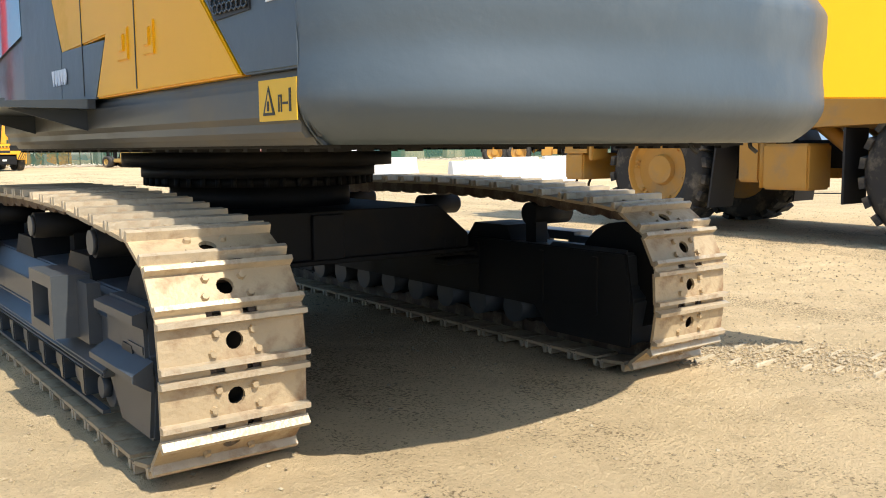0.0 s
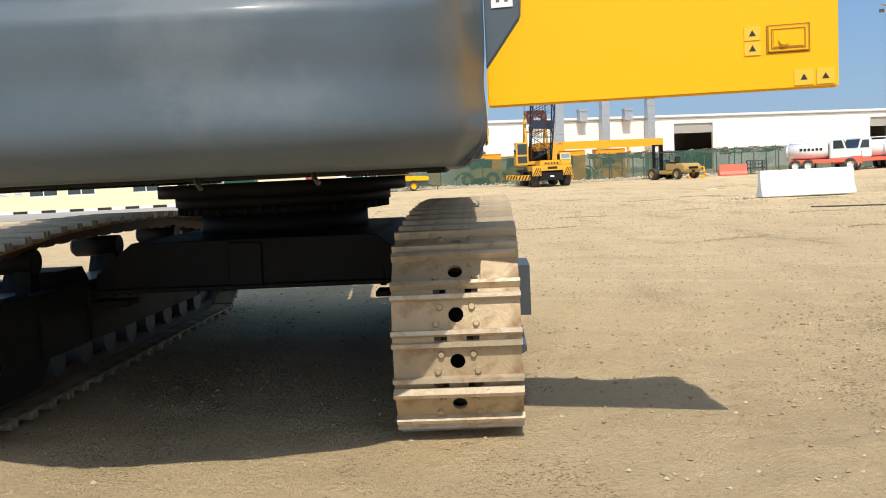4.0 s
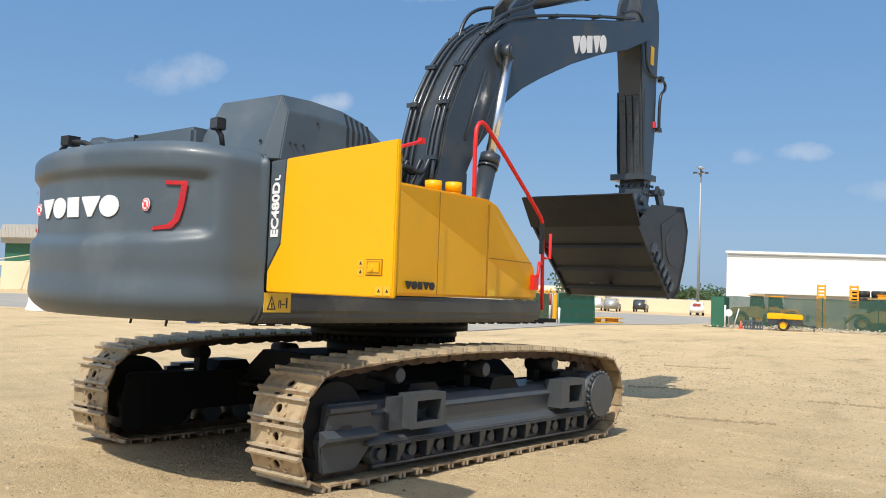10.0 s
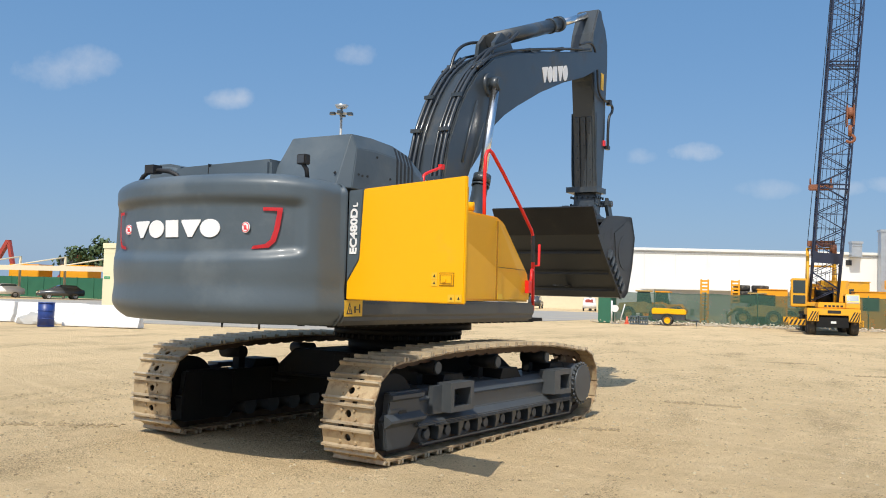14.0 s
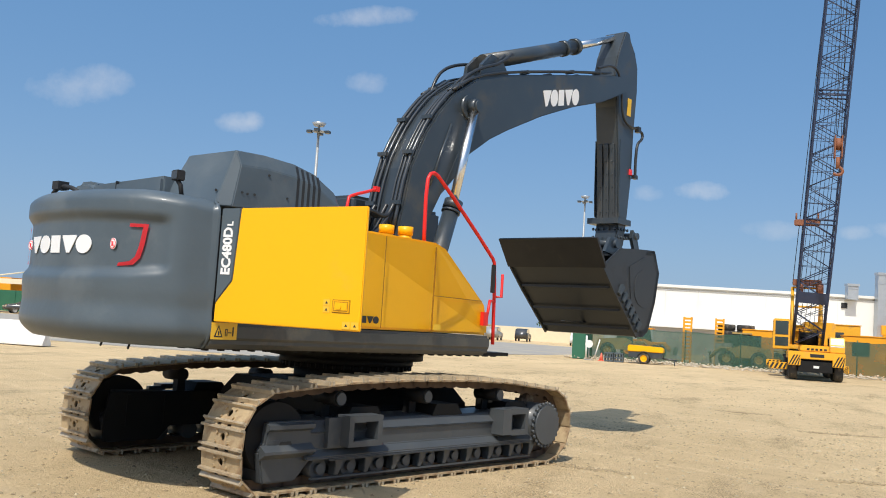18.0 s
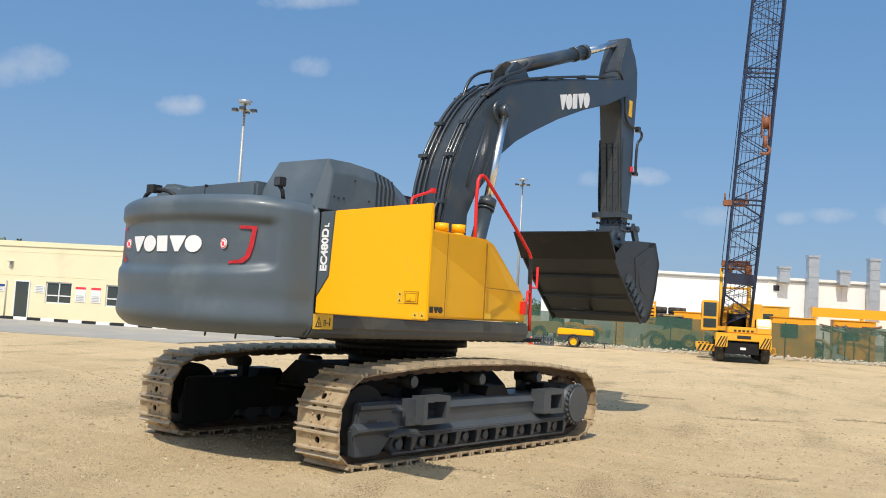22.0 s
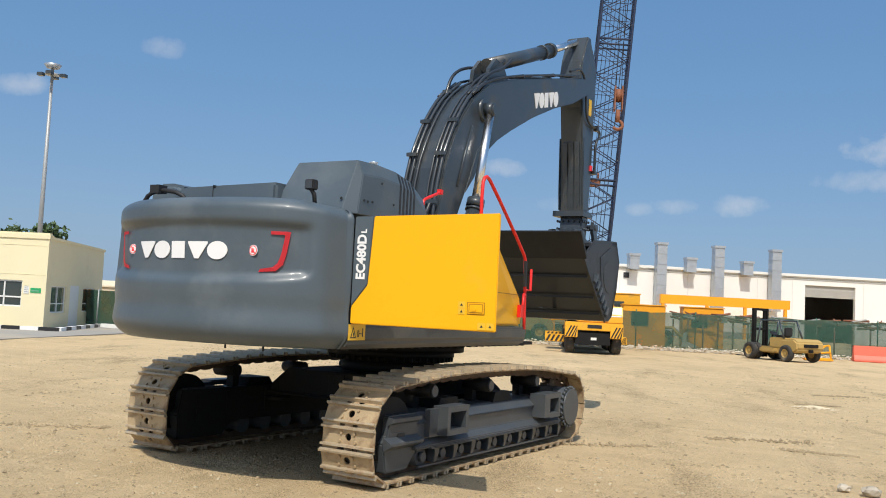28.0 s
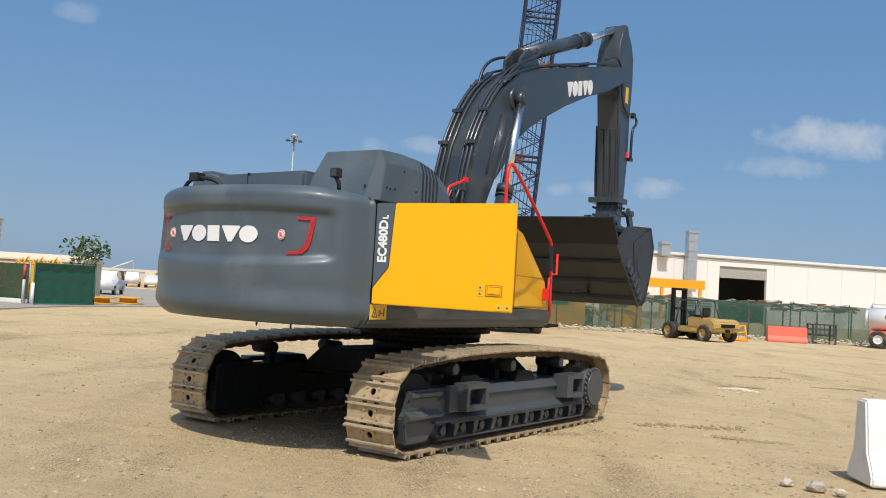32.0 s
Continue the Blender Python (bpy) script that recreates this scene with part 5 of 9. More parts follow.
CONC_W = material("whitewashed_concrete", (0.82, 0.82, 0.80), 0.8, vary=0.06, scale=3.0, bump=0.3, bump_scale=25, dirt=(0.56, 0.51, 0.42), dirt_amount=0.2, dirt_scale=2.0)
PLAST_R = material("faded_red_plastic", (0.82, 0.15, 0.09), 0.55, vary=0.08)
BLUE = material("blue_drum_paint", (0.02, 0.05, 0.22), 0.4, vary=0.15, dirt=(0.2, 0.17, 0.12), dirt_amount=0.15)
CRANE_BLUE = material("crane_lattice_paint", (0.022, 0.034, 0.075), 0.5, vary=0.2)
CRANE_Y = material("crane_yellow", (0.80, 0.40, 0.02), 0.45, vary=0.08, dirt=(0.35, 0.22, 0.10), dirt_amount=0.2)
TAN_Y = material("faded_forklift_yellow", (0.46, 0.31, 0.10), 0.55, vary=0.1, dirt=(0.25, 0.19, 0.11), dirt_amount=0.25)
TRUCK_Y = material("hauler_yellow", (0.50, 0.26, 0.045), 0.5, vary=0.12, dirt=(0.30, 0.22, 0.12), dirt_amount=0.35, dirt_scale=1.5)
TYRE = material("dusty_tyre", (0.035, 0.033, 0.030), 0.85, vary=0.2, bump=0.2, bump_scale=30, dirt=(0.25, 0.21, 0.15), dirt_amount=0.3, dirt_scale=3.0)
RUST = material("rusty_hook", (0.24, 0.09, 0.045), 0.7, vary=0.25, scale=4.0)
POLE = material("galvanised_pole", (0.36, 0.37, 0.37), 0.5, metal=0.3, vary=0.08)
CAR_W = material("white_car_paint", (0.78, 0.78, 0.77), 0.25, vary=0.03, coat=0.6)
CAR_D = material("dark_car_paint", (0.05, 0.055, 0.06), 0.25, vary=0.05, coat=0.6)
GREEN = material("green_panel", (0.025, 0.13, 0.075), 0.6, vary=0.15, scale=1.0)
TEAL = material("teal_padded_sheet", (0.012, 0.095, 0.062), 0.5, vary=0.12, scale=1.0, coat=0.1)
GREEN_SIGN = material("green_sign", (0.02, 0.35, 0.12), 0.5, vary=0.05)
LEAF = material("tree_leaf", (0.055, 0.095, 0.03), 0.7, vary=0.3, scale=2.0, random_tint=0.2)
BARK = material("tree_bark", (0.16, 0.11, 0.07), 0.9, vary=0.2)
CANVAS = material("cream_canvas", (0.72, 0.62, 0.44), 0.8, vary=0.06)
TENT_R = material("red_machine_paint", (0.42, 0.07, 0.05), 0.5, vary=0.15)
DARK_IN = material("dark_interior", (0.025, 0.026, 0.03), 0.8, vary=0.2)
SHUTTER = material("grey_roller_shutter", (0.42, 0.40, 0.36), 0.6, vary=0.08)


def mesh_cloth(name, colour, cover):
    """Shade cloth: half covered by threads, half open."""
    m = bpy.data.materials.new(name)
    m.use_nodes = True
    nt = m.node_tree
    b = nt.nodes["Principled BSDF"]
    b.inputs["Base Color"].default_value = (*colour, 1)
    b.inputs["Roughness"].default_value = 0.8
    tr = nt.nodes.new("ShaderNodeBsdfTransparent")
    mx = nt.nodes.new("ShaderNodeMixShader")
    n = nt.nodes.new("ShaderNodeTexNoise")
    n.inputs["Scale"].default_value = 0.8
    n.inputs["Detail"].default_value = 6
    geo = nt.nodes.new("ShaderNodeTexCoord")
    nt.links.new(geo.outputs["Object"], n.inputs["Vector"])
    rng = nt.nodes.new("ShaderNodeMapRange")
    rng.inputs["To Min"].default_value, rng.inputs["To Max"].default_value = cover - 0.15, min(1, cover + 0.15)
    nt.links.new(n.outputs["Fac"], rng.inputs["Value"])
    nt.links.new(rng.outputs["Result"], mx.inputs[0])
    nt.links.new(tr.outputs[0], mx.inputs[1])
    nt.links.new(b.outputs[0], mx.inputs[2])
    nt.links.new(mx.outputs[0], nt.nodes["Material Output"].inputs["Surface"])
    return m


CLOTH = mesh_cloth("green_shade_cloth", (0.030, 0.085, 0.058), 0.80)


PATH_Y = [row[2] for row in MACHINE_ROWS]
PATH_X = [row[1] for row in MACHINE_ROWS]


def rutted(x, y):
    """Height of the packed sand: soft swells, and rucked-up dirt where machines turned."""
    h = 0.03 * noise.noise(Vector((x * 0.18, y * 0.18, 0.3))) + 0.012 * noise.noise(Vector((x * 0.9, y * 0.9, 1.7)))
    near = math.exp(-((x - 5.5) / 3.2) ** 2 - ((y - 1.0) / 4.0) ** 2)
    near += 0.8 * math.exp(-((x + 1.6) / 0.9) ** 2 - ((y + 2.0) / 3.5) ** 2)
    h += near * 0.055 * abs(noise.noise(Vector((x * 2.6, y * 2.6, 5.0)))) * 2
    h += near * 0.02 * noise.noise(Vector((x * 9, y * 9, 2.0)))
    h += 0.008 * noise.noise(Vector((x * 2.7, y * 2.7, 4.4))) + 0.005 * noise.noise(Vector((x * 7.0, y * 7.0, 8.4)))
    # prints of track shoes behind the machine
    if y < 1.5 and 0.95 < abs(x + 0.05) < 1.75:
        h += 0.014 * max(-0.4, math.sin(y * 32.0)) * step(1.5, 0.3, y)
    # faint shoe prints along the line that machines follow
    if 1.5 <= y < 26:
        lat = x - np.interp(y, PATH_Y, PATH_X)
        if 0.95 < abs(lat) < 1.85:
            h += 0.006 * max(-0.5, math.sin((y + 0.3 * x) * 31.0)) * (0.4 + noise.noise(Vector((x * 0.6, y * 0.6, 3.3))))
    # old wheel ruts crossing the yard
    for a, b, k in ((0.55, 2.0, 31.0), (0.42, 9.5, 27.0), (-0.25, 14.5, 36.0)):
        d = abs(y - a * x - b - 0.02 * (x - 4) ** 2)
        if d < 0.8:
            h += (-0.014 * math.exp(-((d - 0.35) / 0.16) ** 2) * (1 + 0.5 * math.sin(x * k)))
    return h


def step(a, b, v):
    k = min(1.0, max(0.0, (v - a) / (b - a)))
    return k * k * (3 - 2 * k)


bm = bmesh.new()
def axis_steps(a, b, fine0, fine1, step, coarse):
    vals, v = [], a
    while v < b:
        vals.append(v)
        v += step if fine0 <= v < fine1 else coarse
    return vals + [b]


gx = axis_steps(-30, 40, -7, 15, 0.085, 2.0)
gy = axis_steps(-14, 72, -7, 27, 0.085, 2.0)
gv = []
for y in gy:
    line = []
    for x in gx:
        edge = min(1.0, min(x + 30, 40 - x, y + 14, 72 - y) / 6)
        line.append(bm.verts.new((x, y, (rutted(x, y) - 0.02) * max(0.0, edge))))
    gv.append(line)
for j in range(len(gy) - 1):
    for i in range(len(gx) - 1):
        bm.faces.new((gv[j][i], gv[j][i + 1], gv[j + 1][i + 1], gv[j + 1][i])).smooth = True
far = 2500.0
ring_in = [gv[0][0], gv[0][-1], gv[-1][-1], gv[-1][0]]
corner = [bm.verts.new(p) for p in ((-far, -far, 0), (far, -far, 0), (far, far, 0), (-far, far, 0))]
bm.faces.new([corner[0], corner[1]] + [v for v in gv[0][::-1]])
bm.faces.new([corner[1], corner[2]] + [gv[j][-1] for j in range(len(gy) - 1, -1, -1)])
bm.faces.new([corner[2], corner[3]] + [v for v in gv[-1]])
bm.faces.new([corner[3], corner[0]] + [gv[j][0] for j in range(len(gy))])
me = bpy.data.meshes.new("ground")
bmesh.ops.recalc_face_normals(bm, faces=bm.faces)
bm.to_mesh(me)
bm.free()
me.materials.append(SAND)
ground = tagged(new("ground", me), "pale packed sand yard with tyre and track marks", "ground", kind="structure")

# asphalt road past the buildings
bm = bmesh.new()
prism(bm, [(-9.5, 39.0), (-9.6, 57.0), (-6.0, 68.0), (-4.0, 80.0), (-2.0, 110.0), (-40.0, 110.0), (-60.0, 80.0), (-70.0, 60.0), (-60.0, 37.0), (-30.0, 37.0)], -0.05, 0.012, axis="z")
thing("road", bm, ASPHALT, Matrix.Identity(4), "dusty grey asphalt road beside the yard", "road", kind="structure")

# scattered stones on the sand
rs = random.Random(5)
def pebble(bm, x, y, z, r):
    k = rs.random() * 6.28
    pts = []
    for i in range(5):
        a = k + i * 1.257 + rs.uniform(-0.3, 0.3)
        pts.append(Vector((x + r * math.cos(a) * rs.uniform(0.7, 1.2), y + r * math.sin(a) * rs.uniform(0.7, 1.2), z + r * rs.uniform(0.0, 0.25))))
    base = [bm.verts.new(p) for p in pts]
    top = bm.verts.new((x + rs.uniform(-0.2, 0.2) * r, y + rs.uniform(-0.2, 0.2) * r, z + r * rs.uniform(0.5, 0.9)))
    low = bm.verts.new((x, y, z - 0.5 * r))
    for i in range(5):
        bm.faces.new((base[i], base[(i + 1) % 5], top))
        bm.faces.new((base[(i + 1) % 5], base[i], low))


def strew(count_a, count_b, count_c):
    bm = bmesh.new()
    for _ in range(count_a):
        x, y = rs.uniform(-6, 15), rs.uniform(-6, 30)
        pebble(bm, x, y, rutted(x, y) - 0.018, rs.choice((0.004, 0.006, 0.008, 0.010, 0.014)))
    for _ in range(count_b):
        x, y = rs.gauss(5.6, 1.8), rs.gauss(1.5, 2.6)
        pebble(bm, x, y, rutted(x, y) - 0.015, rs.choice((0.004, 0.006, 0.008, 0.011, 0.015)))
    for _ in range(count_c):
        x, y = rs.uniform(-4, 14), rs.uniform(-4, 27)
        pebble(bm, x, y, rutted(x, y) - 0.02, rs.choice((0.006, 0.008, 0.011, 0.016)) * (1 + 0.03 * y))
    for _ in range(count_c // 2):
        x, y = rs.uniform(-4, 24), rs.uniform(24, 48)
        pebble(bm, x, y, rutted(x, y) - 0.024, rs.choice((0.012, 0.016, 0.022, 0.03)))
    return bm


thing("gravel", strew(1800, 1200, 3500), CLOD, Matrix.Identity(4), "small pale stones strewn over the sand", "gravel", kind="stuff")
thing("dirt_clods", strew(3600, 2400, 11000), DARK_CLOD, Matrix.Identity(4), "small brown dirt clods strewn over the sand", "dirt clods", kind="stuff")
# broken earth and cleat prints where a crawler has turned
bm = bmesh.new()
for _ in range(4200):
    s_, q_ = rs.uniform(-0.1, 2.4), rs.gauss(0.12, 0.22)
    x, y = 1.50 + 0.49 * s_ + 0.87 * q_, -2.40 - 0.87 * s_ + 0.49 * q_
    pebble(bm, x, y, rutted(x, y) - 0.011, rs.choice((0.003, 0.004, 0.006, 0.008, 0.012)))
thing("broken_earth", bm, EARTH, Matrix.Identity(4), "strip of broken brown earth behind the crawler", "earth", kind="stuff")
# ridges of earth pushed up by turning tracks: middle, length, width, way
bm = bmesh.new()
for cx_, cy_, long_, wide_, way_ in ((3.8, 16.3, 1.6, 0.12, 5), (5.4, 19.9, 1.2, 0.15, -8), (8.6, 21.4, 1.0, 0.12, 10), (2.4, 20.5, 1.4, 0.14, 15), (10.4, 17.8, 1.3, 0.12, -5), (-1.6, 13.6, 1.8, 0.2, 22),
                                 (14.3, 36.5, 1.0, 0.12, 0), (15.7, 39.6, 1.4, 0.16, 5), (16.8, 37.6, 1.2, 0.14, -6), (11.4, 29.5, 1.6, 0.2, 8), (12.0, 28.6, 1.0, 0.16, -10), (9.0, 28.0, 1.5, 0.16, 14),
                                 (7.2, 31.5, 1.3, 0.14, -4), (13.4, 24.4, 1.4, 0.18, 12), (15.0, 27.2, 1.1, 0.14, 0), (17.8, 33.0, 1.5, 0.16, 6), (6.4, 12.0, 1.2, 0.1, 18), (9.4, 13.2, 1.0, 0.1, -12), (2.0, 26.5, 1.6, 0.18, 10), (-2.4, 22.0, 1.5, 0.16, 4)):
    c_, d_ = math.cos(radians(way_)), math.sin(radians(way_))
    for _ in range(200):
        a, b = rs.uniform(-0.5, 0.5) * long_, rs.gauss(0, 0.4) * wide_
        x, y = cx_ + c_ * a - d_ * b, cy_ + d_ * a + c_ * b
        pebble(bm, x, y, rutted(x, y) - 0.018, rs.choice((0.008, 0.012, 0.016, 0.024, 0.032)))
thing("earth_ridges", bm, DARK_CLOD, Matrix.Identity(4), "short ridges of rucked brown earth on the sand", "earth", kind="stuff")
bm = bmesh.new()
for k in range(11):
    s_ = 0.15 + k * 0.2 + rs.uniform(-0.04, 0.04)
    for q in (-0.12, 0.3):
        x0, y0 = 1.50 + 0.49 * s_ + 0.87 * q, -2.40 - 0.87 * s_ + 0.49 * q
        half = rs.uniform(0.08, 0.17)
        pts = [(x0 + 0.99 * a - 0.15 * b, y0 + 0.15 * a + 0.99 * b) for a, b in ((-half, -0.012), (half, -0.014), (half * 0.9, 0.012), (-half * 0.9, 0.014))]
        low = [bm.verts.new((x, y, rutted(x, y) - 0.03)) for x, y in pts]
        mid = [bm.verts.new((0.9 * x + 0.1 * pts[(n + 2) % 4][0], 0.9 * y + 0.1 * pts[(n + 2) % 4][1], rutted(x, y) - 0.006)) for n, (x, y) in enumerate(pts)]
        bm.faces.new(mid)
        for n in range(4):
            bm.faces.new((low[n], low[(n + 1) % 4], mid[(n + 1) % 4], mid[n]))
bmesh.ops.recalc_face_normals(bm, faces=bm.faces[:])
thing("cleat_prints", bm, CLOD, Matrix.Identity(4), "pale packed cleat prints pressed in the sand", "prints", kind="stuff")
bm = bmesh.new()
for _ in range(7000):
    x = rs.uniform(-4, 62)
    pebble(bm, x, 67.3 + rs.gauss(0, 0.6) + 0.02 * x, max(0.0, rs.gauss(0.06, 0.08)), rs.choice((0.02, 0.03, 0.045, 0.06, 0.09)))
thing("rubble_bank", bm, STONE, Matrix.Identity(4), "low bank of pale rubble along the fence", "rubble", kind="stuff")


def stone(x, y, r, label):
    bm = bmesh.new()
    bmesh.ops.create_icosphere(bm, subdivisions=2, radius=r)
    for v in bm.verts:
        k = 1 + 0.55 * noise.noise(v.co * (2.2 / r) + Vector((x, y, 0)))
        v.co = Vector((v.co.x * k * 1.2, v.co.y * k, v.co.z * k * 0.7))
    thing("stone", bm, STONE, Matrix.Translation((x, y, r * 0.35)), label, "stone", "stones by the barrier")


bm = bmesh.new()
for _ in range(700):
    a, q = rs.uniform(0, 6.283), abs(rs.gauss(0, 0.36))
    x, y = 14.0 + 0.75 * q * math.cos(a), 35.7 + 0.6 * q * math.sin(a)
    pebble(bm, x, y, rutted(x, y) - 0.02 + 0.05 * math.exp(-(q / 0.35) ** 2), rs.choice((0.008, 0.012, 0.016, 0.024)))
thing("spilled_grit", bm, CANVAS, Matrix.Identity(4), "small low heap of spilled pale grit", "grit", kind="stuff")

stone(11.62, 25.50, 0.085, "loose grey stone on the sand")
stone(11.40, 25.68, 0.06, "small loose grey stone on the sand")
stone(11.79, 25.36, 0.055, "flat chip of stone beside the barrier")

# ---- boundary fence with shade cloth ----
fence = empty("boundary_fence", Matrix.Translation((0, 69, 0)), "green shade-cloth fence on thin steel posts", "fence")
bays = [(-3.4, 69.3)] + [(-3.4 + 3.4 * i, 69.3 + 0.012 * (3.4 * i)) for i in range(1, 31)]
for i, (x, y) in enumerate(bays):
    bm = bmesh.new()
    cyl(bm, (x, y - 69, 0), (x, y - 69, 2.25), 0.035, seg=8)
    part("fence_post", bm, GREEN, fence)
for (x0, y0), (x1, y1) in zip(bays, bays[1:]):
    bm = bmesh.new()
    n = 8
    cols = []
    for i in range(n + 1):
        x, y = x0 + (x1 - x0) * i / n, y0 + (y1 - y0) * i / n
        bow = 0.06 * math.sin(math.pi * i / n) + 0.03 * noise.noise(Vector((x, 0, 0)))
        cols.append([bm.verts.new((x, y - 69 - 0.04 - bow * (0.4 + 0.6 * math.sin(math.pi * k / 3)), 0.08 + 2.05 * k / 3 + 0.03 * math.sin(x * 2.1) * (k == 3))) for k in range(4)])
    for a, b in zip(cols, cols[1:]):
        for k in range(3):
            bm.faces.new((a[k], b[k], b[k + 1], a[k + 1])).smooth = True
    part("shade_cloth", bm, CLOTH, fence)

# ---- long white warehouse ----
HALL_TURN = radians(14)


def hx(x):
    """Place along the hall's front of the point seen at x on a line square to the yard."""
    k = (x - 8.0) / 106.4
    return (8.0 + k * 106.4 - 20.0) / (math.cos(HALL_TURN) - k * math.sin(HALL_TURN))


hall = empty("warehouse", pose(20, 118, 0, 0, 0, 14), "long white-clad warehouse with roller doors and roof ducts", "building")
bm = bmesh.new()
x_doors = [(hx(36.6), hx(41.9)), (hx(63.2), hx(68.6))]
HL, HR, ASKEW = hx(-9.3), hx(80.0), 0.2
cuts = [HL] + [v for d in x_doors for v in d] + [84.0]
outline = [(cuts[0], 0)]
for a, b in x_doors:
    outline += [(a, 0), (a, 6.5), (b, 6.5), (b, 0)]
outline += [(HR, 0), (HR, 7.55), (cuts[0], 7.55)]
prism(bm, outline, 0, 0.4, axis="y")
part("hall_wall", bm, WALL_W, hall)
for x, lean in ((HL, ASKEW), (HR - 0.4, 0.0)):
    bm = bmesh.new()
    prism(bm, [(x + 0.4 * lean, 0.4), (x + 0.4 + 0.4 * lean, 0.4), (x + 0.4 + 45 * lean, 45), (x + 45 * lean, 45)], 0, 7.55, axis="z")
    part("hall_wall", bm, WALL_W, hall)
bm = bmesh.new()
prism(bm, [(-0.10, 7.45), (0.6, 7.45), (45.4, 8.2), (45.4, 8.4), (0.6, 7.75), (-0.10, 7.72)], HL - 0.2, HR + 0.2)
for v in bm.verts:
    if v.co.x < 0:
        v.co.x += ASKEW * max(0.0, v.co.y)
part("hall_roof", bm, TRIM_W, hall, "pale low-pitched roof with a gutter edge")
bm = bmesh.new()
box(bm, HL, HR, -0.22, -0.11, 7.42, 7.66)
part("gutter", bm, FRAME_W, hall)
bm = bmesh.new()
box(bm, HL + 45 * ASKEW, HR, 44.6, 45.0, 0, 8.0)
part("hall_wall", bm, WALL_W, hall)
for z in (7.05, 7.22):
    bm = bmesh.new()
    box(bm, HL, HR, -0.05, -0.002, z, z + 0.05)
    part("eaves_trim", bm, SHUTTER, hall)
for i in range(24):
    x = hx(-6 + i * 3.75)
    if not any(a - 0.3 < x < b + 0.3 for a, b in x_doors):
        bm = bmesh.new()
        box(bm, x - 0.05, x + 0.05, -0.04, 0, 0, 7.3)
        part("cladding_seam", bm, TRIM_W, hall)
for a, b in x_doors:
    bm = bmesh.new()
    for k in range(12):
        box(bm, a, b, 0.20, 0.24 + 0.03 * (k % 2), 5.15 + k * 0.115, 5.25 + k * 0.115)
    part("roller_shutter", bm, SHUTTER, hall, "half-raised grey roller shutter")
    bm = bmesh.new()
    box(bm, a - 0.5, b + 0.5, 18, 18.3, 0, 7.3)
    part("hall_inside", bm, DARK_IN, hall)
for x, top, w, low in [(hx(q), *rest) for q, *rest in ((17.7, 8.9, 1.1, 7.2), (20.7, 10.3, 1.1, 3.3), (23.9, 8.8, 1.1, 7.2), (26.9, 10.3, 1.1, 3.3), (30.0, 8.75, 1.1, 7.2), (33.0, 10.25, 1.1, 3.3))]:
    bm = bmesh.new()
    box(bm, x - w / 2, x + w / 2, -1.2, -0.25, low, top - 0.2)
    duct = part("roof_duct", bm, GALV, hall, "square galvanised air duct")
    z = low
    while z < top - 0.1:
        h = min(1.15, top - z)
        bm = bmesh.new()
        box(bm, x - w / 2 - 0.04, x + w / 2 + 0.04, -1.24, -0.21, z - 0.03, z + 0.03)
        part("duct_flange", bm, GALV, duct)
        bm = bmesh.new()
        prism(bm, [(x - w / 2, z + 0.05), (x - w / 2 + 0.08, z + 0.05), (x + w / 2, z + h - 0.05), (x + w / 2 - 0.08, z + h - 0.05)], -1.22, -1.19, axis="y")
        part("duct_crease", bm, GALV, duct)
        z += h
    bm = bmesh.new()
    box(bm, x - w / 2 - 0.1, x + w / 2 + 0.1, -1.3, -0.2, top - 0.25, top)
    part("duct_cap", bm, GALV, duct)
bm = bmesh.new()
box(bm, hx(20.0), hx(33.6), -3.0, -2.6, 3.5, 4.5)
for x in [hx(q) for q in (20.3, 25, 29, 33.2)]:
    box(bm, x - 0.15, x + 0.15, -2.95, -2.65, 0, 3.5)
part("gantry_beam", bm, ORANGE, hall, "orange-yellow gantry beam")
bm = bmesh.new()
box(bm, hx(16.9), hx(17.5), -0.12, 0, 6.2, 6.8)
part("wall_vent", bm, DARK_IN, hall)

# ---- cream office ----
office = empty("site_office", Matrix.Translation((-12.8, 51.6, 0)) @ pose(0, 0, 0, 0, 0, 4.5), "single-storey cream-rendered site office", "building")
bm = bmesh.new()
openings = [(-16.81, -15.28), (-11.95, -10.45), (-8.47, -6.84), (-6.33, -4.72), (-2.60, -1.03)]
W0, W1 = 0.93, 2.05
H_ = 4.10
prev = -18.1
for a, b in openings:
    box(bm, prev, a, 0, 0.25, 0, H_)
    box(bm, a, b, 0, 0.25, 0, W0)
    box(bm, a, b, 0, 0.25, W1, H_)
    prev = b
box(bm, prev, 0, 0, 0.25, 0, H_)
bmesh.ops.remove_doubles(bm, verts=bm.verts[:], dist=0.0005)
part("office_wall", bm, CREAM, office)
# the end wall stands askew to the front
end_turn = pose(0, 0, 0, 0, 0, 9.5)
bm = bmesh.new()
for a, b in ((0.26, 0.8), (3.1, 6.0), (8.3, 9.7)):
    box(bm, -0.25, 0, a, b, 0, H_ - 0.25)
for a, b in ((0.8, 3.1), (6.0, 8.3)):
    box(bm, -0.25, 0, a, b, 0, 0.7)
    box(bm, -0.25, 0, a, b, 1.88, H_ - 0.25)
bmesh.ops.remove_doubles(bm, verts=bm.verts[:], dist=0.0005)
part("office_wall", bm, CREAM, office, m=end_turn)
bm = bmesh.new()
box(bm, -0.03, 0.004, 3.7, 5.2, 0.05, 1.95)
part("office_door", bm, FRAME_W, office, "pale flush end door", m=end_turn)
bm = bmesh.new()
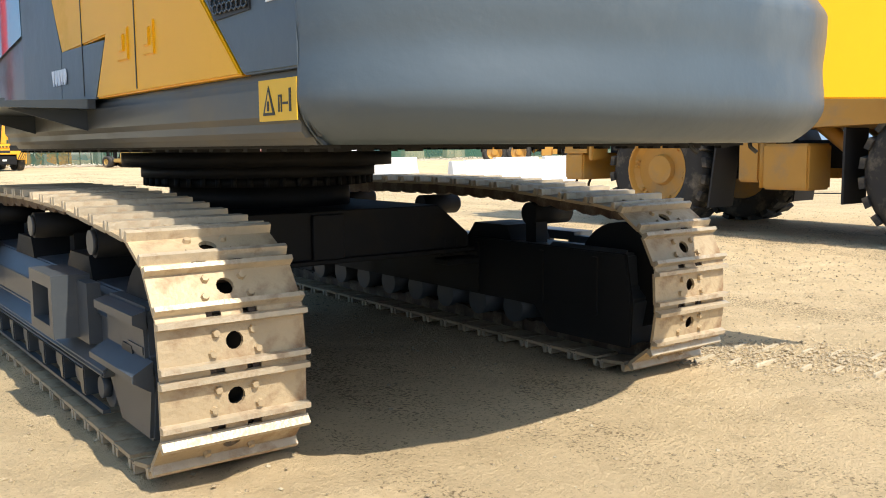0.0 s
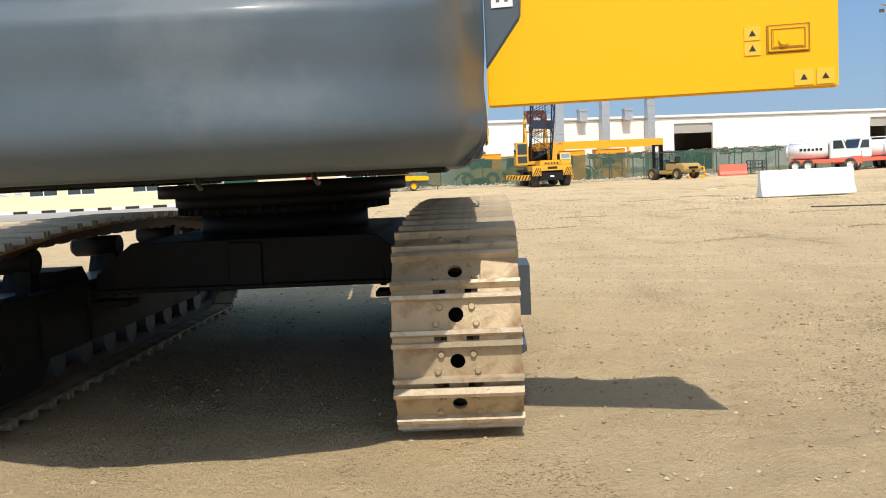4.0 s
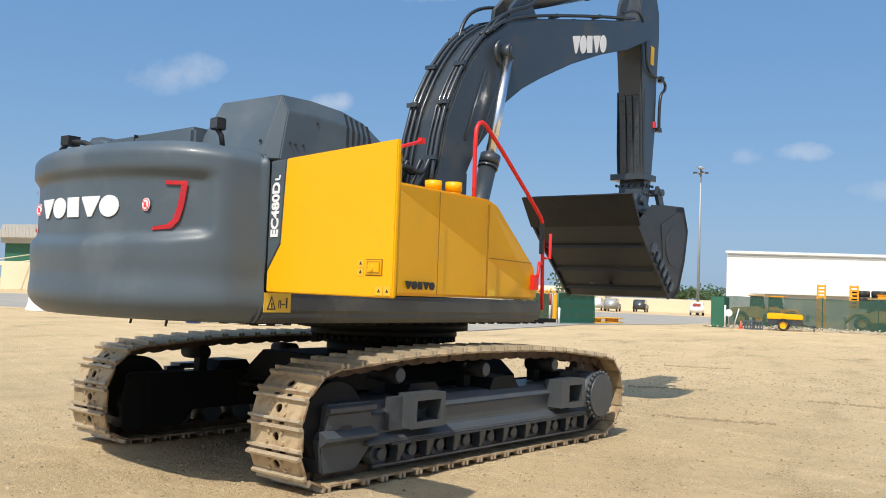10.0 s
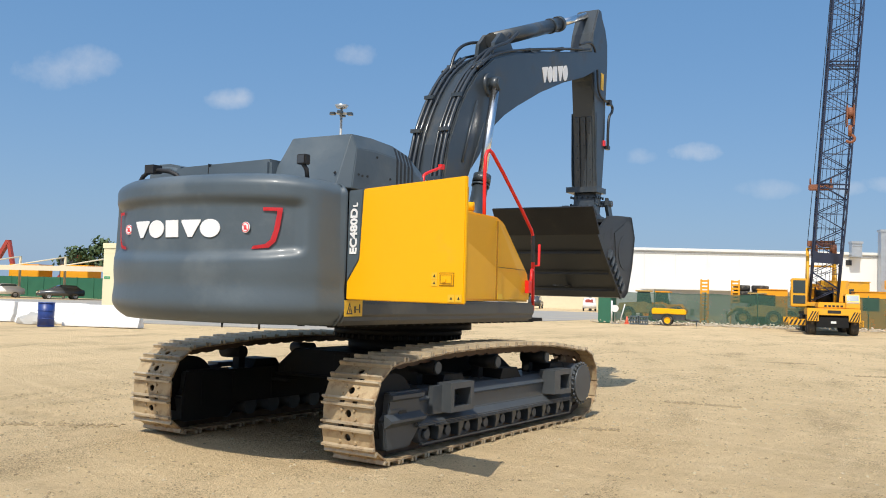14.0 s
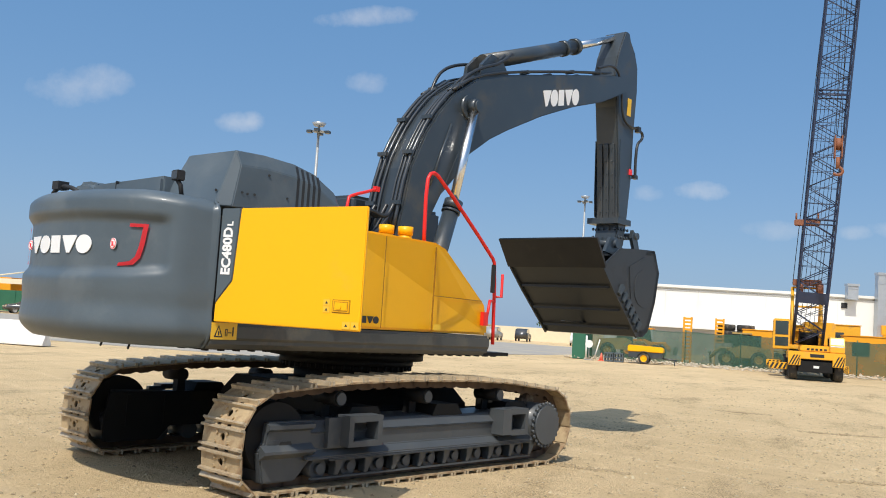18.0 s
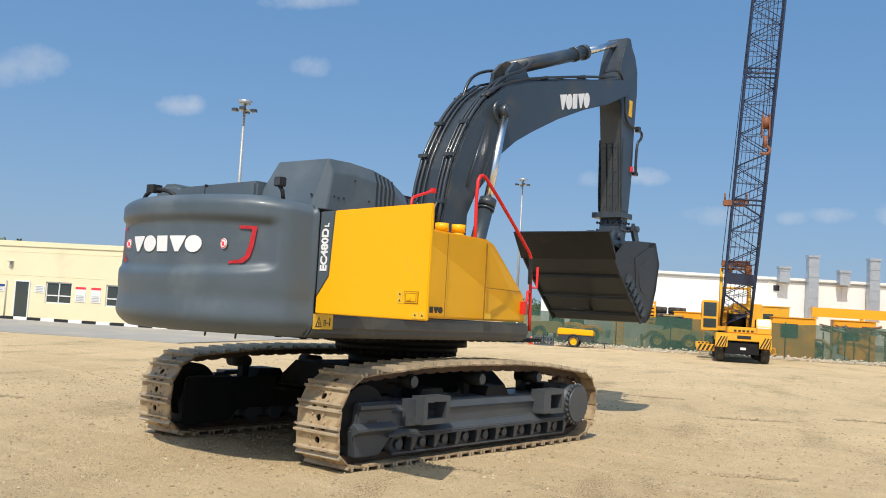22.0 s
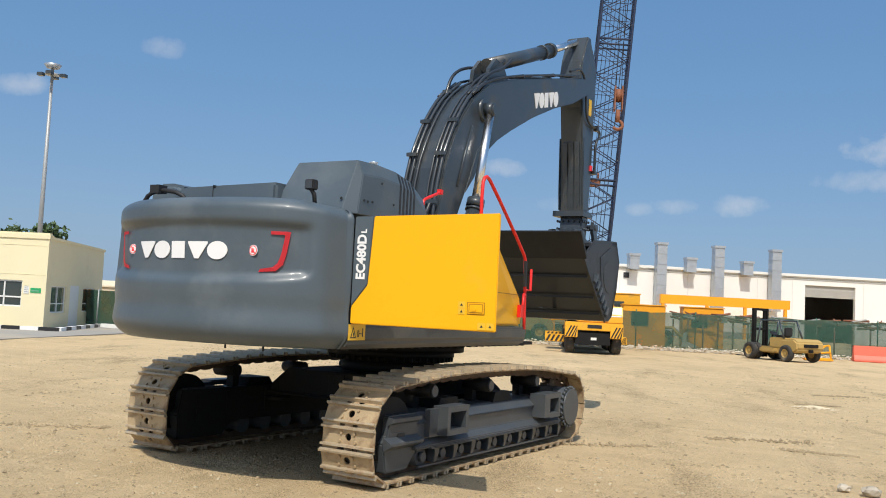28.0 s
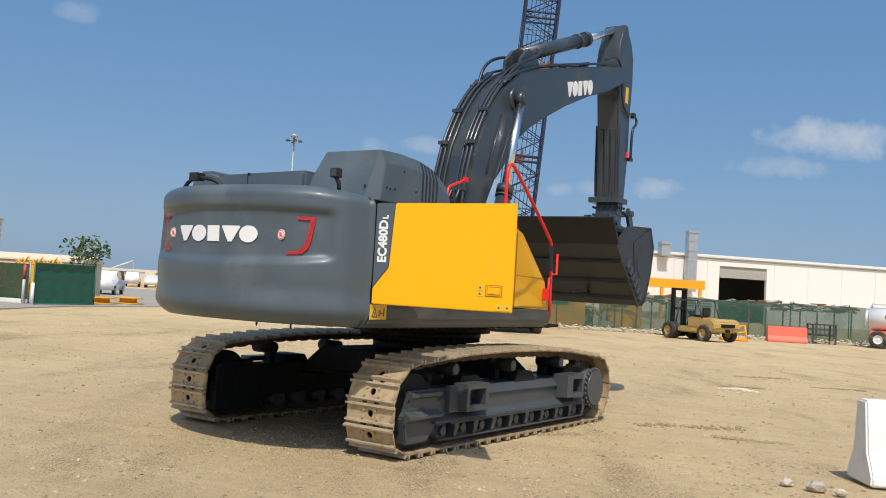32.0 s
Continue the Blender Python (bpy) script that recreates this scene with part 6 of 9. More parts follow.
prism(bm, [(-18.15, -0.05), (0.05, -0.05), (0.05 - 0.165 * 9.7, 9.62), (-18.15, 9.62)], H_ - 0.25, H_ - 0.13, axis="z")
prism(bm, [(-18.15, H_ - 0.13), (0.05, H_ - 0.13), (0.05, H_ - 0.08), (-18.15, H_ + 0.06)], -0.05, 0.3, axis="y")
for za in (2.31, 3.55):
    box(bm, -18.1, -0.05, -0.012, 0.0, za, za + 0.02)
part("parapet", bm, CREAM, office)
for k, (a, b) in enumerate(openings):
    bm = bmesh.new()
    for x0, x1, za, zb in ((a, b, W0, W0 + 0.06), (a, b, W1 - 0.06, W1), (a, a + 0.05, W0, W1), (b - 0.05, b, W0, W1), ((a + b) / 2 - 0.03, (a + b) / 2 + 0.03, W0, W1), (a, b, W0 + 0.38, W0 + 0.44)):
        box(bm, x0, x1, 0.06, 0.12, za, zb)
    wf = part("window_frame", bm, FRAME_W, office)
    bm = bmesh.new()
    box(bm, a, b, 0.10, 0.11, W0, W1)
    part("pane", bm, WINDOW, wf)
W0, W1 = 0.7, 1.88
for a, b in ((0.8, 3.1), (6.0, 8.3)):
    bm = bmesh.new()
    for y0, y1, za, zb in ((a, b, W0, W0 + 0.05), (a, b, W1 - 0.05, W1), (a, a + 0.05, W0, W1), (b - 0.05, b, W0, W1), ((a + b) / 2 - 0.025, (a + b) / 2 + 0.025, W0, W1), (a, b, W0 + 0.38, W0 + 0.43)):
        box(bm, -0.12, -0.06, y0, y1, za, zb)
    wf = part("window_frame", bm, FRAME_W, office, m=end_turn)
    bm = bmesh.new()
    box(bm, -0.11, -0.10, a, b, W0, W1)
    part("pane", bm, WINDOW, wf)
bm = bmesh.new()
box(bm, -13.68, -12.92, -0.03, 0.0, 0.12, 1.98)
part("office_door", bm, WINDOW, office, "dark glazed office door")
for x, w, za, zb, kind in ((-10.2, 0.6, 1.08, 1.86, 1), (-9.3, 0.56, 1.08, 1.86, 1), (-12.56, 0.55, 1.45, 1.82, 2), (-15.05, 0.7, 1.42, 1.8, 0), (-18.0, 0.4, 2.0, 2.14, 3), (-3.93, 0.7, 1.35, 1.85, 2), (-0.94, 0.22, 1.5, 1.8, 2), (-0.65, 0.45, 1.55, 1.75, 3)):
    bm = bmesh.new()
    box(bm, x, x + w, -0.025, 0, za, zb)
    if kind in (0, 1):
        box(bm, x, x + w, -0.03, -0.02, zb - 0.12, zb, slot=1)
    for q in range(4 if kind != 3 else 1):
        box(bm, x + 0.12 * w, x + 0.85 * w, -0.029, -0.02, za + 0.06 + q * 0.08, za + 0.09 + q * 0.08, slot=2)
    part("notice_board", bm, [GREEN_SIGN if kind == 3 else FRAME_W, RED_DECAL if kind == 1 else BLUE, POLE], office)
for x in (-14.05, -5.09):
    bm = bmesh.new()
    box(bm, x - 0.06, x + 0.06, -0.12, 0, 2.75, 3.0)
    box(bm, x - 0.16, x + 0.1, -0.25, 0, 3.0, 3.03)
    part("wall_lamp", bm, SHUTTER, office)
bm = bmesh.new()
cyl(bm, (-14.24, -0.05, 0), (-14.24, -0.05, 2.0), 0.03, seg=8)
part("drain_pipe", bm, SHUTTER, office)
bm = bmesh.new()
for x0, x1, za, zb in ((-13.75, -13.68, 0.1, 2.05), (-12.92, -12.85, 0.1, 2.05), (-13.68, -12.92, 1.98, 2.05)):
    box(bm, x0, x1, -0.05, 0, za, zb)
part("door_frame", bm, FRAME_W, office)
bm = bmesh.new()
box(bm, -18.1, -17.85, 0.25, 9.35, 0, H_ - 0.25)
part("office_wall", bm, CREAM, office)
bm = bmesh.new()
box(bm, -18.1, -2.1, 9.35, 9.6, 0, H_ - 0.25)
part("office_wall", bm, CREAM, office)
for i in range(26):
    bm = bmesh.new()
    box(bm, -19.2 + i * 0.78, -19.2 + i * 0.78 + 0.76, -1.0, -0.75, 0, 0.16)
    ob = new("kerb_stone", mesh_of("kerb_stone", bm, INK if i % 2 else CONC_W))
    ob.parent = office
for i in range(15):
    bm = bmesh.new()
    box(bm, 0.75, 1.0, -0.9 + i * 0.78, -0.9 + i * 0.78 + 0.76, 0, 0.16)
    ob = part("kerb_stone", bm, INK if i % 2 else CONC_W, office, m=end_turn)


# ---- concrete barriers ----
def barrier_mesh(length, mat):
    bm = bmesh.new()
    h = 0.84
    prism(bm, [(-0.30, 0), (0.30, 0), (0.30, 0.10), (0.17, 0.33), (0.11, h), (-0.11, h), (-0.17, 0.33), (-0.30, 0.10)], -length / 2, length / 2)
    soften(bm, 0.02, 2)
    return mesh_of("concrete_barrier", bm, mat)


BAR = barrier_mesh(3.0, CONC_W)
for x, y, turn in ((13.77, 26.06, -1), (21.45, 29.4, 1), (16.75, 17.05, 3), (18.9, 18.9, 2), (20.2, 17.7, 4), (23.5, 19.3, 1), (24.6, 24.0, 8), (29.5, 26.0, 10), (-28.7, 34.4, 4), (-23.95, 34.9, -4), (-17.3, 33.8, 14), (-20.4, 34.6, 10)):
    ob = new("concrete_barrier", BAR)
    ob.matrix_world = pose(x, y, 0, 0, 0, turn)
    tagged(ob, "whitewashed concrete road barrier on the sand", "barrier", "road barriers")
ob = new("plastic_barrier", barrier_mesh(2.1, PLAST_R))
ob.matrix_world = pose(25.8, 66.2, 0, 0, 0, -3)
tagged(ob, "faded red plastic barrier by the fence", "barrier")

# blue drum
bm = bmesh.new()
cyl(bm, (0, 0, 0), (0, 0, 0.9), 0.29, seg=24)
for z in (0.02, 0.3, 0.6, 0.88):
    cyl(bm, (0, 0, z - 0.015), (0, 0, z + 0.015), 0.305, seg=24)
thing("oil_drum", bm, BLUE, pose(-18.75, 32.4, 0), "blue steel oil drum with rolled hoops", "drum")
bm = bmesh.new()
bmesh.ops.create_icosphere(bm, subdivisions=3, radius=0.7)
for v in bm.verts:
    v.co = Vector((v.co.x * 1.2, v.co.y * 0.8, max(0, v.co.z * 0.6 + 0.2 * noise.noise(v.co * 2.5))))
thing("covered_heap", bm, SHUTTER, pose(-20.6, 33.9, 0), "low heap under a crumpled grey sheet", "heap")


# ---- floodlight poles ----
def flood_pole(x, y, h, label):
    root = empty("floodlight_pole", pose(x, y, 0), label, "light pole", "floodlight poles")
    bm = bmesh.new()
    cyl(bm, (0, 0, 0), (0, 0, h), 0.20, 0.10, seg=12)
    cyl(bm, (0, 0, 0), (0, 0, 0.05), 0.35, seg=12)
    part("pole", bm, POLE, root)
    bm = bmesh.new()
    cyl(bm, (0, 0, h - 0.75), (0, 0, h - 0.65), 0.5, seg=16)
    cyl(bm, (0, 0, h - 0.25), (0, 0, h), 0.42, 0.6, seg=16)
    part("lamp_ring", bm, GALV, root)
    for i in range(4):
        a = i * math.pi / 2 + 0.3
        bm = bmesh.new()
        c = Vector((math.cos(a), math.sin(a), 0))
        tube(bm, [(0, 0, h - 0.7), c * 0.6 + Vector((0, 0, h - 0.7))], 0.04)
        box(bm, c.x * 0.75 - 0.2, c.x * 0.75 + 0.2, c.y * 0.75 - 0.2, c.y * 0.75 + 0.2, h - 0.85, h - 0.62)
        part("floodlight", bm, GREY_DARK, root)


flood_pole(-26.8, 74.3, 17.5, "tall grey floodlight pole with a ring of lamps")
flood_pole(-13.2, 122.9, 19.2, "distant grey floodlight pole with a ring of lamps")
flood_pole(56.0, 100.0, 18.0, "grey floodlight pole behind the fence")


# ---- vehicles and machines round the yard ----
def wheel(parent, x, y, z, r, w, rim_mat, side=1, lugs=0, rim=0.56, bolts=8):
    """A tyre on an axle along x with a dished rim whose outer face looks to side."""
    bm = bmesh.new()
    prof = [(rim * r, -0.42 * w), (rim * r * 1.04, -0.5 * w), (0.86 * r, -0.5 * w), (0.97 * r, -0.42 * w), (r, -0.2 * w), (r, 0.2 * w), (0.97 * r, 0.42 * w), (0.86 * r, 0.5 * w), (rim * r * 1.04, 0.5 * w), (rim * r, 0.42 * w)]
    seg = 30
    rings = [[bm.verts.new((o, q * math.cos(2 * math.pi * k / seg), q * math.sin(2 * math.pi * k / seg))) for q, o in prof] for k in range(seg)]
    for k in range(seg):
        a, b = rings[k], rings[(k + 1) % seg]
        for i in range(len(prof) - 1):
            bm.faces.new((a[i], b[i], b[i + 1], a[i + 1])).smooth = True
    ob = part("wheel", bm, TYRE, parent, m=pose(x, y, z))
    for s, off in ((1, 0.0), (-1, 0.5)) if lugs else ():
        bm = bmesh.new()
        d = 2 * math.pi / lugs * 0.27
        pts = []
        for q in (0.955 * r, 1.035 * r):
            for o, sh in ((0.03 * w * s, 0.35), (0.52 * w * s, 0.0)):
                for e in (-d, d):
                    pts.append(bm.verts.new((o, q * math.cos(e + sh * d * 2), q * math.sin(e + sh * d * 2))))
        for f in ((0, 1, 3, 2), (4, 6, 7, 5), (0, 4, 5, 1), (2, 3, 7, 6), (0, 2, 6, 4), (1, 5, 7, 3)):
            bm.faces.new([pts[i] for i in f])
        lug = mesh_of("tread_lug", bm, TYRE)
        for k in range(lugs):
            piece = new("tread_lug", lug)
            piece.parent = ob
            piece.matrix_local = Matrix.Rotation(2 * math.pi * (k + off) / lugs, 4, "X")
    bm = bmesh.new()
    R = rim * r
    dish = [(R * 1.03, 0.50), (R * 0.98, 0.50), (R * 0.94, 0.36), (R * 0.80, 0.26), (R * 0.45, 0.24), (R * 0.40, 0.36), (R * 0.16, 0.38), (0.001, 0.38)]
    rr = [[bm.verts.new((o * w * side, q * math.cos(2 * math.pi * k / 24), q * math.sin(2 * math.pi * k / 24))) for q, o in dish] for k in range(24)]
    for k in range(24):
        for i in range(len(dish) - 1):
            bm.faces.new((rr[k][i], rr[(k + 1) % 24][i], rr[(k + 1) % 24][i + 1], rr[k][i + 1]))
    cyl(bm, (-0.45 * w * side, 0, 0), (0.2 * w * side, 0, 0), R * 1.0, seg=20)
    for k in range(bolts):
        t = 2 * math.pi * k / bolts + 0.2
        for dt in ((-0.09, 0.09) if lugs else (0,)):
            c = Vector((0, 0.84 * R * math.cos(t + dt), 0.84 * R * math.sin(t + dt)))
            cyl(bm, c + Vector((0.26 * w * side, 0, 0)), c + Vector((0.40 * w * side, 0, 0)), 0.045 * R if lugs else 0.07 * R, seg=6)
    part("rim", bm, rim_mat, ob)
    return ob


def panel(bm, x0, x1, y0, y1, z0, z1, r=0.03, slot=0):
    """A box with its edges eased."""
    sub = bmesh.new()
    box(sub, x0, x1, y0, y1, z0, z1)
    soften(sub, r, 2)
    tmp = bpy.data.meshes.new("tmp")
    sub.to_mesh(tmp)
    sub.free()
    n = len(bm.faces)
    bm.from_mesh(tmp)
    bpy.data.meshes.remove(tmp)
    bm.faces.ensure_lookup_table()
    for i in range(n, len(bm.faces)):
        bm.faces[i].material_index = slot


def hauler(m, label, deck):
    """Articulated dump truck, forward along y, its front axle over the origin."""
    root = empty("dump_truck", m, label, "dump truck", "dump trucks")
    for y in (0.0, -4.2, -5.95):
        for s in (-1, 1):
            wheel(root, s * 1.13, y, 0.91, 0.91, 0.60, TRUCK_Y, s, lugs=22, rim=0.60, bolts=6)
    bm = bmesh.new()
    for s in (-1, 1):
        box(bm, s * 0.45 - 0.12, s * 0.45 + 0.12, -7.0, -1.2, 0.95, 1.35)
        box(bm, s * 0.45 - 0.12, s * 0.45 + 0.12, -0.9, 1.7, 0.85, 1.30)
    for y in (0.0, -4.2, -5.95):
        cyl(bm, (-1.0, y, 0.91), (1.0, y, 0.91), 0.2, seg=14)
    cyl(bm, (0, -1.05, 0.7), (0, -1.05, 1.6), 0.3, seg=16)
    part("chassis", bm, UNDER, root)
    bm = bmesh.new()
    panel(bm, -1.44, 1.44, 1.55, 1.98, 0.72, 1.17, 0.03)
    for s in (-1, 1):
        prism(bm, [(1.45, 1.17), (1.98, 1.17), (1.90, 1.9), (1.55, 1.9)], s * 1.40 - 0.05, s * 1.40 + 0.05)
    part("bumper", bm, TRUCK_Y, root)
    bm = bmesh.new()
    for k in range(6):
        box(bm, -1.35 + 0.105 * k, -1.29 + 0.105 * k, 1.98, 1.985, 0.93, 1.10)
    part("plate_marks", bm, INK, root, "black bars on the bumper plate")
    for s in (-1, 1):
        bm = bmesh.new()
        tube(bm, [(s * 1.32, 1.8, 0.72), (s * 1.36, 1.8, 0.55), (s * 1.30, 1.8, 0.45), (s * 1.0, 1.8, 0.45), (s * 1.04, 1.8, 0.6), (s * 0.98, 1.8, 0.72)], 0.022, turns=1)
        part("hanging_step", bm, UNDER, root, "bent steel rod hanging below the bumper")
        bm = bmesh.new()
        panel(bm, s * 1.44 - 0.05, s * 1.44 + 0.05, 1.30, 2.0, 1.62, 2.22, 0.02)
        panel(bm, s * 1.28 - 0.2, s * 1.28 + 0.2, 1.30, 1.40, 1.05, 2.2, 0.02)
        part("front_panel", bm, TRUCK_Y, root)
        bm = bmesh.new()
        panel(bm, s * 1.50 - 0.02, s * 1.50 + 0.02, 1.78, 1.92, 1.75, 2.05, 0.01)
        part("headlamp", bm, UNDER, root)
        bm = bmesh.new()
        arc = [(1.12 * math.cos(a), 0.91 + 1.12 * math.sin(a)) for a in [radians(20 + 14 * k) for k in range(11)]]
        prism(bm, arc + [(p[0] * 1.08, 0.91 + (p[1] - 0.91) * 1.08) for p in arc[::-1]], s * 1.1 - 0.36, s * 1.1 + 0.36)
        part("fender", bm, TRUCK_Y if not deck else UNDER, root)
        bm = bmesh.new()
        flat(bm, [(s * 0.85, -0.98, 0.36), (s * 1.45, -0.98, 0.36), (s * 1.45, -1.10, 1.35), (s * 0.85, -1.10, 1.35)], thick=0.03, normal=(0, -1, 0))
        part("mud_flap", bm, BLACK, root, "black rubber mud flap")
        bm = bmesh.new()
        flat(bm, [(s * 0.85, -3.05, 0.5), (s * 1.45, -3.05, 0.5), (s * 1.45, -3.05, 1.5), (s * 0.85, -3.05, 1.5)], thick=0.03, normal=(0, -1, 0))
        part("mud_flap", bm, BLACK, root, "black rubber mud flap")
        bm = bmesh.new()
        panel(bm, s * 1.1 - 0.3, s * 1.1 + 0.3, -2.55, -1.85, 0.66, 1.30, 0.03)
        panel(bm, s * 1.1 - 0.22, s * 1.1 + 0.22, -1.75, -1.40, 0.75, 1.35, 0.03)
        cyl(bm, (s * 1.3, -1.80, 0.68), (s * 1.3, -1.80, 1.45), 0.05, seg=10)
        part("side_box", bm, TRUCK_Y, root)
        bm = bmesh.new()
        cyl(bm, (s * 0.7, -3.2, 0.9), (s * 0.7, -1.9, 1.9), 0.11, seg=14)
        cyl(bm, (s * 0.7, -1.9, 1.9), (s * 0.7, -1.3, 2.36), 0.07, seg=14, slot=1)
        part("lift_ram", bm, [TRUCK_Y, CHROME], root)
    # hood, cab and dump body
    bm = bmesh.new()
    prism(bm, [(0.1, 1.35), (1.75, 1.35), (2.0, 1.9), (1.9, 2.05), (0.1, 2.35)], -0.9, 0.9)
    soften(bm, 0.05)
    part("hood", bm, TRUCK_Y, root)
    bm = bmesh.new()
    for k in range(7):
        box(bm, -0.6, 0.6, 1.93, 1.99, 1.42 + k * 0.06, 1.45 + k * 0.06)
    part("grille", bm, UNDER, root)
    bm = bmesh.new()
    prism(bm, [(-0.95, 1.5), (0.35, 1.5), (0.45, 2.2), (0.15, 3.28), (-0.85, 3.28), (-0.95, 2.2)], -0.75, 0.75)
    soften(bm, 0.05)
    cab = part("cab", bm, TRUCK_Y, root)
    for s in (-1, 1):
        bm = bmesh.new()
        prism(bm, [(-0.8, 2.2), (0.30, 2.2), (0.08, 3.15), (-0.75, 3.15)], s * 0.755 - 0.01, s * 0.755 + 0.01)
        part("side_window", bm, WINDOW, cab)
        bm = bmesh.new()
        box(bm, s * 0.76 - 0.02, s * 0.76 + 0.02, -0.28, -0.22, 2.2, 3.2)
        part("window_post", bm, UNDER, cab)
    bm = bmesh.new()
    flat(bm, [(-0.65, 0.40, 2.3), (0.65, 0.40, 2.3), (0.6, 0.17, 3.15), (-0.6, 0.17, 3.15)], thick=0.03, normal=(0, 0.95, 0.25))
    part("windscreen", bm, WINDOW, cab)
    bm = bmesh.new()
    box(bm, -0.85, 0.85, -1.0, 0.3, 3.28, 3.34)
    part("cab_roof", bm, TRUCK_Y, cab)
    if deck:
        bm = bmesh.new()
        panel(bm, -1.62, 1.62, 0.2, 2.55, 2.24, 2.36, 0.02)
        panel(bm, -1.30, 1.30, 0.5, 2.35, 2.36, 3.35, 0.05)
        part("front_deck", bm, TRUCK_Y, root)
        bm = bmesh.new()
        for s in (-1, 1):
            tube(bm, [(s * 1.55, 0.3, 2.36), (s * 1.55, 0.3, 3.4), (s * 1.55, 2.5, 3.4), (s * 1.55, 2.5, 2.36)], 0.025)
        tube(bm, [(-1.55, 2.5, 3.4), (1.55, 2.5, 3.4)], 0.025)
        part("guard_rail", bm, TRUCK_Y, root)
    bm = bmesh.new()
    side_pts = [(-8.0, 2.75), (-6.6, 1.62), (-2.0, 1.50), (-1.55, 1.85), (-1.25, 2.9), (-1.25, 3.05), (-7.4, 2.95)]
    for s in (-1, 1):
        prism(bm, side_pts, s * 1.42 - 0.05, s * 1.42 + 0.05)
    for (ya, za), (yb, zb) in zip(side_pts[:5], side_pts[1:5]):
        flat(bm, [(-1.40, ya, za), (1.40, ya, za), (1.40, yb, zb), (-1.40, yb, zb)], thick=0.06)
    part("dump_body", bm, TRUCK_Y, root, "dusty yellow-brown steel dump body")
    for k, y in enumerate((-6.3, -5.0, -3.7, -2.4)):
        for s in (-1, 1):
            bm = bmesh.new()
            prism(bm, [(y - 0.09, 1.66), (y + 0.09, 1.66), (y + 0.14, 2.95), (y - 0.04, 2.95)], s * 1.50 - 0.04, s * 1.50 + 0.04)
            part("body_rib", bm, TRUCK_Y, root)
    bm = bmesh.new()
    prism(bm, [(-0.6, 2.9), (-0.5, 3.4), (-1.3, 3.4), (-1.3, 2.9)], -1.4, 1.4)
    part("rock_guard", bm, TRUCK_Y, root)
    return root


hauler(pose(9.78, 3.05, 0), "dusty yellow articulated dump truck parked on the sand", True)
hauler(pose(45.8, 40.6, 0, 0, 0, -133), "yellow articulated dump truck parked beyond the barriers", False)


# ---- lattice crane truck ----
def chevrons(bm, x0, x1, y, z0, z1, n, slope=0.5):
    """Dark slanting bars on a plate that faces -y."""
    w = (x1 - x0) / n
    for k in range(n):
        a = x0 + k * w
        d = slope * (z1 - z0)
        pts = [(a, z0), (a + w * 0.5, z0), (a + w * 0.5 + d, z1), (a + d, z1)]
        pts = [(min(x1, max(x0, p)), q) for p, q in pts]
        if abs(pts[0][0] - pts[1][0]) + abs(pts[2][0] - pts[3][0]) > 0.02:
            flat(bm, [(p, y, q) for p, q in pts], thick=0.006, normal=(0, -1, 0))


crane = empty("crane_truck", pose(10.5, 57.4, 0), "yellow truck crane with a tall dark blue lattice boom", "crane")
for y in (0.75, 2.2, 6.0, 7.4):
    for s in (-1, 1):
        wheel(crane, s * 1.06, y, 0.56, 0.56, 0.42, TYRE, s, rim=0.5)
bm = bmesh.new()
panel(bm, -0.55, 0.55, 0.3, 9.6, 0.55, 1.0, 0.02)
panel(bm, -1.25, 1.25, 0.3, 9.6, 1.0, 1.16, 0.02)
for y in (0.75, 2.2, 6.0, 7.4):
    cyl(bm, (-0.9, y, 0.56), (0.9, y, 0.56), 0.12, seg=10)
panel(bm, -0.85, 0.75, 0.05, 0.4, 0.40, 0.95, 0.02)
part("carrier_frame", bm, UNDER, crane)
bm = bmesh.new()
panel(bm, -1.32, 1.32, 0.0, 2.6, 1.05, 1.42, 0.03)
panel(bm, -0.75, 0.75, 0.3, 2.8, 1.42, 1.75, 0.05)
for s in (-1, 1):
    panel(bm, s * 1.03 - 0.29, s * 1.03 + 0.29, -0.03, 0.3, 0.72, 1.28, 0.02)
part("carrier_deck", bm, CRANE_Y, crane)
for s, x0 in ((-1, -1.31), (1, 0.75)):
    bm = bmesh.new()
    chevrons(bm, x0, x0 + 0.56, -0.035, 0.75, 1.25, 4)
    part("warning_stripes", bm, INK, crane, "black slanting warning stripes")
bm = bmesh.new()
box(bm, -0.13, 0.13, 0.03, 0.045, 0.62, 0.74)
part("number_plate", bm, FRAME_W, crane)
bm = bmesh.new()
box(bm, -0.3, 0.35, -0.012, 0.0, 1.16, 1.32)
for k in range(5):
    box(bm, -0.45 + 0.2 * k, -0.32 + 0.2 * k, 0.29, 0.30, 1.5, 1.6)
part("dark_grille", bm, INK, crane)
bm = bmesh.new()
prism(bm, [(0.10, 1.42), (1.6, 1.42), (1.6, 2.2), (0.35, 2.2), (0.10, 1.75)], 0.60, 1.30)
soften(bm, 0.04)
dcab = part("driver_cab", bm, CRANE_Y, crane)
bm = bmesh.new()
flat(bm, [(0.66, 0.115, 1.72), (1.24, 0.115, 1.72), (1.24, 0.31, 2.13), (0.66, 0.31, 2.13)], thick=0.02, normal=(0, -0.9, 0.4))
part("windscreen", bm, GLASS, dcab)
bm = bmesh.new()
box(bm, 0.59, 0.605, 0.45, 1.4, 1.7, 2.12)
box(bm, 1.295, 1.31, 0.45, 1.4, 1.7, 2.12)
part("side_window", bm, WINDOW, dcab)
